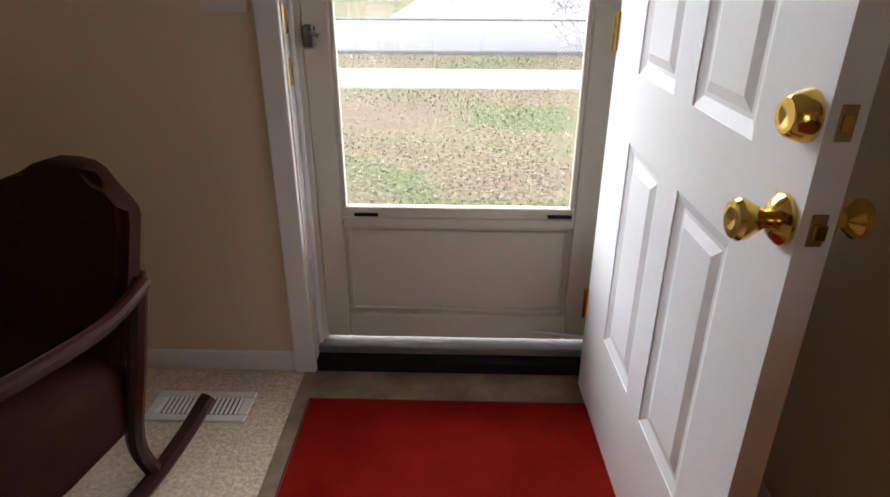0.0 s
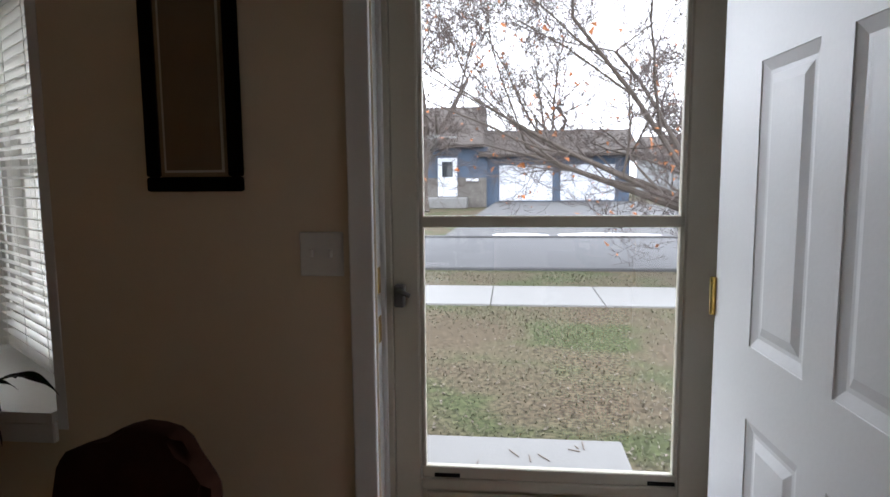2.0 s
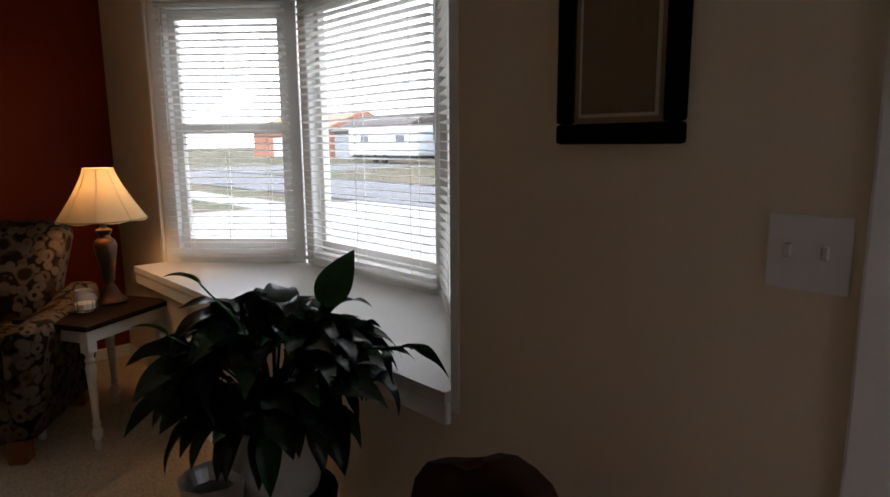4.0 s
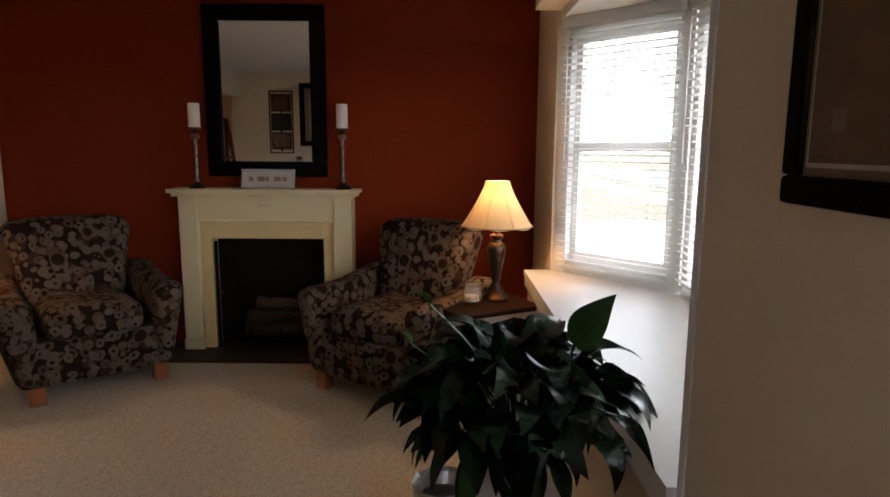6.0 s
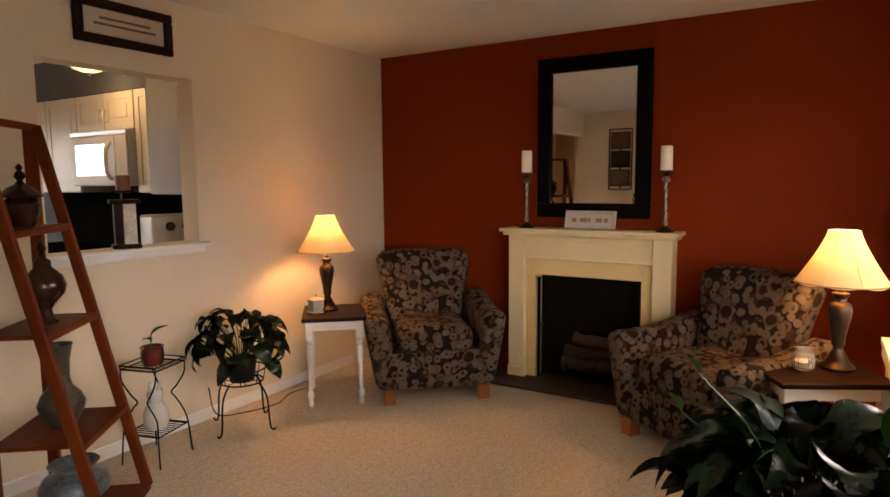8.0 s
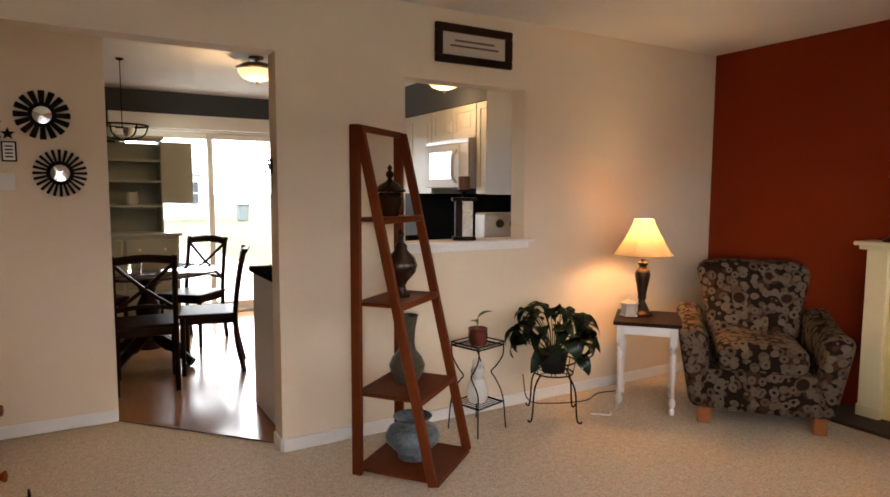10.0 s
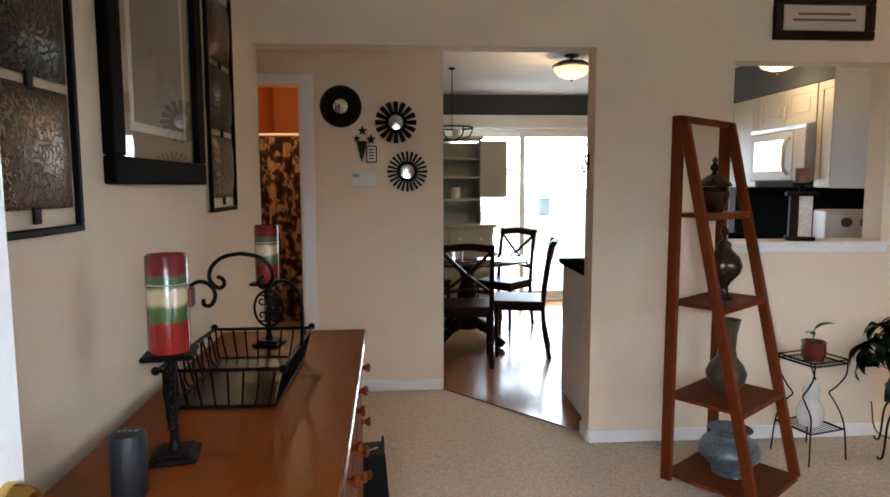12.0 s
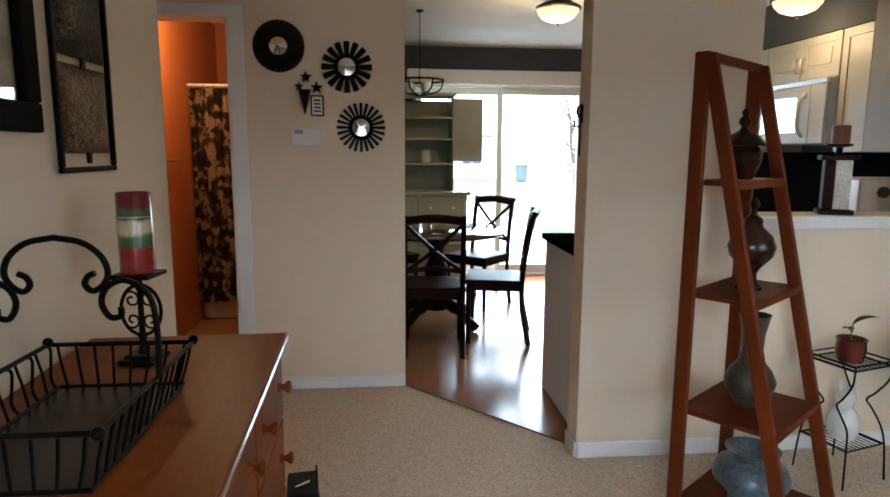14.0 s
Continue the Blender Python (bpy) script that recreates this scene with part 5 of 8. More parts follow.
part("body", lathe(BM(), [(0.001, 0), (0.04, 0), (0.045, 0.01), (0.066, 0.06), (0.07, 0.095), (0.055, 0.115), (0.052, 0.12), (0.001, 0.121)], 30), BROWN_GLAZE, gj, "", True)
part("lid", lathe(BM(), [(0.001, 0.1215), (0.078, 0.1215), (0.08, 0.13), (0.05, 0.16), (0.02, 0.175), (0.010, 0.19), (0.022, 0.205), (0.018, 0.22), (0.008, 0.23), (0.014, 0.243), (0.001, 0.26)], 30), BROWN_GLAZE, gj, "", True)

# ---- two-tier wire stand ----
ws = thing("wire_plant_stand", "two-tier black wire plant stand against the cream wall", "plant stand", pose(-1.53, -1.62, 0, 0, 0, 16))
for sx in (-1, 1):
    for sy in (-1, 1):
        b = BM()
        tube(b, smooth_line([(sx * 0.125, sy * 0.115, 0.0), (sx * 0.115, sy * 0.105, 0.16), (sx * 0.10, sy * 0.09, 0.24), (sx * 0.095, sy * 0.05, 0.30), (sx * 0.09, sy * 0.03, 0.33), (sx * 0.10, sy * 0.06, 0.37), (sx * 0.11, sy * 0.10, 0.44), (sx * 0.11, sy * 0.105, 0.515)]), 0.0042, 6)
        part("leg", b, IRON, ws)
for z, h in ((0.16, 0.105), (0.50, 0.105), (0.52, 0.107)):
    b = BM()
    tube(b, [(-h - 0.006, -h, z), (h + 0.006, -h, z), (h + 0.006, h, z), (-h - 0.006, h, z)], 0.0042, 6, True)
    part("rim", b, IRON, ws)
for z in (0.16, 0.50):
    for i in range(9):
        x = -0.096 + i * 0.024
        b = BM()
        tube(b, [(x, -0.104, z), (x, 0.104, z)], 0.0024, 5)
        part("wire", b, IRON, ws)
OXBLOOD = surface("oxblood_glaze", (0.10, 0.018, 0.012), 0.2, vary=0.4, scale=12, bump=0.05, coat=0.5)
sp = thing("potted_seedling", "small seedling in a glossy oxblood ceramic pot", "plant", pose(-1.53, -1.62, 0.503))
pot(sp, None, [(0.001, 0), (0.048, 0), (0.052, 0.008), (0.058, 0.05), (0.055, 0.085), (0.060, 0.095), (0.054, 0.098), (0.047, 0.085)], OXBLOOD, "oxblood glazed pot", 0.047, 0.082)
b = BM()
tube(b, smooth_line([(0, 0, 0.085), (0.005, 0.0, 0.12), (0.0, 0.0, 0.16)], 4), 0.003, 6)
part("stem", b, LEAF_LIT, sp)
for az, el, ln, zz in ((2.5, -0.5, 0.10, 0.155), (0.4, -0.25, 0.08, 0.13), (-1.4, -0.2, 0.055, 0.12)):
    o = new("leaf", leaf_mesh("leaf", ln, ln * 0.42, 0.9, 0.4, LEAF_LIT))
    o.parent = sp
    o.matrix_basis = Matrix.Translation((0, 0, zz)) @ Euler((0.2, el, az)).to_matrix().to_4x4()
b = BM()
lathe(b, [(0.001, 0), (0.05, 0), (0.062, 0.03), (0.064, 0.07), (0.05, 0.11), (0.033, 0.135), (0.036, 0.155), (0.042, 0.175), (0.034, 0.20), (0.001, 0.212)], 24)
for s in (-1, 1):
    tube(b, smooth_line([(0.012, s * 0.018, 0.195), (-0.004, s * 0.024, 0.225), (-0.014, s * 0.022, 0.245)], 4), [0.011] * 4 + [0.009] * 2 + [0.008] * 2 + [0.003], 8)
rabbit = part("rabbit_figurine", b, CERAMIC, None, round_off=True)
rabbit.matrix_basis = pose(-1.535, -1.625, 0.163, 0, 0, 40)
tagged(rabbit, "white ceramic rabbit figurine on the wire stand", "figurine")

# ---- round iron stand with a trailing plant ----
rs = thing("iron_plant_stand", "round black iron plant stand with curled feet", "plant stand", pose(-2.06, -1.57, 0))
for i in range(4):
    a = math.radians(10 + 90 * i)
    c, s = math.cos(a), math.sin(a)
    b = BM()
    tube(b, smooth_line([(c * r, s * r, z) for r, z in ((0.225, 0.018), (0.215, 0.006), (0.195, 0.012), (0.185, 0.06), (0.175, 0.18), (0.15, 0.24), (0.118, 0.272))]), 0.0055, 6)
    part("leg", b, IRON, rs)
for z, r in ((0.275, 0.12), (0.35, 0.135)):
    b = BM()
    tube(b, [(r * math.cos(k * math.pi / 16), r * math.sin(k * math.pi / 16), z) for k in range(32)], 0.005, 6, True)
    part("ring", b, IRON, rs)
for i in range(8):
    a = math.pi * i / 4
    b = BM()
    tube(b, [(0.12 * math.cos(a), 0.12 * math.sin(a), 0.275), (0.135 * math.cos(a), 0.135 * math.sin(a), 0.35)], 0.003, 5)
    part("wire", b, IRON, rs)
b = BM()
for i in range(3):
    a = math.pi * i / 3
    tube(b, [(0.12 * math.cos(a), 0.12 * math.sin(a), 0.275), (-0.12 * math.cos(a), -0.12 * math.sin(a), 0.275)], 0.003, 5)
part("cross_wires", b, IRON, rs)
tp = thing("trailing_plant", "dark broad-leaved trailing plant in a black pot", "plant", pose(-2.06, -1.57, 0.279))
pot(tp, None, [(0.001, 0), (0.07, 0), (0.085, 0.10), (0.09, 0.13), (0.085, 0.132), (0.078, 0.12)], BLACKRUB, "black plastic pot", 0.078, 0.115)
leafy_plant(tp, (0, 0, 0.11), 44, 0.215, 0.175, random.Random(5), mats=(LEAF, LEAF), spread=0.95, lit=0.0, droop=3.2, wide=1.55)

# cords on the floor
CORD = surface("brown_lamp_cord", (0.06, 0.035, 0.02), 0.6)
b = BM()
tube(b, smooth_line([(-2.78, -1.70, 0.006), (-2.6, -1.73, 0.006), (-2.42, -1.66, 0.006), (-2.2, -1.72, 0.006), (-2.05, -1.80, 0.03), (-2.02, -1.825, 0.2)]), 0.004, 6)
c = part("lamp_cord", b, CORD)
tagged(c, "thin brown lamp cord lying on the carpet", "cord")
b = BM()
tube(b, smooth_line([(-2.42, -1.43, 0.006), (-2.36, -1.38, 0.006), (-2.30, -1.43, 0.006), (-2.27, -1.45, 0.006)]), 0.004, 6)
c = part("charger_lead", b, PLASTIC)
tagged(c, "short white electric cord lying on the carpet", "cord")

# framed verse above the pass-through
TEXTPAPER = surface("cream_verse_paper", (0.60, 0.50, 0.40), 0.8, vary=0.05)
CARVED = surface("carved_dark_frame", (0.024, 0.009, 0.004), 0.5, vary=0.5, fine=70, bump=1.0, spec=0.1)
fv = framed("framed_verse", "dark carved frame with a short printed verse over the pass-through", pose(-1.356, S + 0.001, 2.135, 0, 0, 180), 0.537, 0.223, 0.045, 0.004, mats=(MATBOARD, TEXTPAPER), material=CARVED)
INK = surface("brown_ink", (0.12, 0.07, 0.04), 0.8)
for z, x0, x1 in ((0.125, 0.13, 0.41), (0.095, 0.10, 0.44)):
    part("text_line", box(BM(), (x0, -0.0152, z), (x1, -0.0146, z + 0.012)), INK, fv)

# pass-through ledge and what stands on it
b = BM()
box(b, (PL - 0.05, S - T - 0.03, PB - 0.018), (PR + 0.05, S + 0.055, PB), 0.006, 2)
box(b, (PL - 0.03, S, PB - 0.06), (PR + 0.03, S + 0.018, PB - 0.018), 0.006, 2)
setting("pass_through_sill", b, WHITE, "white painted ledge of the pass-through", "window sill")
MARBLE = surface("cream_marbled_stone", (0.45, 0.40, 0.31), 0.35, vary=0.4, scale=18, bump=0.05, second=(0.65, 0.60, 0.5))
ph = thing("pillar_candle_holder", "dark wood and marbled stone candle holder with a brown candle", "candle holder", pose(-1.60, -1.895, PB + 0.0005, 0, 0, -25))
for z0, z1, r in ((0, 0.022, 0.07), (0.24, 0.262, 0.075)):
    part("plate", box(BM(), (-r, -r * 0.7, z0), (r, r * 0.7, z1), 0.004), WOOD_DARK, ph)
part("stone_slab", box(BM(), (-0.052, -0.030, 0.0225), (0.012, 0.030, 0.2395), 0.003), MARBLE, ph, "cream marbled stone slab")
part("column", box(BM(), (0.0125, -0.032, 0.0225), (0.055, 0.032, 0.2395), 0.004), WOOD_DARK, ph)
part("dish", lathe(BM(), [(0.001, 0.2625), (0.014, 0.2625), (0.014, 0.295), (0.05, 0.302), (0.052, 0.31), (0.001, 0.311)], 20), IRON, ph, "", True)
part("candle", lathe(BM(), [(0.001, 0.3112), (0.037, 0.3112), (0.037, 0.388), (0.03, 0.392), (0.001, 0.388)], 20), surface("brown_wax", (0.20, 0.07, 0.03), 0.5), ph, "brown pillar candle", True)


# ---- long dresser ----
DX, DY0, DY1, DZ = 0.725, -1.19, 0.30, 0.795
dr = thing("dresser", "long orange-brown maple dresser with round wooden knobs", "dresser", pose(DX, DY0, 0, 0, 0, 1.8) @ pose(-DX, -DY0, 0))
b = BM()
box(b, (DX - 0.015, DY0 - 0.012, DZ - 0.028), (E - 0.014, DY1 + 0.012, DZ), 0.006, 3)
part("top", b, WOOD_ORANGE, dr)
# lighter, glossier strip added along the top to make the edge highlight
VARNISH = surface("highlight_edge_varnish", (0.22, 0.07, 0.02), 0.18, vary=0.2, stretch=(7, 0.8, 7), bump=0.02, coat=0.5, spec=0.6)
part("front_edge", tube(BM(), [(DX - 0.016, DY0 - 0.010, DZ - 0.007), (DX - 0.016, DY1 + 0.010, DZ - 0.007)], 0.007, 10), VARNISH, dr, "glossy strip added for the front edge highlight")
b = BM()
box(b, (DX + 0.02, DY0, 0.07), (E - 0.016, DY1, DZ - 0.0285), 0.003)
part("carcass", b, WOOD_ORANGE, dr)
b = BM()
box(b, (DX + 0.035, DY0 + 0.01, 0), (E - 0.03, DY1 - 0.01, 0.07))
part("plinth", b, WOOD_ORANGE, dr)
ncol = 3
cw = (DY1 - DY0 - 0.04) / ncol
for r in range(3):
    z0, z1 = 0.095 + r * 0.223, 0.095 + r * 0.223 + 0.213
    for c in range(ncol):
        y0 = DY0 + 0.02 + c * cw + 0.005
        b = BM()
        box(b, (DX, y0, z0), (DX + 0.0195, y0 + cw - 0.01, z1), 0.006, 2)
        dw = part("drawer", b, WOOD_ORANGE, dr)
        for k in (0.2, 0.8):
            b = BM()
            lathe(b, [(0.001, 0), (0.016, 0), (0.009, 0.01), (0.009, 0.016), (0.019, 0.028), (0.017, 0.036), (0.001, 0.04)], 16)
            part("knob", b, WOOD_ORANGE, dw, "", True, pose(DX, y0 + (cw - 0.01) * k, (z0 + z1) / 2 + 0.02, 0, -90, 0))

CANDLE3 = bpy.data.materials.new("striped_candle_wax")
CANDLE3.use_nodes = True
nt = CANDLE3.node_tree
co = nt.nodes.new("ShaderNodeTexCoord")
sep = nt.nodes.new("ShaderNodeSeparateXYZ")
nz = nt.nodes.new("ShaderNodeTexNoise")
nz.inputs["Scale"].default_value = 25
ad = nt.nodes.new("ShaderNodeMath")
ad.operation = "MULTIPLY_ADD"
ad.inputs[1].default_value = 0.018
rp = nt.nodes.new("ShaderNodeValToRGB")
nt.links.new(co.outputs["Object"], sep.inputs[0])
nt.links.new(co.outputs["Object"], nz.inputs["Vector"])
nt.links.new(nz.outputs["Fac"], ad.inputs[0])
nt.links.new(sep.outputs["Z"], ad.inputs[2])
sc = nt.nodes.new("ShaderNodeMath")
sc.operation = "MULTIPLY"
sc.inputs[1].default_value = 4.15
nt.links.new(ad.outputs[0], sc.inputs[0])
nt.links.new(sc.outputs[0], rp.inputs[0])
el = rp.color_ramp.elements
el[0].position, el[0].color = 0.0, (0.24, 0.014, 0.012, 1)
el[1].position, el[1].color = 1.0, (0.13, 0.014, 0.016, 1)
for p, col in ((0.30, (0.22, 0.016, 0.012)), (0.34, (0.05, 0.10, 0.03)), (0.44, (0.07, 0.12, 0.04)), (0.48, (0.50, 0.41, 0.24)), (0.60, (0.50, 0.41, 0.24)), (0.64, (0.065, 0.11, 0.04)), (0.72, (0.08, 0.11, 0.045)), (0.75, (0.15, 0.018, 0.02))):
    q = el.new(p)
    q.color = (*col, 1)
nt.links.new(rp.outputs[0], nt.nodes["Principled BSDF"].inputs["Base Color"])
nt.nodes["Principled BSDF"].inputs["Roughness"].default_value = 0.22
nt.nodes["Principled BSDF"].inputs["Coat Weight"].default_value = 0.5


def scroll(cx, cz, r0, turns, start, sign=1, n=26, flip=1):
    """Points of a spiral in the y-z plane."""
    pts = []
    for i in range(n):
        t = i / (n - 1)
        a = start + sign * turns * 2 * math.pi * t
        r = r0 * (1 - 0.78 * t)
        pts.append((0, cx + flip * r * math.cos(a), cz + r * math.sin(a)))
    return pts


def iron_candle_holder(m, label):
    h = thing("iron_candle_holder", label, "candle holder", m, group="candle holders on the dresser")
    b = BM()
    box(b, (-0.05, -0.05, 0), (0.05, 0.05, 0.012), 0.004)
    box(b, (-0.038, -0.038, 0.012), (0.038, 0.038, 0.022), 0.004)
    part("foot", b, IRON, h)
    b = BM()
    lathe(b, [(0.016, 0.022), (0.010, 0.04), (0.009, 0.06), (0.014, 0.07), (0.008, 0.08), (0.007, 0.19), (0.013, 0.202), (0.008, 0.213), (0.008, 0.229)], 12)
    part("stem", b, IRON, h, "", True)
    b = BM()
    tube(b, [(0, 0.054 * math.sin(k * math.pi / 16), 0.138 + 0.068 * math.cos(k * math.pi / 16)) for k in range(32)], 0.005, 6, True)
    for s in (-1, 1):
        tube(b, scroll(s * 0.024, 0.166, 0.025, 1.3, 0.3, 1, flip=s), 0.0032, 5)
        tube(b, scroll(s * 0.024, 0.110, 0.025, 1.3, 0.3, -1, flip=s), 0.0032, 5)
    part("medallion", b, IRON, h, "oval openwork scroll medallion")
    b = BM()
    box(b, (-0.052, -0.052, 0.229), (0.052, 0.052, 0.2405), 0.003)
    part("drip_plate", b, IRON, h)
    b = BM()
    lathe(b, [(0.001, 0), (0.042, 0), (0.043, 0.004), (0.043, 0.206), (0.040, 0.21), (0.033, 0.203), (0.001, 0.20)], 32)
    cd = part("candle", b, CANDLE3, h, "red, green and cream striped pillar candle", True, pose(0, 0, 0.241))
    b = BM()
    tube(b, [(0.0445 * math.cos(k * math.pi / 16), 0.0445 * math.sin(k * math.pi / 16), 0.148) for k in range(32)], 0.0012, 5, True)
    part("string", b, PLQ, cd)
    b = BM()
    obox(b, (0.012, 0.032, 0.042), pose(-0.047, -0.005, 0.115), 0.003)
    part("tag", b, surface("dark_red_tag", (0.10, 0.015, 0.012), 0.5), cd, "small dark red tag")
    return h


iron_candle_holder(pose(1.045, 0.02, DZ + 0.0005, 0, 0, 10), "black iron candle holder with a striped candle beside the speaker")
iron_candle_holder(pose(1.052, -0.965, DZ + 0.0005, 0, 0, 82), "black iron candle holder with a striped candle at the dresser end")

# wrought-iron basket tray with an arched handle
bk = thing("iron_basket", "black wrought-iron tray basket with an arched scroll handle on the dresser", "basket", pose(1.03, -0.515, DZ + 0.0005))
bx, by0, by1, bh = 0.165, -0.262, 0.245, 0.11
b = BM()
tube(b, [(-bx * 0.85, by0 * 0.95, 0.006), (bx * 0.85, by0 * 0.95, 0.006), (bx * 0.85, by1 * 0.95, 0.006), (-bx * 0.85, by1 * 0.95, 0.006)], 0.005, 6, True)
part("bottom_rim", b, IRON, bk)
b = BM()
tube(b, [(-bx, by0, bh * 0.95), (bx, by0, bh * 0.95), (bx, by1, bh), (-bx, by1, bh)], 0.0055, 6, True)
part("top_rim", b, IRON, bk)
part("tray", box(BM(), (-bx * 0.84, by0 * 0.94, 0.002), (bx * 0.84, by1 * 0.94, 0.006)), surface("dark_brown_tray_wood", (0.018, 0.007, 0.003), 0.25, vary=0.3, stretch=(6, 1, 1), spec=0.3), bk, "dark brown wooden tray base")
for s in (-1, 1):
    for i in range(13):
        y = by0 + (by1 - by0) * (i + 0.5) / 13
        b = BM()
        if s > 0 and i % 2 == 0:
            tube(b, smooth_line([(bx * 0.85, y * 0.95, 0.008), (bx * 0.90, y + 0.012, 0.035), (bx * 0.95, y - 0.010, 0.07), (bx * 0.98, y - 0.02, 0.095), (bx, y, bh - 0.004)]), 0.0035, 5)
        else:
            tube(b, [(s * bx * 0.85, y * 0.95, 0.008), (s * bx * 0.93, y, 0.06), (s * bx, y, bh - 0.004)], 0.0032, 5)
        part("wire", b, IRON, bk)
    for i in range(8):
        x = -bx + 2 * bx * (i + 0.5) / 8
        b = BM()
        ye = by1 if s > 0 else by0
        tube(b, [(x * 0.85, ye * 0.95, 0.008), (x * 0.95, ye * 0.985, 0.06), (x, ye, bh * 0.95)], 0.0032, 5)
        part("wire", b, IRON, bk)
for y in (by0, by1):
    for x in (-bx, bx):
        b = BM()
        bmesh.ops.create_uvsphere(b, u_segments=10, v_segments=6, radius=0.012, matrix=Matrix.Translation((x, y, bh)))
        part("corner_knob", b, IRON, bk, "", True)
# handle across the middle, each half a post, two facing curls and half of the arch
b = BM()
for s in (-1, 1):
    tube(b, smooth_line([(s * 0.175, 0, bh), (s * 0.178, 0, 0.19), (s * 0.172, 0, 0.265), (s * 0.15, 0, 0.298), (s * 0.118, 0, 0.31), (s * 0.088, 0, 0.295), (s * 0.078, 0, 0.265), (s * 0.092, 0, 0.238), (s * 0.112, 0, 0.24), (s * 0.113, 0, 0.257)]), 0.0062, 7)
    tube(b, smooth_line([(s * 0.070, 0, 0.325), (s * 0.056, 0, 0.318), (s * 0.050, 0, 0.303), (s * 0.062, 0, 0.290), (s * 0.082, 0, 0.300), (s * 0.094, 0, 0.325), (s * 0.083, 0, 0.358), (s * 0.05, 0, 0.384), (0, 0, 0.394)]), 0.0062, 7)
part("handle", b, IRON, bk, "arched scroll handle")

spk = thing("speaker", "small dark rounded upright speaker on the dresser", "speaker", pose(1.068, 0.19, DZ + 0.0005))
part("body", lathe(BM(), [(0.001, 0), (0.030, 0), (0.033, 0.006), (0.033, 0.116), (0.030, 0.126), (0.022, 0.130), (0.001, 0.130)], 26), surface("charcoal_plastic_mesh", (0.012, 0.014, 0.017), 0.45, vary=0.2, fine=400, bump=0.3), spk, "", True)
b = BM()
for i in range(4):
    box(b, (-0.020 + i * 0.011, -0.003, 0.1301), (-0.014 + i * 0.011, 0.003, 0.1308))
part("buttons", b, PLQ, spk, "small pale buttons")

bag = thing("tote_bag", "black upright tote bag on the carpet beyond the dresser", "bag", pose(0.695, -1.33, 0, 0, 0, 8) @ Matrix.Diagonal((0.8, 0.8, 0.85, 1)))
b = BM()
box(b, (-0.085, -0.10, 0.0), (0.085, 0.10, 0.26), 0.012, 2)
for v in b.verts:
    v.co.x *= 1 - 0.25 * v.co.z / 0.26
part("body", b, BLACKRUB, bag)
b = BM()
tube(b, smooth_line([(-0.06, -0.05, 0.25), (-0.06, -0.03, 0.31), (-0.06, 0.03, 0.31), (-0.06, 0.05, 0.25)]), 0.005, 6)
part("handle", b, BLACKRUB, bag)
b = BM()
obox(b, (0.06, 0.05, 0.003), pose(0.0, 0.02, 0.264, 20, 15, 0))
part("paper", b, WHITE, bag, "white folded paper sticking out")

# ---- wall art ----
PRINT_DARK = surface("brown_landscape_print", (0.05, 0.033, 0.02), 0.5, vary=0.6, scale=4, fine=18, bump=0.02, second=(0.17, 0.12, 0.07))
MAT_TAN = surface("tan_mount", (0.30, 0.22, 0.13), 0.8, vary=0.05)
framed("framed_print", "large black-framed brown landscape print under glass", pose(E - 0.001, -0.265, 1.395, 0, 0, -90), 0.73, 0.90, 0.074, 0.075, depth=0.032, liner=0.026, mats=(MAT_TAN, PRINT_DARK))


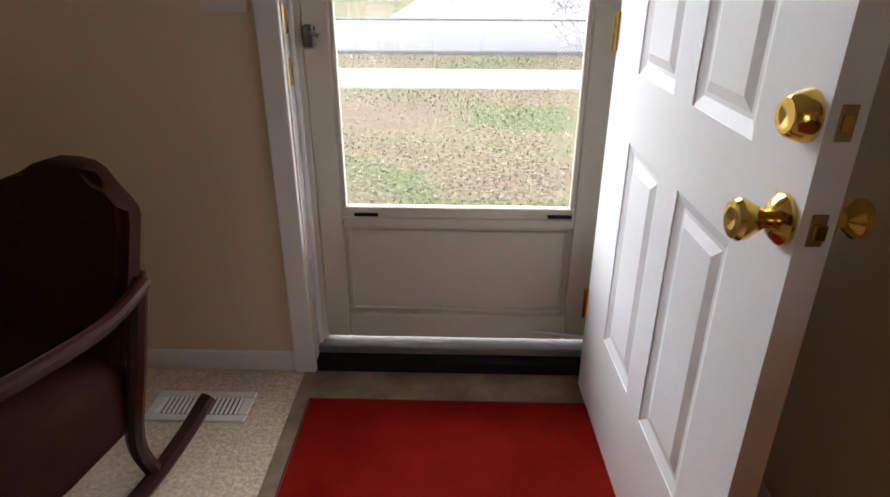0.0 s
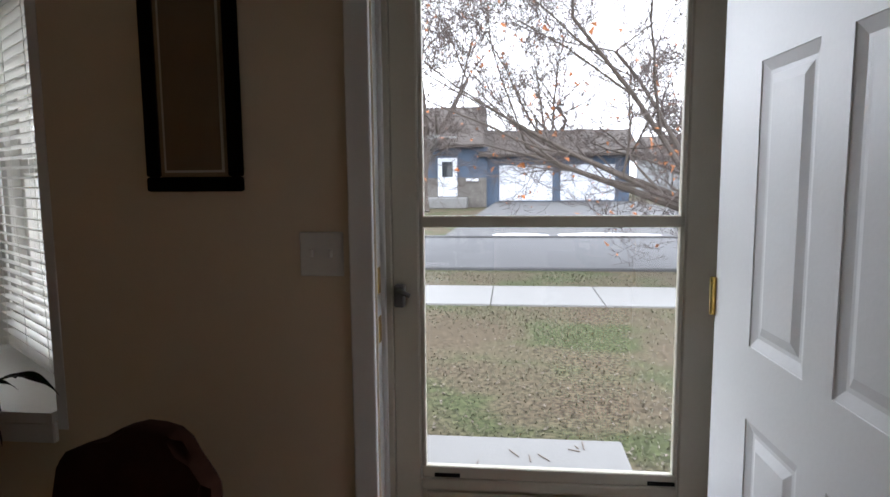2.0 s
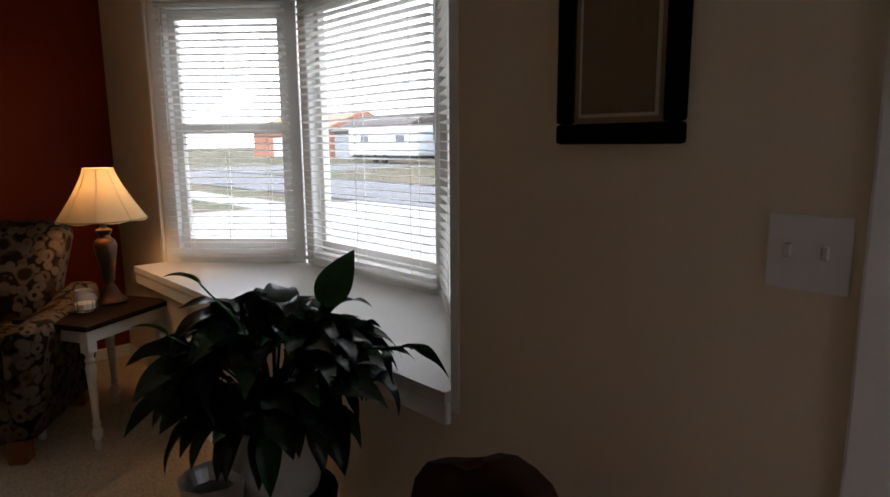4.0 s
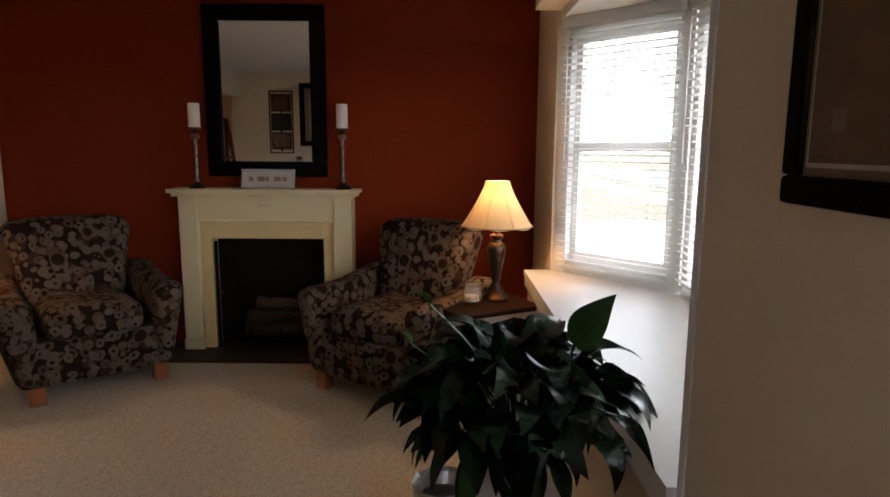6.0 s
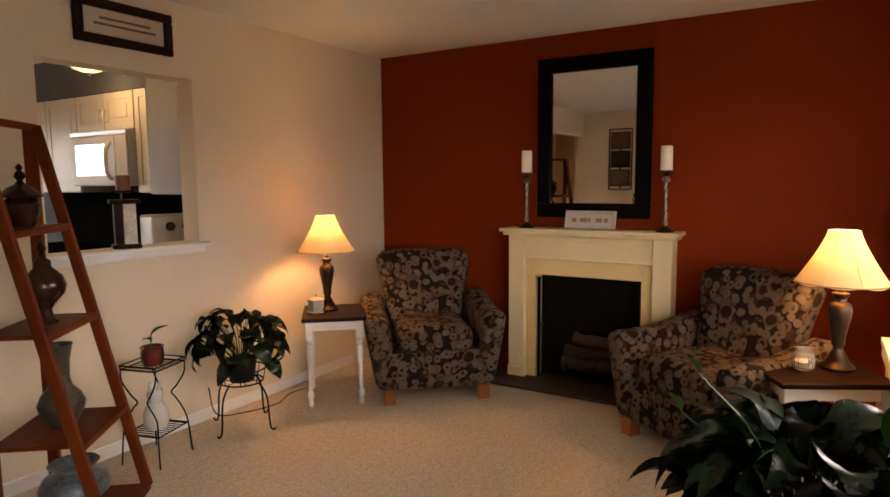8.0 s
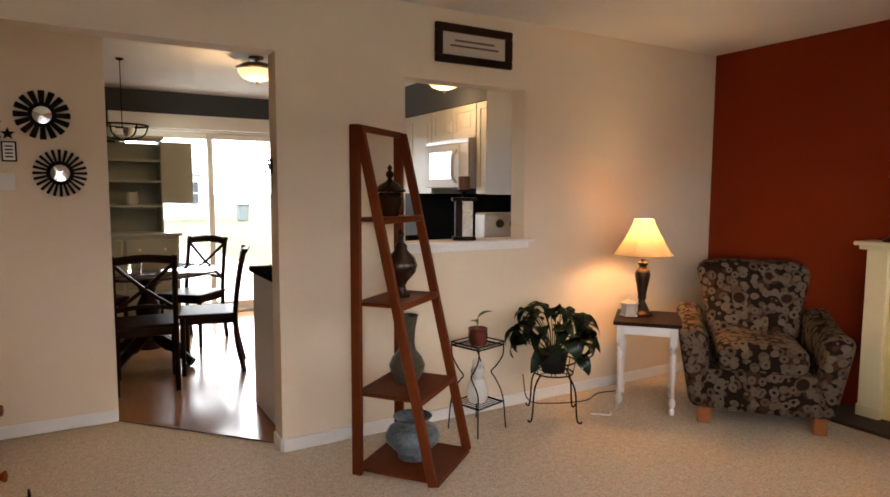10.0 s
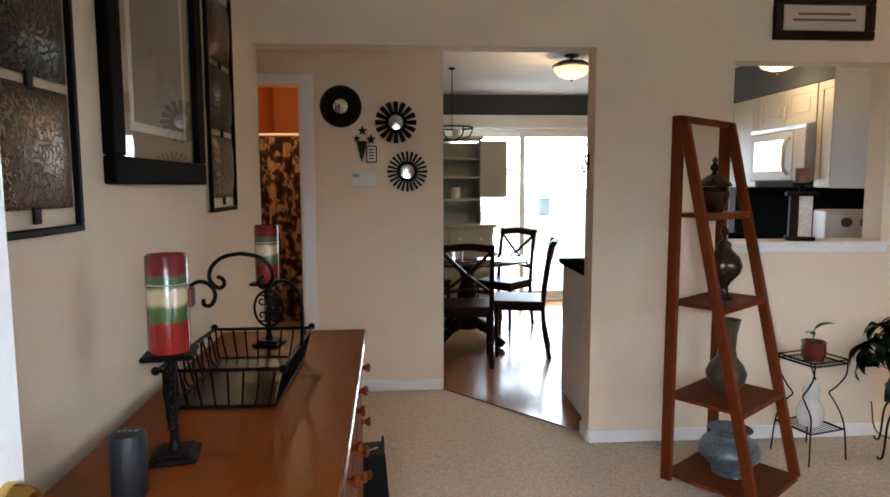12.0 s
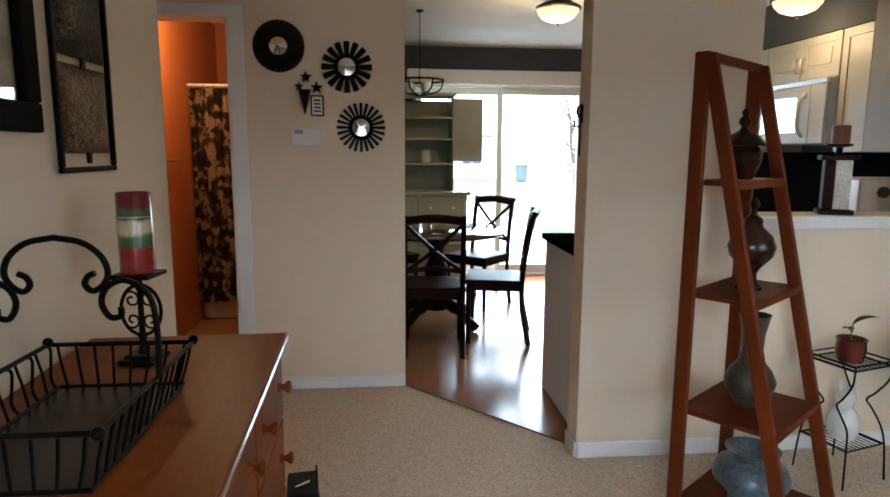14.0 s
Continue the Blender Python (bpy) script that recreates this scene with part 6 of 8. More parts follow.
def metal_tile(name, tone, ridge, rust):
    """Embossed sheet metal: worm-like raised ridges, rusty towards the rim."""
    mat = bpy.data.materials.new(name)
    mat.use_nodes = True
    nt = mat.node_tree
    bsdf = nt.nodes["Principled BSDF"]
    co = nt.nodes.new("ShaderNodeTexCoord")
    worm = nt.nodes.new("ShaderNodeTexNoise")
    worm.inputs["Scale"].default_value, worm.inputs["Detail"].default_value = 62, 1
    pits = nt.nodes.new("ShaderNodeTexNoise")
    pits.inputs["Scale"].default_value, pits.inputs["Detail"].default_value = 60, 4
    for t in (worm, pits):
        nt.links.new(co.outputs["Object"], t.inputs["Vector"])
    band = nt.nodes.new("ShaderNodeValToRGB")
    e = band.color_ramp.elements
    e[0].position, e[0].color = 0.43, (0, 0, 0, 1)
    e[1].position, e[1].color = 0.57, (0, 0, 0, 1)
    m_ = e.new(0.5)
    m_.color = (1, 1, 1, 1)
    nt.links.new(worm.outputs["Fac"], band.inputs[0])
    spots = nt.nodes.new("ShaderNodeValToRGB")
    e = spots.color_ramp.elements
    e[0].position, e[0].color = 0.36, (*rust, 1)
    e[1].position, e[1].color = 0.50, (*tone, 1)
    nt.links.new(pits.outputs["Fac"], spots.inputs[0])
    raised = nt.nodes.new("ShaderNodeMix")
    raised.data_type = "RGBA"
    nt.links.new(band.outputs[0], raised.inputs[0])
    nt.links.new(spots.outputs[0], raised.inputs[6])
    raised.inputs[7].default_value = (*ridge, 1)
    # rust creeping in from the rim, of uneven depth
    centre = nt.nodes.new("ShaderNodeVectorMath")
    centre.operation = "SUBTRACT"
    centre.inputs[1].default_value = (0.5, 0.5, 0.5)
    nt.links.new(co.outputs["Generated"], centre.inputs[0])
    away = nt.nodes.new("ShaderNodeVectorMath")
    away.operation = "ABSOLUTE"
    nt.links.new(centre.outputs[0], away.inputs[0])
    xyz = nt.nodes.new("ShaderNodeSeparateXYZ")
    nt.links.new(away.outputs[0], xyz.inputs[0])
    rim = nt.nodes.new("ShaderNodeMath")
    rim.operation = "MAXIMUM"
    nt.links.new(xyz.outputs["X"], rim.inputs[0])
    nt.links.new(xyz.outputs["Z"], rim.inputs[1])
    ragged = nt.nodes.new("ShaderNodeMath")
    ragged.operation = "MULTIPLY_ADD"
    ragged.inputs[1].default_value = 0.25
    nt.links.new(pits.outputs["Fac"], ragged.inputs[0])
    nt.links.new(rim.outputs[0], ragged.inputs[2])
    edge = nt.nodes.new("ShaderNodeMapRange")
    edge.inputs[1].default_value, edge.inputs[2].default_value = 0.50, 0.62
    nt.links.new(ragged.outputs[0], edge.inputs[0])
    final = nt.nodes.new("ShaderNodeMix")
    final.data_type = "RGBA"
    nt.links.new(edge.outputs[0], final.inputs[0])
    nt.links.new(raised.outputs[2], final.inputs[6])
    final.inputs[7].default_value = (*rust, 1)
    nt.links.new(final.outputs[2], bsdf.inputs["Base Color"])
    bsdf.inputs["Metallic"].default_value, bsdf.inputs["Roughness"].default_value = 0.45, 0.3
    bump = nt.nodes.new("ShaderNodeBump")
    bump.inputs["Strength"].default_value, bump.inputs["Distance"].default_value = 0.8, 0.004
    nt.links.new(band.outputs[0], bump.inputs["Height"])
    nt.links.new(bump.outputs[0], bsdf.inputs["Normal"])
    return mat


TILES = [metal_tile("embossed_bronze_tile", (0.15, 0.10, 0.055), (0.36, 0.28, 0.18), (0.075, 0.026, 0.008)), metal_tile("embossed_slate_tile", (0.012, 0.0115, 0.007), (0.075, 0.07, 0.048), (0.014, 0.010, 0.006)), metal_tile("embossed_copper_tile", (0.10, 0.035, 0.014), (0.22, 0.10, 0.05), (0.045, 0.015, 0.007))]


def metal_panel(y, label):
    """Iron frame with three pillowed metal tiles, facing -x."""
    a = thing("metal_wall_panel", label, "wall art", pose(E - 0.001, y, 1.288, 0, 0, -90), group="metal wall panels")
    w, h = 0.35, 0.90
    b = BM()
    for x0, x1, z0, z1 in ((0, w, 0, 0.016), (0, w, h - 0.016, h), (0, 0.016, 0.016, h - 0.016), (w - 0.016, w, 0.016, h - 0.016)):
        box(b, (x0, -0.022, z0), (x1, -0.006, z1), 0.003)
    part("frame", b, IRON, a)
    for i in range(3):
        z0 = 0.055 + i * 0.272
        b = BM()
        bmesh.ops.create_grid(b, x_segments=10, y_segments=10, size=0.5)
        for v in b.verts:
            u, q = v.co.x * 2, v.co.y * 2
            v.co = Vector((w / 2 + v.co.x * (w - 0.06), -0.012 - 0.022 * (1 - u ** 4) * (1 - q ** 4), z0 + 0.125 + v.co.y * 0.25))
        ext = bmesh.ops.extrude_face_region(b, geom=b.faces[:])
        for v in [g for g in ext["geom"] if isinstance(g, bmesh.types.BMVert)]:
            v.co.y += 0.006
        part("tile", b, TILES[i], a, ("bronze", "slate grey", "copper red")[i] + " embossed metal tile", True)
        b = BM()
        for x in (w / 2 - 0.012,):
            box(b, (x, -0.018, z0 - 0.03), (x + 0.024, -0.010, z0 + 0.004), 0.002)
        part("bracket", b, IRON, a)
    return a


metal_panel(0.228, "black iron wall panel of three embossed metal tiles")
metal_panel(-1.092, "black iron wall panel of three embossed metal tiles by the hall")


# ---- hall wall ----
PETAL = surface("black_mirror_petal", (0.005, 0.004, 0.0035), 0.45, vary=0.3, bump=0.1, spec=0.12)


def sunburst(x, z, r, petals, width, label):
    s = thing("sunburst_mirror", label, "mirror", pose(x, M + 0.001, z, 90, 0, 180), group="sunburst mirrors")
    b = BM()
    box(b, (0.05, -width / 2, 0), (r, width / 2, 0.008), width * 0.2, 2)
    for v in b.verts:
        v.co.y *= 0.45 + 0.55 * (v.co.x / r)
    petal = mesh_of("petal", b, PETAL)
    for i in range(petals):
        o = new("petal", petal)
        o.parent = s
        o.matrix_basis = pose(0, 0, 0.001 + 0.003 * (i % 2), 0, 0, 360 * i / petals)
    part("hub", lathe(BM(), [(0.001, 0), (0.068, 0), (0.068, 0.012), (0.060, 0.02), (0.048, 0.022), (0.046, 0.016), (0.001, 0.016)], 32), PETAL, s, "", True)
    part("glass", lathe(BM(), [(0.001, 0.0162), (0.046, 0.0162), (0.046, 0.018), (0.001, 0.021)], 32), MIRROR, s, "round convex mirror glass", True)
    return s


sunburst(0.955, 1.90, 0.135, 60, 0.013, "round black mirror with a fine fringed rim")
sunburst(0.60, 1.80, 0.135, 16, 0.034, "round black mirror with sixteen broad petals")
sunburst(0.528, 1.482, 0.132, 24, 0.017, "round black mirror with two dozen slim petals")
orn = thing("star_wall_ornament", "black metal star bouquet with a small framed sign", "wall ornament", pose(0.80, M + 0.001, 1.54, 0, 0, 180))
def star(b, cx, cz, r, y0, y1):
    prism(b, [(cx + (r if k % 2 == 0 else r * 0.42) * math.sin(k * math.pi / 5), cz + (r if k % 2 == 0 else r * 0.42) * math.cos(k * math.pi / 5)) for k in range(10)], y0, y1, "y")
for cx, cz, r in ((-0.018, 0.205, 0.034), (0.038, 0.150, 0.036), (-0.055, 0.155, 0.028)):
    b = BM()
    star(b, cx, cz, r, -0.012, -0.004)
    part("star", b, PETAL, orn)
b = BM()
lathe(b, [(0.001, 0), (0.012, 0.04), (0.030, 0.12), (0.034, 0.13), (0.001, 0.128)], 16)
part("cone", b, PETAL, orn, "", True, pose(-0.022, -0.036, 0.005))
b = BM()
box(b, (0.005, -0.014, 0.0), (0.075, -0.004, 0.11), 0.003)
sg = part("sign", b, PETAL, orn, "small black-framed white sign")
part("paper", box(BM(), (0.013, -0.0155, 0.008), (0.067, -0.0142, 0.102)), WHITE, sg)
for i in range(4):
    part("text_line", box(BM(), (0.022, -0.0165, 0.022 + i * 0.019), (0.058, -0.0156, 0.030 + i * 0.019)), PETAL, sg)
th = thing("thermostat", "white wall thermostat below the mirrors", "thermostat", pose(0.898, M + 0.001, 1.383, 0, 0, 180))
part("body", box(BM(), (0, -0.028, 0), (0.157, 0, 0.094), 0.006, 2), PLASTIC, th)
part("display", box(BM(), (0.015, -0.0295, 0.062), (0.06, -0.0282, 0.083)), surface("grey_display", (0.30, 0.33, 0.32), 0.3), th)
b = BM()
for x0, x1 in ((HDL - 0.085, HDL - 0.004), (HDR + 0.004, HDR + 0.07)):
    box(b, (x0, M, 0), (x1, M + 0.018, 2.04), 0.004, 2)
box(b, (HDL - 0.085, M, 2.04), (HDR + 0.07, M + 0.018, 2.105), 0.004, 2)
setting("hall_door_casing", b, WHITE, "white painted casing of the bathroom doorway", "door frame")
b = BM()
box(b, (HDL - 0.002, M - T, 0), (HDL + 0.012, M, 2.04), 0.002)
box(b, (HDR - 0.012, M - T, 0), (HDR + 0.002, M, 2.04), 0.002)
setting("hall_door_jamb", b, WHITE, "white painted jamb of the bathroom doorway", "door frame")

# bathroom: shower curtain on a rod
cu = thing("shower_curtain", "brown floral shower curtain hanging from a white rod", "shower curtain")
b = BM()
n = 70
top, bot = [], []
for i in range(n + 1):
    x = 1.17 + 0.70 * i / n
    y = -4.30 + 0.022 * math.sin(i * 0.9) + 0.008 * math.sin(i * 2.1)
    top.append(b.verts.new((x, y, 1.82)))
    bot.append(b.verts.new((x, y + 0.01 * math.sin(i * 0.7), 0.16)))
for i in range(n):
    b.faces.new((bot[i], bot[i + 1], top[i + 1], top[i]))
bmesh.ops.solidify(b, geom=b.faces[:], thickness=0.003)
part("cloth", b, FLORAL, cu, "", True)
b = BM()
tube(b, [(1.16, -4.30, 1.84), (1.88, -4.30, 1.84)], 0.012, 10)
part("rod", b, WHITE, cu, "white curtain rod")
for i in range(9):
    b = BM()
    x = 1.21 + i * 0.078
    tube(b, [(x, -4.30 + 0.02 * math.cos(k * math.pi / 5), 1.835 + 0.02 * math.sin(k * math.pi / 5)) for k in range(10)], 0.002, 5, True)
    part("ring", b, STEEL, cu)
b = BM()
box(b, (1.17, -5.19, 0.0), (1.87, -4.36, 0.42), 0.03, 3)
tub = part("bathtub", b, CERAMIC)
tagged(tub, "plain white bathtub behind the shower curtain", "bathtub")
tw = thing("towel_bar", "short metal towel bar on the orange wall", "towel bar")
b = BM()
tube(b, [(1.875, -3.95, 1.28), (1.83, -3.95, 1.28), (1.83, -3.55, 1.28), (1.875, -3.55, 1.28)], 0.007, 8)
part("bar", b, STEEL, tw)

# ---- dining room ----
b = BM()
box(b, (SL - 0.06, BACK, 2.05), (SR + 0.10, BACK + 0.08, 2.20), 0.006)
val = part("valance", b, PLASTIC)
tagged(val, "white vertical blind valance over the patio door", "valance")
sl = thing("patio_door", "white-framed sliding glass patio door onto the back yard", "sliding door", None, kind="structure")
mid = -0.84
for x0, x1, yy in ((SL, mid + 0.03, BACK - 0.06), (mid - 0.03, SR, BACK - 0.10)):
    b = BM()
    for a0, a1, z0, z1 in ((x0, x0 + 0.06, 0.03, 2.03), (x1 - 0.06, x1, 0.03, 2.03), (x0 + 0.06, x1 - 0.06, 0.03, 0.12), (x0 + 0.06, x1 - 0.06, 1.96, 2.03)):
        box(b, (a0, yy - 0.02, z0), (a1, yy + 0.018, z1), 0.004)
    sash = part("sash", b, PLASTIC, sl)
    g = part("pane", box(BM(), (x0 + 0.06, yy - 0.003, 0.12), (x1 - 0.06, yy + 0.003, 1.96)), PANE_DIMMING, sash)
    g.visible_shadow = False
b = BM()
for a0, a1, z0, z1 in ((SL - 0.04, SL, 0, 2.05), (SR, SR + 0.04, 0, 2.05), (SL, SR, 0.0, 0.03), (SL, SR, 2.03, 2.05)):
    box(b, (a0, BACK - T + 0.01, z0), (a1, BACK + 0.012, z1), 0.003)
part("frame", b, WHITE, sl)

SAGE = surface("sage_green_cabinet_paint", (0.37, 0.375, 0.285), 0.5, vary=0.12, scale=4, bump=0.06)
hu = thing("hutch", "sage green hutch with open shelves and one open door", "hutch", pose(0, BACK + 0.012, 0))
b = BM()
box(b, (-0.42, 0, 0.06), (0.60, 0.50, 0.93), 0.004)
part("base", b, SAGE, hu)
b = BM()
box(b, (-0.45, 0, 0.93), (0.62, 0.53, 0.96), 0.005)
part("worktop", b, SAGE, hu)
for x0, x1 in ((-0.30, -0.28), (0.56, 0.58)):
    part("side_panel", box(BM(), (x0, 0, 0.9605), (x1, 0.36, 1.90), 0.002), SAGE, hu)
part("back_panel", box(BM(), (-0.28, 0, 0.9605), (0.56, 0.012, 1.88)), SAGE, hu)
b = BM()
box(b, (-0.32, 0, 1.90), (0.60, 0.39, 1.935), 0.006)
part("cornice", b, SAGE, hu)
for z in (1.24, 1.49, 1.70):
    part("shelf", box(BM(), (-0.28, 0.012, z - 0.02), (0.56, 0.35, z), 0.002), SAGE, hu)
hd = part("door", box(BM(), (-0.585, 0.362, 1.26), (-0.285, 0.384, 1.88), 0.003), SAGE, hu, "open hutch door")
part("door", box(BM(), (0.22, 0.362, 1.26), (0.56, 0.384, 1.88), 0.003), SAGE, hu)
for x0 in (-0.40, 0.10):
    for z0, z1 in ((0.70, 0.90), (0.42, 0.68), (0.10, 0.40)):
        d = part("drawer", box(BM(), (x0, 0.5005, z0), (x0 + 0.47, 0.518, z1), 0.004), SAGE, hu)
        for k in (0.12, 0.35):
            part("knob", lathe(BM(), [(0.001, 0), (0.014, 0.004), (0.016, 0.018), (0.001, 0.024)], 10), CREAM, d, "", True, pose(x0 + k, 0.518, (z0 + z1) / 2, -90, 0, 0))
mug = part("white_jug", lathe(BM(), [(0.001, 0), (0.05, 0), (0.06, 0.05), (0.05, 0.11), (0.055, 0.13), (0.001, 0.12)], 18), CERAMIC, None, round_off=True)
mug.matrix_basis = pose(-0.02, BACK + 0.24, 1.2405)
tagged(mug, "small white jug on the hutch shelf", "jug")

tbl = thing("dining_table", "round dark-stained pedestal dining table with a glossy top", "dining table", pose(0.0, -4.12, 0))
part("tabletop", lathe(BM(), [(0.001, 0.725), (0.52, 0.725), (0.535, 0.735), (0.535, 0.748), (0.525, 0.755), (0.001, 0.755)], 48), surface("glossy_dark_tabletop", (0.03, 0.014, 0.01), 0.08, vary=0.3, bump=0.0, coat=0.6), tbl, "", True)
part("pedestal", lathe(BM(), [(0.09, 0.12), (0.10, 0.2), (0.06, 0.26), (0.085, 0.36), (0.095, 0.45), (0.05, 0.55), (0.07, 0.62), (0.16, 0.70), (0.17, 0.725)], 20), WOOD_DARK, tbl, "", True)
for i in range(4):
    a = math.radians(45 + 90 * i)
    b = BM()
    tube(b, smooth_line([(0.05 * math.cos(a), 0.05 * math.sin(a), 0.22), (0.22 * math.cos(a), 0.22 * math.sin(a), 0.14), (0.40 * math.cos(a), 0.40 * math.sin(a), 0.03)]), [0.05] * 6 + [0.036] * 7, 8)
    part("foot", b, WOOD_DARK, tbl, "", True)


def dining_chair(m):
    """Faces -y, with an X back."""
    c = thing("dining_chair", "dark-stained wooden dining chair with a cross back", "chair", m, group="chairs round the dining table")
    b = BM()
    box(b, (-0.215, -0.21, 0.44), (0.215, 0.21, 0.468), 0.01, 2)
    part("seat", b, WOOD_DARK, c)
    b = BM()
    box(b, (-0.19, -0.185, 0.385), (0.19, 0.19, 0.4395), 0.004)
    part("seat_frame", b, WOOD_DARK, c)
    for x in (-0.19, 0.19):
        b = BM()
        tube(b, [(x, -0.18, 0), (x, -0.18, 0.44)], [0.016, 0.021], 6)
        part("front_leg", b, WOOD_DARK, c)
        b = BM()
        tube(b, smooth_line([(x, 0.25, 0), (x, 0.20, 0.25), (x, 0.195, 0.47), (x, 0.225, 0.72), (x, 0.27, 0.95)]), 0.019, 6)
        part("back_leg", b, WOOD_DARK, c)
    b = BM()
    tube(b, smooth_line([(-0.20, 0.265, 0.915), (0, 0.285, 0.935), (0.20, 0.265, 0.915)]), 0.042, 8, flat=0.35)
    part("top_rail", b, WOOD_DARK, c)
    for s in (-1, 1):
        b = BM()
        tube(b, smooth_line([(-s * 0.18, 0.205, 0.58), (0, 0.225, 0.72), (s * 0.18, 0.26, 0.89)]), 0.014, 6)
        part("cross_bar", b, WOOD_DARK, c)
    b = BM()
    tube(b, smooth_line([(-0.19, 0.20, 0.575), (0, 0.21, 0.60), (0.19, 0.20, 0.575)]), 0.016, 6)
    part("lower_rail", b, WOOD_DARK, c)
    return c


ch = dining_chair(pose(-0.40, -3.72, 0, 0, 0, 78))
copy_thing(ch, pose(0.07, -3.50, 0, 0, 0, 176 - 180 + 0))
copy_thing(ch, pose(-0.42, -4.72, 0, 0, 0, 138))
copy_thing(ch, pose(0.38, -4.78, 0, 0, 0, 205))
bowl = part("table_candle", lathe(BM(), [(0.001, 0), (0.05, 0), (0.055, 0.07), (0.045, 0.075), (0.001, 0.06)], 18), GLASSJAR, None, round_off=True)
bowl.matrix_basis = pose(0.10, -4.0, 0.7555)
tagged(bowl, "small clear glass bowl on the dining table", "bowl")

# chandelier, ceiling bowls
cl = thing("chandelier", "black iron bowl chandelier over the dining table", "chandelier", pose(0.12, -4.35, -0.07))
b = BM()
tube(b, [(0, 0, TOP + 0.065), (0, 0, 1.96)], 0.0035, 6)
lathe(b, [(0.001, TOP + 0.069), (0.03, TOP + 0.069), (0.03, TOP + 0.06), (0.008, TOP + 0.05)], 16)
part("rod", b, IRON, cl)
b = BM()
tube(b, [(0.19 * math.cos(k * math.pi / 16), 0.19 * math.sin(k * math.pi / 16), 1.98) for k in range(32)], 0.008, 6, True)
part("ring", b, IRON, cl)
for i in range(6):
    a = math.pi * i / 3
    b = BM()
    tube(b, smooth_line([(0.19 * math.cos(a), 0.19 * math.sin(a), 1.98), (0.15 * math.cos(a), 0.15 * math.sin(a), 1.90), (0, 0, 1.86)]), 0.006, 6)
    part("arm", b, IRON, cl)
FROST = glow("frosted_lamp_glass", (1.0, 0.74, 0.38), 0.13)
FROST.node_tree.nodes["Principled BSDF"].inputs["Base Color"].default_value = (0.6, 0.5, 0.34, 1)
for i in range(3):
    a = 2 * math.pi * i / 3
    part("cup", lathe(BM(), [(0.02, 1.885), (0.035, 1.93), (0.04, 1.96), (0.036, 1.96), (0.001, 1.90)], 14, (0.09 * math.cos(a), 0.09 * math.sin(a), 0)), PLASTIC, cl, "white glass cup", True)


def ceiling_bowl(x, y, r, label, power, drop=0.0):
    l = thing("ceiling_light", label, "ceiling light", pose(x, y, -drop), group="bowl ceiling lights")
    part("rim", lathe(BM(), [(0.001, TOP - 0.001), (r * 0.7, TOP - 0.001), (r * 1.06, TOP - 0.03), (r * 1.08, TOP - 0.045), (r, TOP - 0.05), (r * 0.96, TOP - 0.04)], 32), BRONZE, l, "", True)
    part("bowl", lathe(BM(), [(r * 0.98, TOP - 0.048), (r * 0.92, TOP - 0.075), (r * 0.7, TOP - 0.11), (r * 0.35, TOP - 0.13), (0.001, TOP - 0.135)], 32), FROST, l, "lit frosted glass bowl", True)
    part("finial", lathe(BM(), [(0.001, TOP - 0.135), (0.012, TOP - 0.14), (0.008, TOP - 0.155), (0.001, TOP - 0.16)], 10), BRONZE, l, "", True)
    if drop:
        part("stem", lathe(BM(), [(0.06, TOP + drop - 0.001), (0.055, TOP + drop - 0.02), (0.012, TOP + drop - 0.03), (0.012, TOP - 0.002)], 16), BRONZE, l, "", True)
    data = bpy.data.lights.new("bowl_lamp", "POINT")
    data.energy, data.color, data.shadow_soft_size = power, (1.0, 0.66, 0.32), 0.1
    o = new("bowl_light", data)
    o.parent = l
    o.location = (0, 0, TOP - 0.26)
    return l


ceiling_bowl(-0.81, -3.74, 0.15, "bronze-rimmed frosted bowl ceiling light, lit, over the kitchen passage", 1.5, 0.055)
ceiling_bowl(-2.19, -3.16, 0.15, "bronze-rimmed frosted bowl ceiling light, lit, in the kitchen", 0.9, 0.085)
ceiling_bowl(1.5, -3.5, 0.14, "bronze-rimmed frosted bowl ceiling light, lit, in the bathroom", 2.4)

# ---- kitchen ----
KW = -2.78
CABWHITE = surface("white_cabinet_paint", (0.42, 0.395, 0.35), 0.4, vary=0.04, bump=0.03)
COUNTER = surface("black_laminate_counter", (0.004, 0.004, 0.004), 0.5, vary=0.4, fine=200, bump=0.03, spec=0.0)


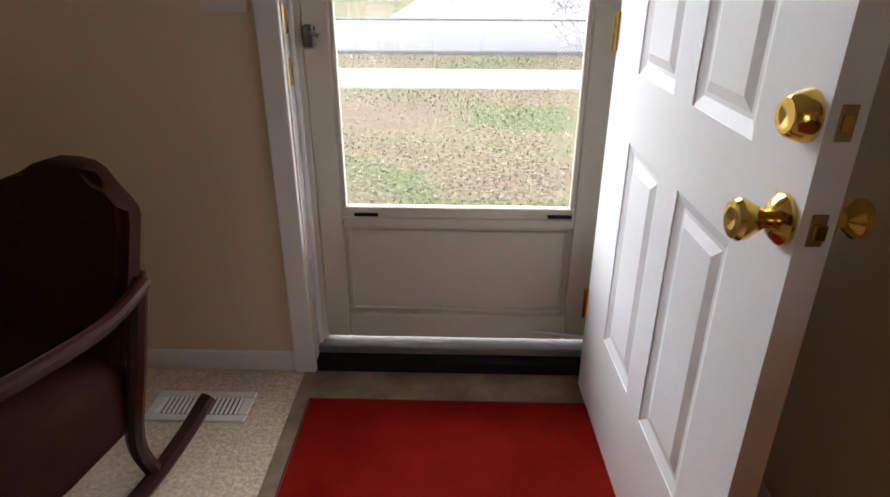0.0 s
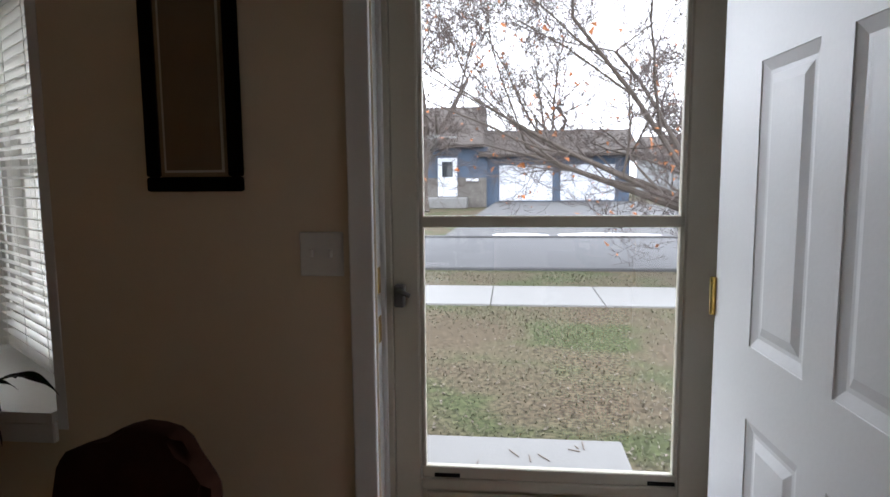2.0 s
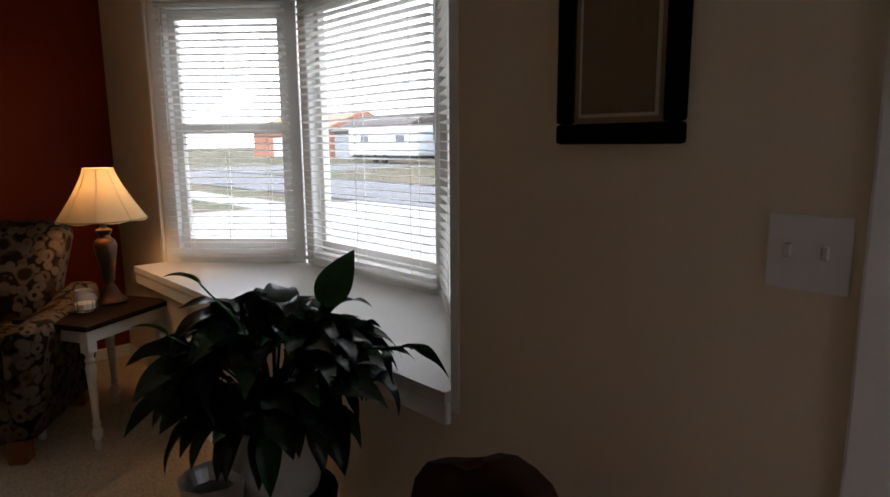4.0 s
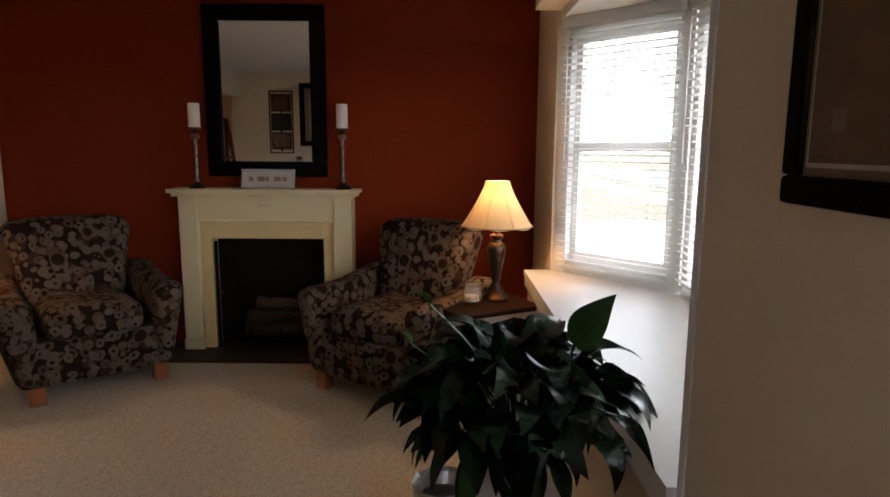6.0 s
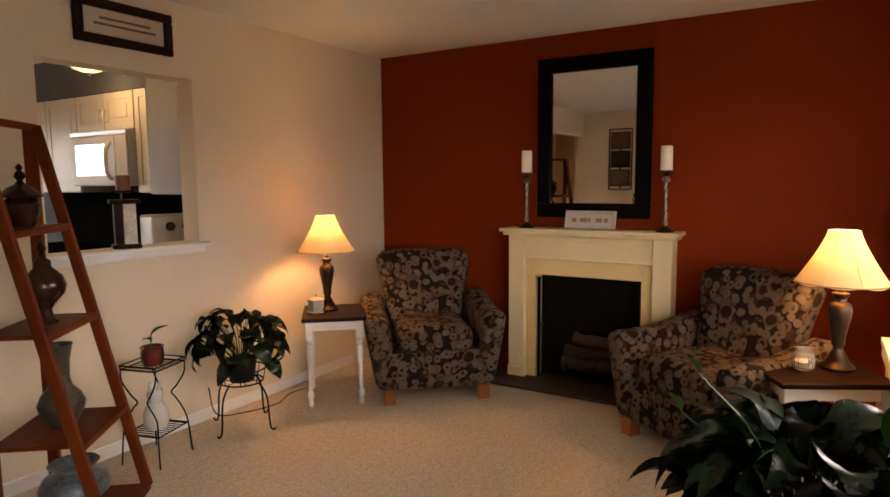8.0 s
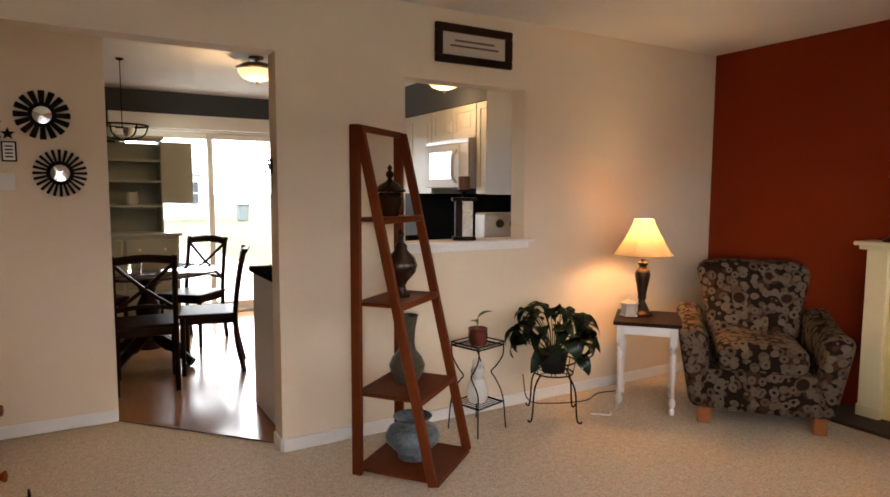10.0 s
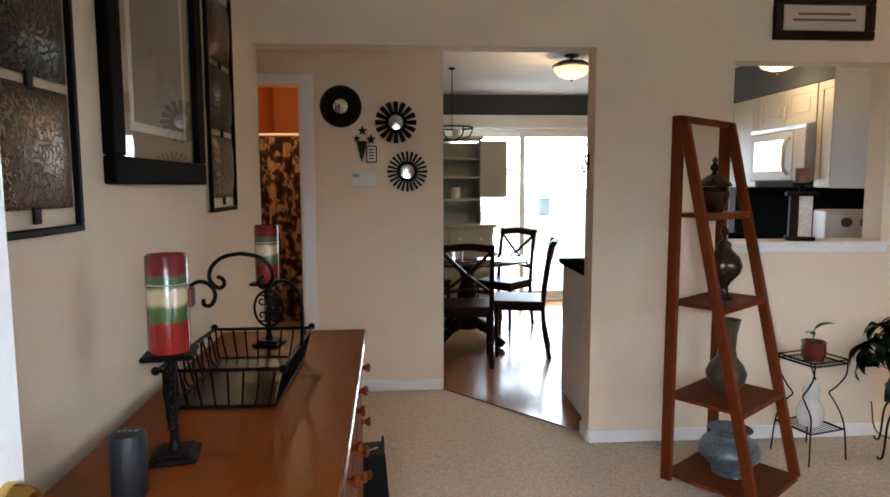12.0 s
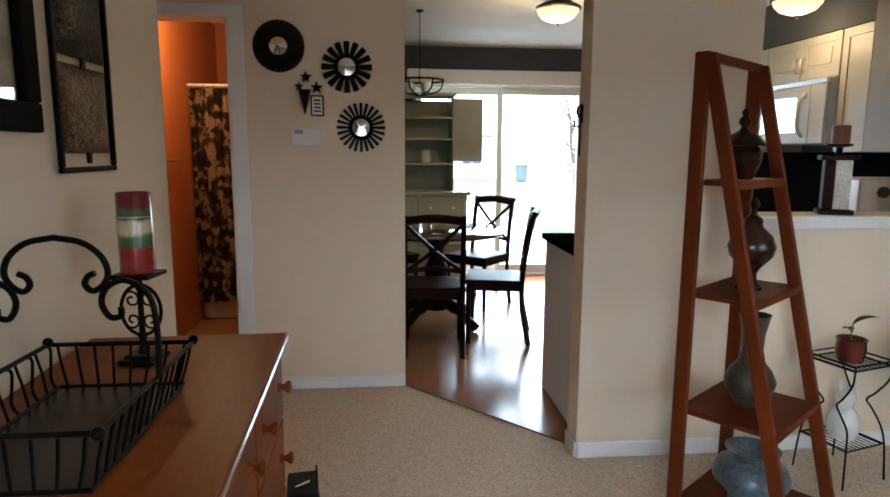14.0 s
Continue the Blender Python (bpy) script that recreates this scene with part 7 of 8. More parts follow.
def cabinet(m, w, h, d, doors, label, handles="low"):
    """Faces -y, lower left front corner at the pose."""
    c = thing("kitchen_cabinet", label, "cabinet", m, group="white kitchen cabinets")
    part("body", box(BM(), (0, 0.02, 0), (w, d, h), 0.002), CABWHITE, c)
    dw = w / doors
    for i in range(doors):
        b = BM()
        x0, x1 = i * dw + 0.004, (i + 1) * dw - 0.004
        box(b, (x0, 0.004, 0.004), (x1, 0.019, h - 0.004), 0.002)
        dr_ = part("door", b, CABWHITE, c)
        for kind, a0, a1, z0, z1 in (("rail", x0, x1, 0.004, 0.06), ("rail", x0, x1, h - 0.06, h - 0.004), ("stile", x0, x0 + 0.055, 0.06, h - 0.06), ("stile", x1 - 0.055, x1, 0.06, h - 0.06)):
            part(kind, box(BM(), (a0, -0.003, z0), (a1, 0.0035, z1), 0.002), CABWHITE, dr_)
        part("raised_panel", box(BM(), (x0 + 0.085, -0.001, 0.09), (x1 - 0.085, 0.0035, h - 0.09), 0.002), CABWHITE, dr_)
        hx = x1 - 0.03 if i % 2 == 0 else x0 + 0.03
        hz = 0.06 if handles == "low" else h - 0.16
        b = BM()
        tube(b, smooth_line([(hx, -0.003, hz), (hx, -0.03, hz + 0.02), (hx, -0.03, hz + 0.08), (hx, -0.003, hz + 0.10)]), 0.005, 6)
        part("handle", b, STEEL, dr_, "curved metal handle")
    return c


def west_m(y, z, depth):
    return pose(KW + depth, y, z, 0, 0, 90)


cabinet(west_m(-3.83, 1.845, 0.33), 0.76, 0.285, 0.33, 2, "short white wall cabinet over the microwave")
cabinet(west_m(-4.75, 1.37, 0.33), 0.915, 0.76, 0.33, 2, "white wall cabinet with raised-panel doors")
cabinet(west_m(-3.065, 1.37, 0.33), 0.56, 0.76, 0.33, 1, "white wall cabinet with raised-panel door by the microwave")
cabinet(west_m(-4.75, 0.0, 0.60), 0.915, 0.87, 0.60, 2, "white base cabinet beside the range", "high")
cabinet(pose(-2.425, S - T - 0.33, 1.37), 0.39, 0.76, 0.33, 1, "white wall cabinet beside the pass-through")
cabinet(pose(-2.77, -2.565, 0), 1.11, 0.87, 0.58, 3, "white base cabinet under the pass-through", "high")
end_unit = cabinet(pose(-1.62, -2.72, 0), 1.10, 0.865, 0.735, 3, "white base cabinet at the end of the kitchen", "high")
# panel added in brighter white than the cabinets, so the end looks lit
part("lit_end_panel", box(BM(), (1.1, 0.0, 0.0), (1.112, 0.735, 0.865), 0.002), WHITE, end_unit, "end panel added in paler white to look lit")
part_ = part("counter", box(BM(), (-1.64, -2.76, 0.8655), (-0.49, S - T, 0.90), 0.006, 2), COUNTER)
tagged(part_, "black laminate counter on the end cabinet", "worktop")
for x0, x1, y0, y1 in ((KW, KW + 0.63, -4.75, -3.835), (KW, KW + 0.63, -3.068, -2.5655), (KW, -1.645, -2.565, S - T)):
    part_ = part("counter", box(BM(), (x0, y0, 0.8705), (x1, y1, 0.91), 0.006, 2), COUNTER)
    tagged(part_, "black laminate counter along the kitchen wall", "worktop")
part_ = part("backsplash", box(BM(), (KW, -4.75, 0.911), (KW + 0.008, S - T, 1.369)), COUNTER)
tagged(part_, "plain black backsplash behind the counter", "backsplash", kind="structure")
cabinet(west_m(-3.065, 0.0, 0.60), 0.498, 0.87, 0.60, 1, "white base cabinet beside the range in the corner", "high")
b = BM()
box(b, (KW, BACK, 2.131), (KW + 0.34, S - T, TOP))
setting("kitchen_soffit", b, GREY_PAINT, "slate grey soffit above the wall cabinets", "wall")
MWHITE = surface("white_appliance_enamel", (0.42, 0.41, 0.39), 0.45, vary=0.03, bump=0.0, coat=0.0, spec=0.25)
mwv = thing("microwave", "white over-range microwave with a shiny window and handle", "microwave", west_m(-3.83, 1.42, 0.40))
part("body", box(BM(), (0.01, 0.02, 0), (0.75, 0.40, 0.42), 0.006), MWHITE, mwv)
part("vent_grille", box(BM(), (0.01, 0.0, 0.385), (0.75, 0.02, 0.42), 0.004), STEEL, mwv)
md = part("door", box(BM(), (0.012, 0.0, 0.004), (0.60, 0.0195, 0.38), 0.006), MWHITE, mwv)
part("window", box(BM(), (0.08, -0.003, 0.08), (0.48, 0.0, 0.32)), surface("mirrored_oven_window", (0.30, 0.32, 0.33), 0.08, metal=0.8, vary=0.05, bump=0), md)
b = BM()
tube(b, smooth_line([(0.55, 0.0, 0.05), (0.555, -0.04, 0.10), (0.555, -0.045, 0.19), (0.555, -0.04, 0.28), (0.55, 0.0, 0.33)]), 0.014, 8)
part("handle", b, MWHITE, md, "", True)
part("control_panel", box(BM(), (0.605, 0.0, 0.004), (0.748, 0.0195, 0.38), 0.004), MWHITE, mwv)
rg = thing("range", "black electric range with a raised back panel", "stove", west_m(-3.83, 0.0, 0.64))
part("body", box(BM(), (0.01, 0.0, 0.0), (0.75, 0.64, 0.915), 0.006), COUNTER, rg)
part("back_panel", box(BM(), (0.01, 0.56, 0.9155), (0.75, 0.63, 1.12), 0.008), COUNTER, rg)
part("oven_handle", tube(BM(), [(0.08, -0.03, 0.78), (0.72, -0.03, 0.78)], 0.012, 8), STEEL, rg)
to = thing("toaster_oven", "cream-fronted toaster oven with two dials on the counter", "toaster oven", pose(-2.13, -2.24, 0.9105, 0, 0, 165))
part("body", box(BM(), (-0.16, -0.10, 0.01), (0.16, 0.12, 0.33), 0.02, 3), surface("cream_enamel", (0.36, 0.28, 0.21), 0.35, bump=0), to, "", True)
part("base", box(BM(), (-0.15, -0.09, 0), (0.15, 0.11, 0.0105)), BLACKRUB, to)
for x in (-0.05, 0.05):
    part("dial", lathe(BM(), [(0.001, 0), (0.03, 0), (0.027, 0.012), (0.001, 0.013)], 16), BRONZE, to, "", True, pose(x, -0.10, 0.26, 90, 0, 0))
cm = thing("coffee_maker", "black coffee maker with a glass carafe on the counter", "coffee maker", pose(-2.42, -2.22, 0.9105, 0, 0, 150))
part("body", box(BM(), (-0.09, -0.02, 0.0), (0.09, 0.12, 0.36), 0.012, 2), BLACKRUB, cm)
part("head", box(BM(), (-0.09, -0.13, 0.24), (0.09, -0.0205, 0.36), 0.012, 2), BLACKRUB, cm)
part("hotplate", box(BM(), (-0.09, -0.13, 0.0), (0.09, -0.0205, 0.03), 0.006), BLACKRUB, cm)
part("carafe", lathe(BM(), [(0.001, 0.031), (0.06, 0.031), (0.072, 0.08), (0.06, 0.15), (0.05, 0.17), (0.001, 0.171)], 20, (0, -0.08, 0)), surface("dark_coffee_glass", (0.02, 0.02, 0.02), 0.05, bump=0, coat=0.5), cm, "", True)
hk = thing("wall_hook", "small dark iron hook on the wall end", "hook", pose(OP + 0.001, S - 0.09, 1.50))
b = BM()
box(b, (0, -0.010, -0.02), (0.006, 0.010, 0.05), 0.003)
tube(b, smooth_line([(0.006, 0, 0.06), (0.008, 0, 0.0), (0.008, 0, -0.16)]), [0.006] * 7 + [0.004] * 6, 6)
for q in (-1, 1):
    tube(b, smooth_line([(0.008, 0, 0.0), (0.012, q * 0.022, 0.012), (0.012, q * 0.034, 0.036), (0.010, q * 0.024, 0.052)]), 0.005, 6)
tube(b, smooth_line([(0.006, 0, -0.03), (0.032, 0, -0.035), (0.036, 0, -0.005)]), 0.005, 6)
part("hook", b, IRON, hk)


# ---- outdoors ----
def lawn_material():
    mat = bpy.data.materials.new("patchy_winter_lawn")
    mat.use_nodes = True
    nt = mat.node_tree
    bsdf = nt.nodes["Principled BSDF"]
    co = nt.nodes.new("ShaderNodeTexCoord")
    big = nt.nodes.new("ShaderNodeTexNoise")
    big.inputs["Scale"].default_value, big.inputs["Detail"].default_value = 0.8, 8
    fine = nt.nodes.new("ShaderNodeTexNoise")
    fine.inputs["Scale"].default_value, fine.inputs["Detail"].default_value = 26, 8
    for n in (big, fine):
        nt.links.new(co.outputs["Object"], n.inputs["Vector"])
    r1 = nt.nodes.new("ShaderNodeValToRGB")
    e = r1.color_ramp.elements
    e[0].position, e[0].color = 0.40, (0.066, 0.054, 0.038, 1)
    e[1].position, e[1].color = 0.57, (0.046, 0.054, 0.027, 1)
    m_ = e.new(0.49)
    m_.color = (0.068, 0.060, 0.040, 1)
    nt.links.new(big.outputs["Fac"], r1.inputs[0])
    r2 = nt.nodes.new("ShaderNodeValToRGB")
    e = r2.color_ramp.elements
    e[0].position, e[0].color = 0.36, (0.42, 0.41, 0.40, 1)
    e[1].position, e[1].color = 0.66, (1.6, 1.55, 1.48, 1)
    nt.links.new(fine.outputs["Fac"], r2.inputs[0])
    mul = nt.nodes.new("ShaderNodeMix")
    mul.data_type, mul.blend_type = "RGBA", "MULTIPLY"
    mul.inputs[0].default_value = 1.0
    nt.links.new(r1.outputs[0], mul.inputs[6])
    nt.links.new(r2.outputs[0], mul.inputs[7])
    nt.links.new(mul.outputs[2], bsdf.inputs["Base Color"])
    bsdf.inputs["Roughness"].default_value = 1.0
    bsdf.inputs["Specular IOR Level"].default_value = 0.1
    b = nt.nodes.new("ShaderNodeBump")
    b.inputs["Strength"].default_value, b.inputs["Distance"].default_value = 0.15, 0.01
    nt.links.new(fine.outputs["Fac"], b.inputs["Height"])
    nt.links.new(b.outputs[0], bsdf.inputs["Normal"])
    return mat


LAWN = lawn_material()
CONCRETE = surface("pale_concrete", (0.155, 0.153, 0.15), 0.9, vary=0.12, scale=2.5, fine=50, bump=0.3)
DRIVE = surface("weathered_drive_concrete", (0.056, 0.056, 0.058), 0.95, vary=0.15, scale=1.5, fine=30, bump=0.3)
ASPHALT = surface("grey_asphalt", (0.048, 0.048, 0.052), 0.9, vary=0.2, scale=0.8, fine=60, bump=0.4)
GZ = -0.38
b = BM()
box(b, (-400, BACK - 400, GZ - 0.3), (400, 500, GZ))
setting("ground", b, LAWN, "patchy brown and green winter lawn", "lawn")
b = BM()
box(b, (-120, 11.6, GZ - 0.2), (120, 17.6, GZ + 0.004))
setting("road", b, ASPHALT, "grey asphalt residential street", "road")
for y0, y1 in ((11.42, 11.6), (17.6, 17.78)):
    b = BM()
    box(b, (-120, y0, GZ - 0.2), (120, y1, GZ + 0.06), 0.02)
    setting("kerb", b, DRIVE, "low concrete kerb along the street", "kerb")
slab = mesh_of("slab", box(BM(), (0, 0, -0.1), (1.49, 1.40, 0.03), 0.008), CONCRETE)
pav = thing("pavement", "pale concrete pavement of square slabs", "pavement", None, kind="structure")
for i in range(80):
    o = new("slab", slab)
    o.parent = pav
    o.location = (0.19 - 1.5 * 52 + 1.5 * i, 8.25, GZ + random.uniform(-0.003, 0.003))
b = BM()
box(b, (-0.25, F + T, GZ - 0.1), (1.08, 3.52, -0.16), 0.02, 2)
st = part("front_step", b, CONCRETE)
tagged(st, "worn pale concrete front step slab", "step", kind="structure")
# twigs and scraps fallen on the step
b = BM()
rs_ = random.Random(3)
for i in range(26):
    x, y, a, l = rs_.uniform(-0.2, 1.0), rs_.uniform(1.9, 3.4), rs_.uniform(0, 3.14), rs_.uniform(0.02, 0.1)
    tube(b, [(x, y, -0.156), (x + l * math.cos(a), y + l * math.sin(a), -0.154)], 0.003, 4)
tagged(part("twigs", b, surface("dry_twig", (0.10, 0.07, 0.05), 0.9)), "dry twigs scattered on the front step", "twigs", kind="stuff")

# fallen leaves and grass blades on the near lawn
LEAFDRY = surface("dry_brown_leaf", (0.080, 0.060, 0.042), 0.8, vary=0.3, scale=9, bump=0.1, second=(0.135, 0.115, 0.09), contrast=2.4)
GRASS = surface("thin_grass_blade", (0.055, 0.060, 0.030), 0.8, vary=0.35, scale=0.8, fine=8, bump=0, second=(0.098, 0.090, 0.055))
verts, faces = [], []
for i in range(3600):
    y = 1.8 + 9.5 * rs_.random() ** 1.3
    x = rs_.uniform(-4.5 - y * 0.5, 2.0 + y * 0.35)
    if 8.2 < y < 9.7 or (-0.3 < x < 1.15 and y < 3.55):
        continue
    a, l = rs_.uniform(0, 6.28), rs_.uniform(0.008, 0.024)
    c, s, h = math.cos(a) * l, math.sin(a) * l, rs_.uniform(0.004, 0.02)
    n = len(verts)
    verts += [(x - c, y - s, GZ + 0.006), (x + s * 0.6, y - c * 0.6, GZ + 0.008 + h), (x + c, y + s, GZ + 0.01), (x - s * 0.6, y + c * 0.6, GZ + 0.006 + h)]
    faces.append((n, n + 1, n + 2, n + 3))
me = bpy.data.meshes.new("fallen_leaves")
me.from_pydata(verts, [], faces)
me.materials.append(LEAFDRY)
tagged(new("fallen_leaves", me), "dry brown leaves scattered over the lawn", "leaves", kind="stuff")
verts, faces = [], []
for i in range(75000):
    y = 1.8 + 9.5 * rs_.random() ** 1.2
    x = rs_.uniform(-4.0 - y * 0.45, 1.8 + y * 0.33)
    if 8.2 < y < 9.7 or (-0.3 < x < 1.15 and y < 3.55):
        continue
    clump = noise.noise(Vector((x * 0.7, y * 0.7, 0)))
    if clump < rs_.uniform(-0.45, 0.5):
        continue
    a, h = rs_.uniform(0, 6.28), rs_.uniform(0.008, 0.026) * (1 + clump)
    w = 0.003 + y * 0.0007
    c, s = math.cos(a), math.sin(a)
    n = len(verts)
    verts += [(x - w * c, y - w * s, GZ), (x + w * c, y + w * s, GZ), (x + s * h * 0.7, y - c * h * 0.7, GZ + h)]
    faces.append((n, n + 1, n + 2))
me = bpy.data.meshes.new("grass")
me.from_pydata(verts, [], faces)
me.materials.append(GRASS)
tagged(new("grass", me), "thin patchy winter grass on the front lawn", "grass", kind="stuff")

# driveways and snow scraps across the street
b = BM()
prism(b, [(-1.5, 17.78), (8.5, 17.78), (7.4, 36.2), (-0.4, 36.2)], GZ - 0.1, GZ + 0.02)
for v in b.verts:
    if v.co.y > 30:
        v.co.z += 0.28
setting("driveway", b, DRIVE, "pale concrete driveway across the street", "driveway")
b = BM()
prism(b, [(-46, 17.78), (-34, 17.78), (-34, 33), (-46, 33)], GZ - 0.1, GZ + 0.012)
setting("driveway_side", b, DRIVE, "wide pale concrete driveway by the grey house", "driveway")
SNOW = surface("old_snow", (0.7, 0.71, 0.73), 0.7, vary=0.06, bump=0.4)
for k, (x, y, l) in enumerate(((3.0, 18.2, 1.6), (6.2, 18.4, 1.1), (9.0, 19.5, 2.2), (0.6, 18.1, 0.9), (9.5, 30, 2.5))):
    b = BM()
    lathe(b, [(1.0, 0), (0.8, 0.05), (0.4, 0.08), (0.001, 0.09)], 12, lobes=3, depth=0.2)
    for v in b.verts:
        v.co.x *= l
        v.co.y *= 0.35
    o = part("snow_patch", b, SNOW)
    o.matrix_basis = pose(x, y, GZ)
    tagged(o, "low patch of old snow by the kerb", "snow", "snow patches", kind="")

b = BM()
prism(b, [(-15.0, 1.9), (-4.3, 1.9), (-4.3, 11.42), (-15.0, 11.42)], GZ - 0.1, GZ + 0.034)
setting("driveway_near", b, CONCRETE, "pale concrete driveway beside the front lawn", "driveway")

# ---- houses ----
ROOF = surface("dark_brown_shingle", (0.045, 0.036, 0.031), 0.9, vary=0.35, scale=2, fine=14, bump=0.6, stretch=(1, 1, 1))
SIDING = surface("slate_blue_siding", (0.052, 0.074, 0.112), 0.8, vary=0.12, scale=1.5, bump=0.1)
STONE = surface("rough_grey_stone", (0.06, 0.055, 0.05), 0.9, vary=0.5, scale=4, fine=9, bump=1.0, second=(0.12, 0.11, 0.10))
GARAGE = surface("white_garage_door_paint", (0.48, 0.50, 0.54), 0.5, vary=0.04)
DARKGLASS = surface("dark_window_glass", (0.03, 0.035, 0.04), 0.08, vary=0.1, bump=0)
GREYSIDE = surface("grey_siding", (0.20, 0.21, 0.22), 0.8, vary=0.1)


def gable(b, x0, x1, y0, y1, z0, z1, over=0.5, ridge_along="x"):
    """A gable roof as a closed solid."""
    xm, ym = (x0 + x1) / 2, (y0 + y1) / 2
    if ridge_along == "x":
        prism(b, [(y0 - over, z0), (y1 + over, z0), (y1 + over, z0 + 0.15), (ym, z1), (y0 - over, z0 + 0.15)], x0 - over, x1 + over, "x")
    else:
        prism(b, [(x0 - over, z0), (x1 + over, z0), (x1 + over, z0 + 0.15), (xm, z1), (x0 - over, z0 + 0.15)], y0 - over, y1 + over, "y")
    return b


def house_window(parent, x0, x1, y, z0, z1, bars=1, face=-1):
    """A window on a wall that faces -y (face -1) or +y."""
    b = BM()
    t = 0.07
    for a0, a1, c0, c1 in ((x0, x1, z0, z0 + t), (x0, x1, z1 - t, z1), (x0, x0 + t, z0 + t, z1 - t), (x1 - t, x1, z0 + t, z1 - t)):
        box(b, (a0, y + face * 0.06, c0), (a1, y + 0.001 * face, c1))
    for i in range(bars):
        xm = x0 + (x1 - x0) * (i + 1) / (bars + 1)
        box(b, (xm - 0.025, y + face * 0.05, z0 + t), (xm + 0.025, y + 0.001 * face, z1 - t))
    zm = (z0 + z1) / 2
    box(b, (x0 + t, y + face * 0.045, zm - 0.025), (x1 - t, y + 0.001 * face, zm + 0.025))
    w = part("window", b, GARAGE, parent)
    part("pane", box(BM(), (x0 + t, y + face * 0.02, z0 + t), (x1 - t, y + 0.001 * face, z1 - t)), DARKGLASS, w)


HY, HZ = 36.0, -0.12
h1 = thing("house", "slate blue house with a double garage and brown shingle roof", "house")
part("garage_wall", box(BM(), (-0.9, HY, GZ), (7.0, HY + 7, 2.55)), SIDING, h1)
part("house_wall", box(BM(), (-14.0, HY - 0.3, GZ), (-0.9, HY + 8, 3.0)), SIDING, h1)
part("roof", gable(BM(), -0.9, 7.0, HY - 0.2, HY + 7, 2.45, 4.15), ROOF, h1)
rf = part("roof", gable(BM(), -14.0, -1.6, HY - 0.3, HY + 8, 3.0, 5.7), ROOF, h1)
part("chimney", box(BM(), (-8.2, HY + 3.2, 4.5), (-7.4, HY + 4.0, 6.3), 0.03), STONE, rf)
for x0, x1 in ((-0.23, 2.75), (3.2, 6.2)):
    gd = part("garage_door", box(BM(), (x0, HY - 0.05, HZ + 0.1), (x1, HY + 0.001, 1.98)), GARAGE, h1, "white garage door")
    for i in range(4):
        part("panel", box(BM(), (x0 + 0.05, HY - 0.075, HZ + 0.14 + i * 0.49), (x1 - 0.05, HY - 0.051, HZ + 0.59 + i * 0.49), 0.01), GARAGE, gd)
part("stone_base", box(BM(), (-14.0, HY - 0.42, GZ), (-0.95, HY - 0.301, 1.3)), STONE, h1, "rough stone veneer")
dr1 = part("front_door", box(BM(), (-3.7, HY - 0.48, 0.25), (-2.6, HY - 0.421, 2.42)), GARAGE, h1, "white front door with a window")
part("pane", box(BM(), (-3.45, HY - 0.50, 1.35), (-2.85, HY - 0.481, 2.2)), DARKGLASS, dr1)
part("porch_step", box(BM(), (-4.3, HY - 1.6, GZ), (-2.0, HY - 0.421, 0.2), 0.03), CONCRETE, h1)
house_window(h1, -8.6, -6.2, HY - 0.421, 1.35, 2.7, 1)
house_window(h1, -6.0, -4.9, HY - 0.421, 0.2, 1.15, 0)
part("light_box", box(BM(), (-2.1, HY - 0.55, 1.1), (-1.4, HY - 0.421, 1.25)), GARAGE, h1)
part("trim_post", box(BM(), (2.78, HY - 0.08, HZ), (3.17, HY + 0.0, 2.4)), SIDING, h1)

h2 = thing("house", "grey bungalow with white-framed windows across the street", "house")
part("wall", box(BM(), (-37.5, 36.0, GZ), (-27.0, 44, 2.6)), GREYSIDE, h2)
part("roof", gable(BM(), -37.5, -27.0, 36.0, 44, 2.6, 4.6), ROOF, h2)
house_window(h2, -37.0, -34.6, 36.0, 1.2, 2.5, 1)
house_window(h2, -33.0, -30.6, 36.0, 1.2, 2.5, 1)
part("garage_door", box(BM(), (-30.2, 35.95, GZ), (-27.4, 36.001, 1.8)), GARAGE, h2)
cp = thing("camper_trailer", "white camper trailer parked beside the grey bungalow", "trailer")
part("body", box(BM(), (-48.5, 34.5, 0.25), (-38.8, 37.0, 2.9), 0.25, 3), GARAGE, cp, "", True)
part("skirt", box(BM(), (-48.0, 34.6, -0.1), (-39.2, 36.9, 0.249)), BLACKRUB, cp)
for x in (-44.5, -43.2):
    part("wheel", lathe(BM(), [(0.001, -0.1), (0.36, -0.1), (0.36, 0.1), (0.001, 0.1)], 20), BLACKRUB, cp, "", True, pose(x, 34.6, GZ + 0.36, 90, 0, 0))
for x in (-46.6, -41.6):
    part("window", box(BM(), (x, 34.47, 1.4), (x + 1.2, 34.52, 2.1), 0.02), DARKGLASS, cp)
ORANGEROOF = surface("orange_brick", (0.24, 0.105, 0.065), 0.9, vary=0.2)
h3 = thing("house", "orange brick house further along the street", "house")
part("wall", box(BM(), (-86, 44, GZ), (-66, 54, 3.2)), ORANGEROOF, h3)
part("roof", gable(BM(), -86, -66, 44, 54, 3.2, 5.6), ORANGEROOF, h3)
part("garage_door", box(BM(), (-80, 43.9, GZ), (-76, 44.001, 2.2)), GARAGE, h3)
house_window(h3, -73, -70, 44, 1.0, 2.4, 1)
h4 = thing("house", "low dark-roofed house between the neighbours", "house")
part("wall", box(BM(), (-62, 42, GZ), (-50, 50, 2.6)), GREYSIDE, h4)
part("roof", gable(BM(), -62, -50, 42, 50, 2.6, 4.6), ROOF, h4)
house_window(h4, -58, -55.5, 42, 1.0, 2.2, 1)


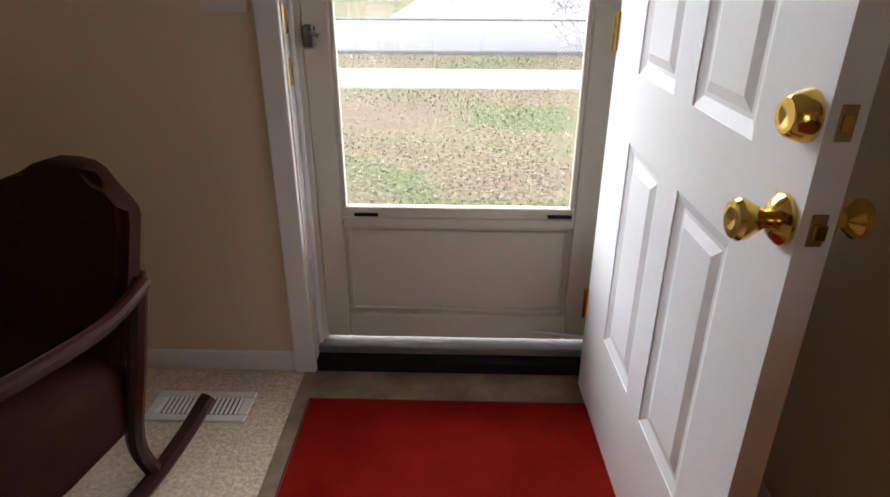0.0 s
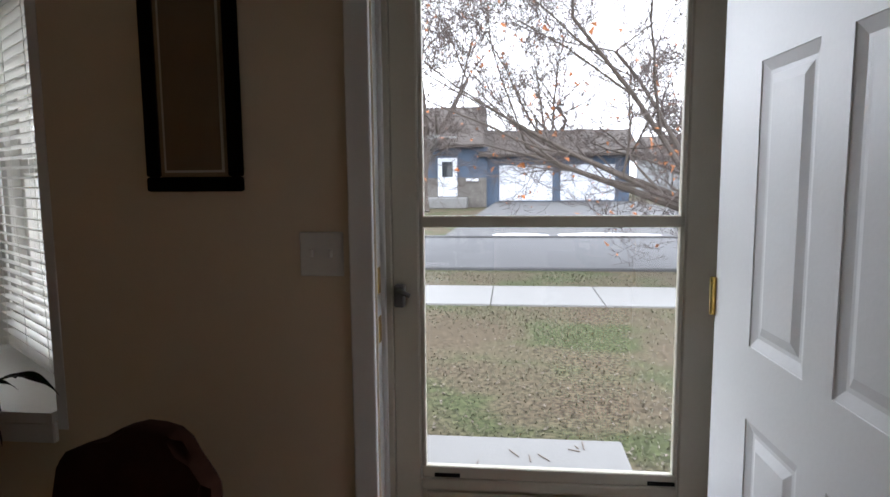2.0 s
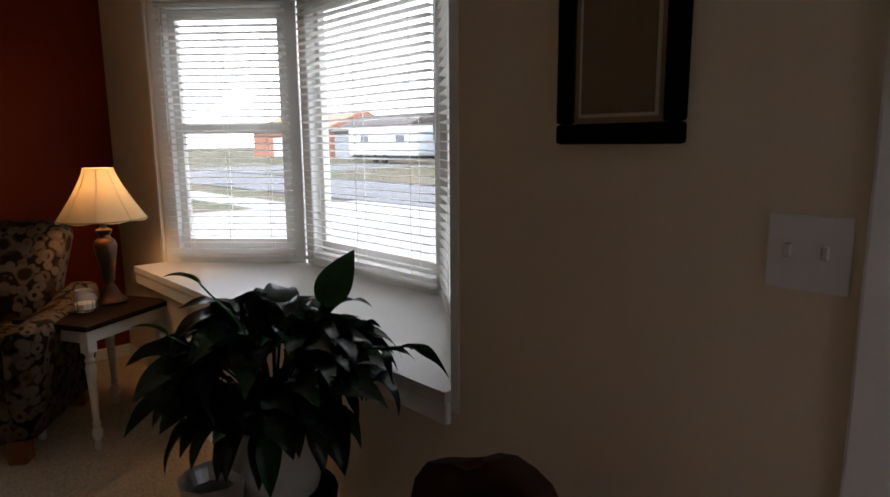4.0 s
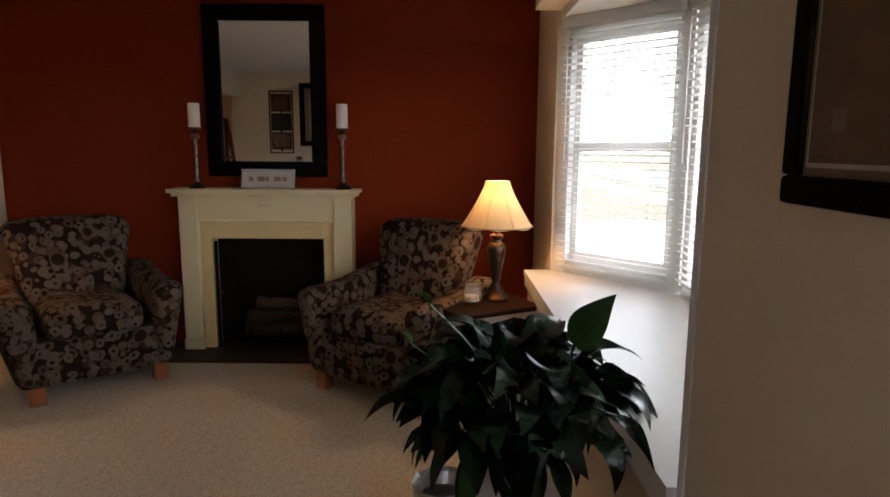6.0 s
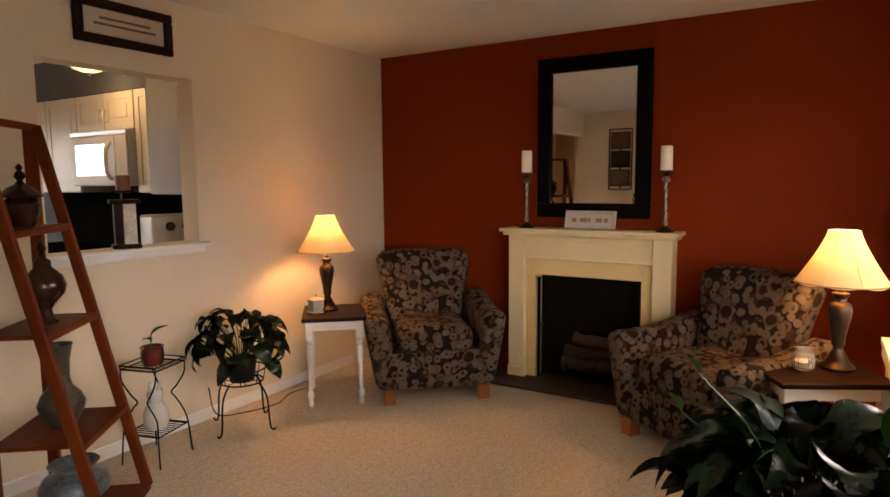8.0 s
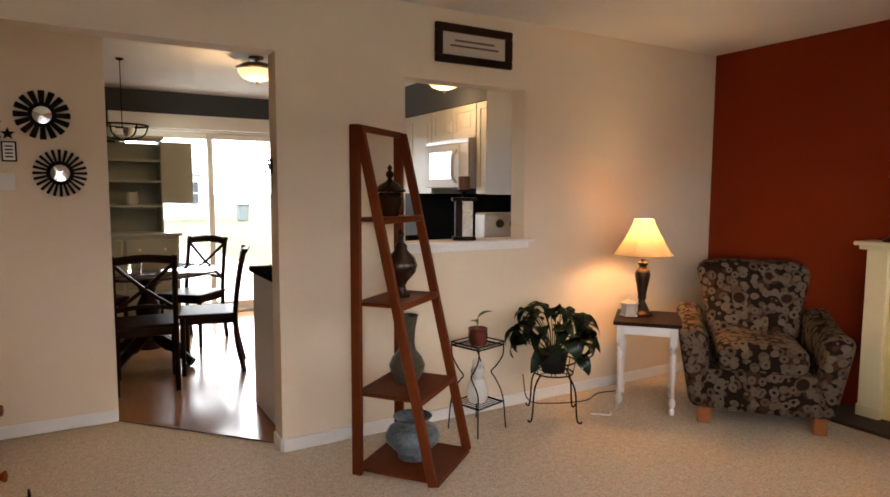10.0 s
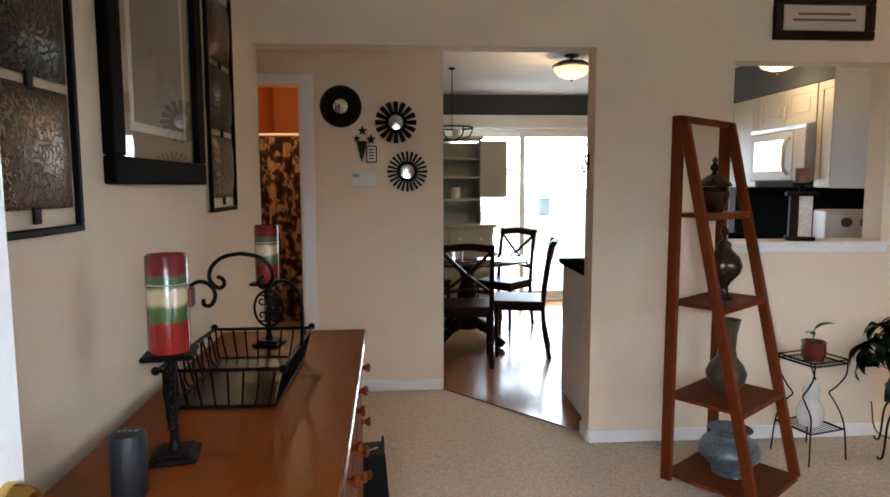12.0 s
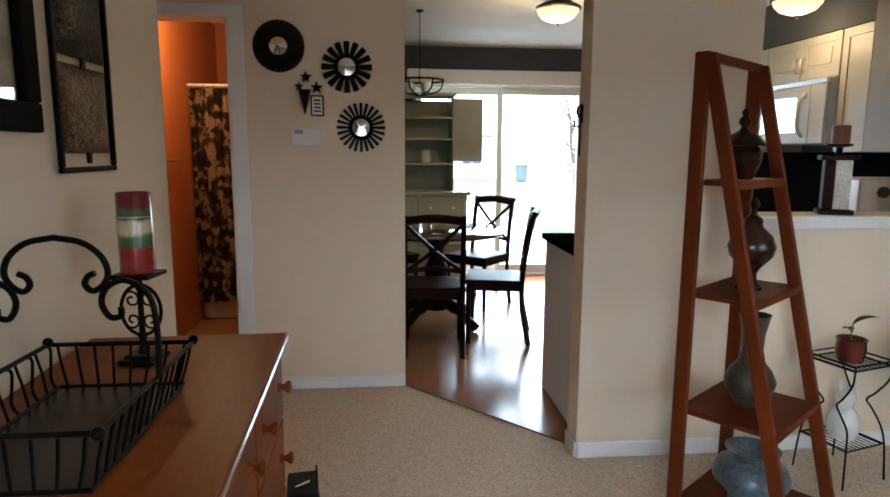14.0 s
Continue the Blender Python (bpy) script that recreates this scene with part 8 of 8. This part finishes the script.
h6 = thing("house", "low brown house beyond the garage", "house")
part("wall", box(BM(), (11, 47, GZ), (26, 55, 2.6)), GREYSIDE, h6)
part("roof", gable(BM(), 11, 26, 47, 55, 2.6, 4.4), ROOF, h6)
house_window(h6, 13, 15.5, 47, 0.9, 2.1, 1)
h7 = thing("house", "brown-roofed house far up the street", "house")
part("wall", box(BM(), (-26, 47, GZ), (-16, 55, 2.7)), GREYSIDE, h7)
part("roof", gable(BM(), -26, -16, 47, 55, 2.7, 4.8), ROOF, h7)
house_window(h7, -24, -21.5, 47, 0.9, 2.1, 1)


# ---- trees ----
BARKT = surface("grey_brown_bark", (0.066, 0.053, 0.044), 0.95, vary=0.35, scale=5, fine=30, bump=0.8)
TWIG = surface("reddish_grey_twig", (0.068, 0.052, 0.046), 0.9, vary=0.3)


def bare_tree(label, base, stems, levels, rng, leaves=0, twigness=1.0, finest=0.005):
    """A leafless tree: each stem is (direction, length, radius); branches fork levels deep."""
    t = thing("tree", label, "tree", pose(*base))
    trunk, crown = BM(), BM()
    tips = []

    def grow(p, d, length, r, level):
        pts, radii = [p.copy()], [max(finest, r)]
        n = 5 if level < 2 else 3
        q, dd = p.copy(), d.copy()
        for i in range(n):
            dd = (dd + Vector((rng.uniform(-1, 1), rng.uniform(-1, 1), rng.uniform(-0.6, 0.9))) * 0.16).normalized()
            q = q + dd * length / n
            pts.append(q.copy())
            radii.append(max(finest, r * (1 - 0.5 * (i + 1) / n)))
        tube(trunk if level < 2 else crown, pts, radii, 7 if level == 0 else (5 if level < 2 else 3))
        if level >= levels:
            tips.append(q)
            return
        for i in range(1, n + 1):
            for k in range(2 if i == n else (1 if rng.random() < 0.85 * twigness else 0)):
                side = Vector((rng.uniform(-1, 1), rng.uniform(-1, 1), rng.uniform(-0.5, 0.9))).normalized()
                nd = (dd * 0.75 + side * 0.85).normalized()
                grow(pts[i], nd, length * rng.uniform(0.5, 0.72), radii[i] * rng.uniform(0.5, 0.7), level + 1)
    for at, d, length, r in stems:
        grow(Vector(at), Vector(d).normalized(), length, r, 0)
    part("trunk", trunk, BARKT, t, "", True)
    cr = part("crown", crown, TWIG, t, "bare fine branches")
    if leaves:
        v_, f_ = [], []
        for i in range(leaves):
            c = rng.choice(tips) + Vector((rng.uniform(-1, 1), rng.uniform(-1, 1), rng.uniform(-1, 1))) * 0.12
            k = len(v_)
            s = rng.uniform(0.03, 0.07)
            for _ in range(4):
                v_.append(c + Vector((rng.uniform(-1, 1), rng.uniform(-1, 1), rng.uniform(-1, 1))) * s)
            f_ += [(k, k + 1, k + 2), (k, k + 2, k + 3)]
        me_ = bpy.data.meshes.new("leaves")
        me_.from_pydata(v_, [], f_)
        me_.materials.append(surface("orange_dead_leaf", (0.42, 0.15, 0.05), 0.8, vary=0.3))
        lv = new("leaves", me_)
        lv.parent = t
        tagged(lv, "last orange dead leaves", kind="stuff")
    return t


bare_tree("bare spreading tree with a low limb and last orange leaves", (4.0, 10.7, GZ),
          [((0, 0, 0), (-0.25, 0.05, 1), 1.2, 0.17), ((-0.2, 0, 0.9), (-1.0, 0.1, 0.30), 3.4, 0.07), ((-0.25, 0.1, 1.1), (-1.0, 0.3, 0.50), 3.9, 0.055), ((-0.25, 0, 1.1), (-0.85, -0.1, 0.80), 3.9, 0.055),
           ((-0.25, 0, 1.0), (-1.0, -0.1, 0.42), 4.2, 0.05), ((-0.2, 0.1, 1.1), (-0.5, 0.3, 1), 3.4, 0.055), ((-0.1, 0, 1.1), (0.4, -0.1, 1), 3.0, 0.06)], 6, random.Random(21), 1100, 0.85, 0.0035)
bare_tree("large bare tree before the blue house", (-3.9, 31.0, GZ), [((0, 0, 0), (0, 0, 1), 2.6, 0.32), ((0, 0, 2.2), (-0.5, 0, 1), 4.6, 0.17), ((0, 0, 2.2), (0.55, 0.1, 1), 4.8, 0.17), ((0, 0, 2.4), (0.05, -0.2, 1), 5.0, 0.16)], 5, random.Random(8), 15, 0.85, 0.012)
bare_tree("tall slender bare tree behind the garage", (3.2, 46.0, GZ), [((0, 0, 0), (0, 0, 1), 6.0, 0.22), ((0, 0, 3.0), (0.15, 0, 1), 7, 0.12), ((0, 0, 3.0), (-0.2, 0, 1), 6.5, 0.12)], 5, random.Random(9), 0, 0.8, 0.014)
bare_tree("bare tree before the grey bungalow", (-27.5, 32.0, GZ), [((0, 0, 0), (0, 0, 1), 2.2, 0.2), ((0, 0, 1.8), (-0.4, 0, 1), 4.0, 0.12), ((0, 0, 1.8), (0.4, 0, 1), 4.0, 0.12), ((0, 0, 1.8), (0, 0.1, 1), 4.5, 0.12)], 4, random.Random(13), 0, 1.0, 0.014)
bare_tree("bare tree standing beside the garage", (9.5, 33.0, GZ), [((0, 0, 0), (0, 0, 1), 2.0, 0.16), ((0, 0, 1.5), (-0.4, 0, 1), 3.2, 0.1), ((0, 0, 1.5), (0.3, 0, 1), 3.4, 0.1)], 5, random.Random(17), 600, 1.0, 0.012)

# back yard
h5 = thing("house", "pale neighbouring house beyond the back lawn", "house")
part("wall", box(BM(), (-6.6, -48, GZ), (5.0, -40, 2.4)), GARAGE, h5)
part("roof", gable(BM(), -6.6, 5.0, -48, -40, 2.4, 4.2), GREYSIDE, h5)
house_window(h5, -6.0, -4.6, -40.0, 0.5, 2.0, 1, 1)
bin_ = thing("wheelie_bin", "dark green wheeled rubbish bin on the back lawn", "bin", pose(-7.7, -36.0, GZ))
b = BM()
box(b, (-0.32, -0.35, 0.05), (0.32, 0.35, 0.95), 0.03)
for v in b.verts:
    v.co.x *= 0.8 + 0.2 * v.co.z
part("body", b, surface("green_bin_plastic", (0.05, 0.065, 0.065), 0.5), bin_)
part("lid", box(BM(), (-0.35, -0.38, 0.951), (0.35, 0.40, 1.02), 0.02), surface("green_lid_plastic", (0.04, 0.05, 0.05), 0.5), bin_)
bare_tree("slender bare tree on the back lawn", (-7.6, -25.0, GZ), [((0, 0, 0), (0.1, 0, 1), 1.8, 0.12), ((0.1, 0, 1.3), (-0.35, 0, 1), 2.6, 0.08), ((0.1, 0, 1.3), (0.35, 0.1, 1), 2.8, 0.08), ((0.1, 0, 1.5), (0.0, 0.2, 1), 3.0, 0.07)], 4, random.Random(31), 0, 1.0, 0.011)
# slab drawn long and pale so the glare outdoors is in its colour
b = BM()
box(b, (SL - 0.6, BACK - T - 11.0, GZ - 0.05), (SR + 0.6, BACK - T, -0.06), 0.02)
setting("patio", b, surface("glare_paled_concrete", (0.30, 0.30, 0.29), 0.9, vary=0.1), "concrete patio slab, lengthened and paled to imitate glare", "patio")
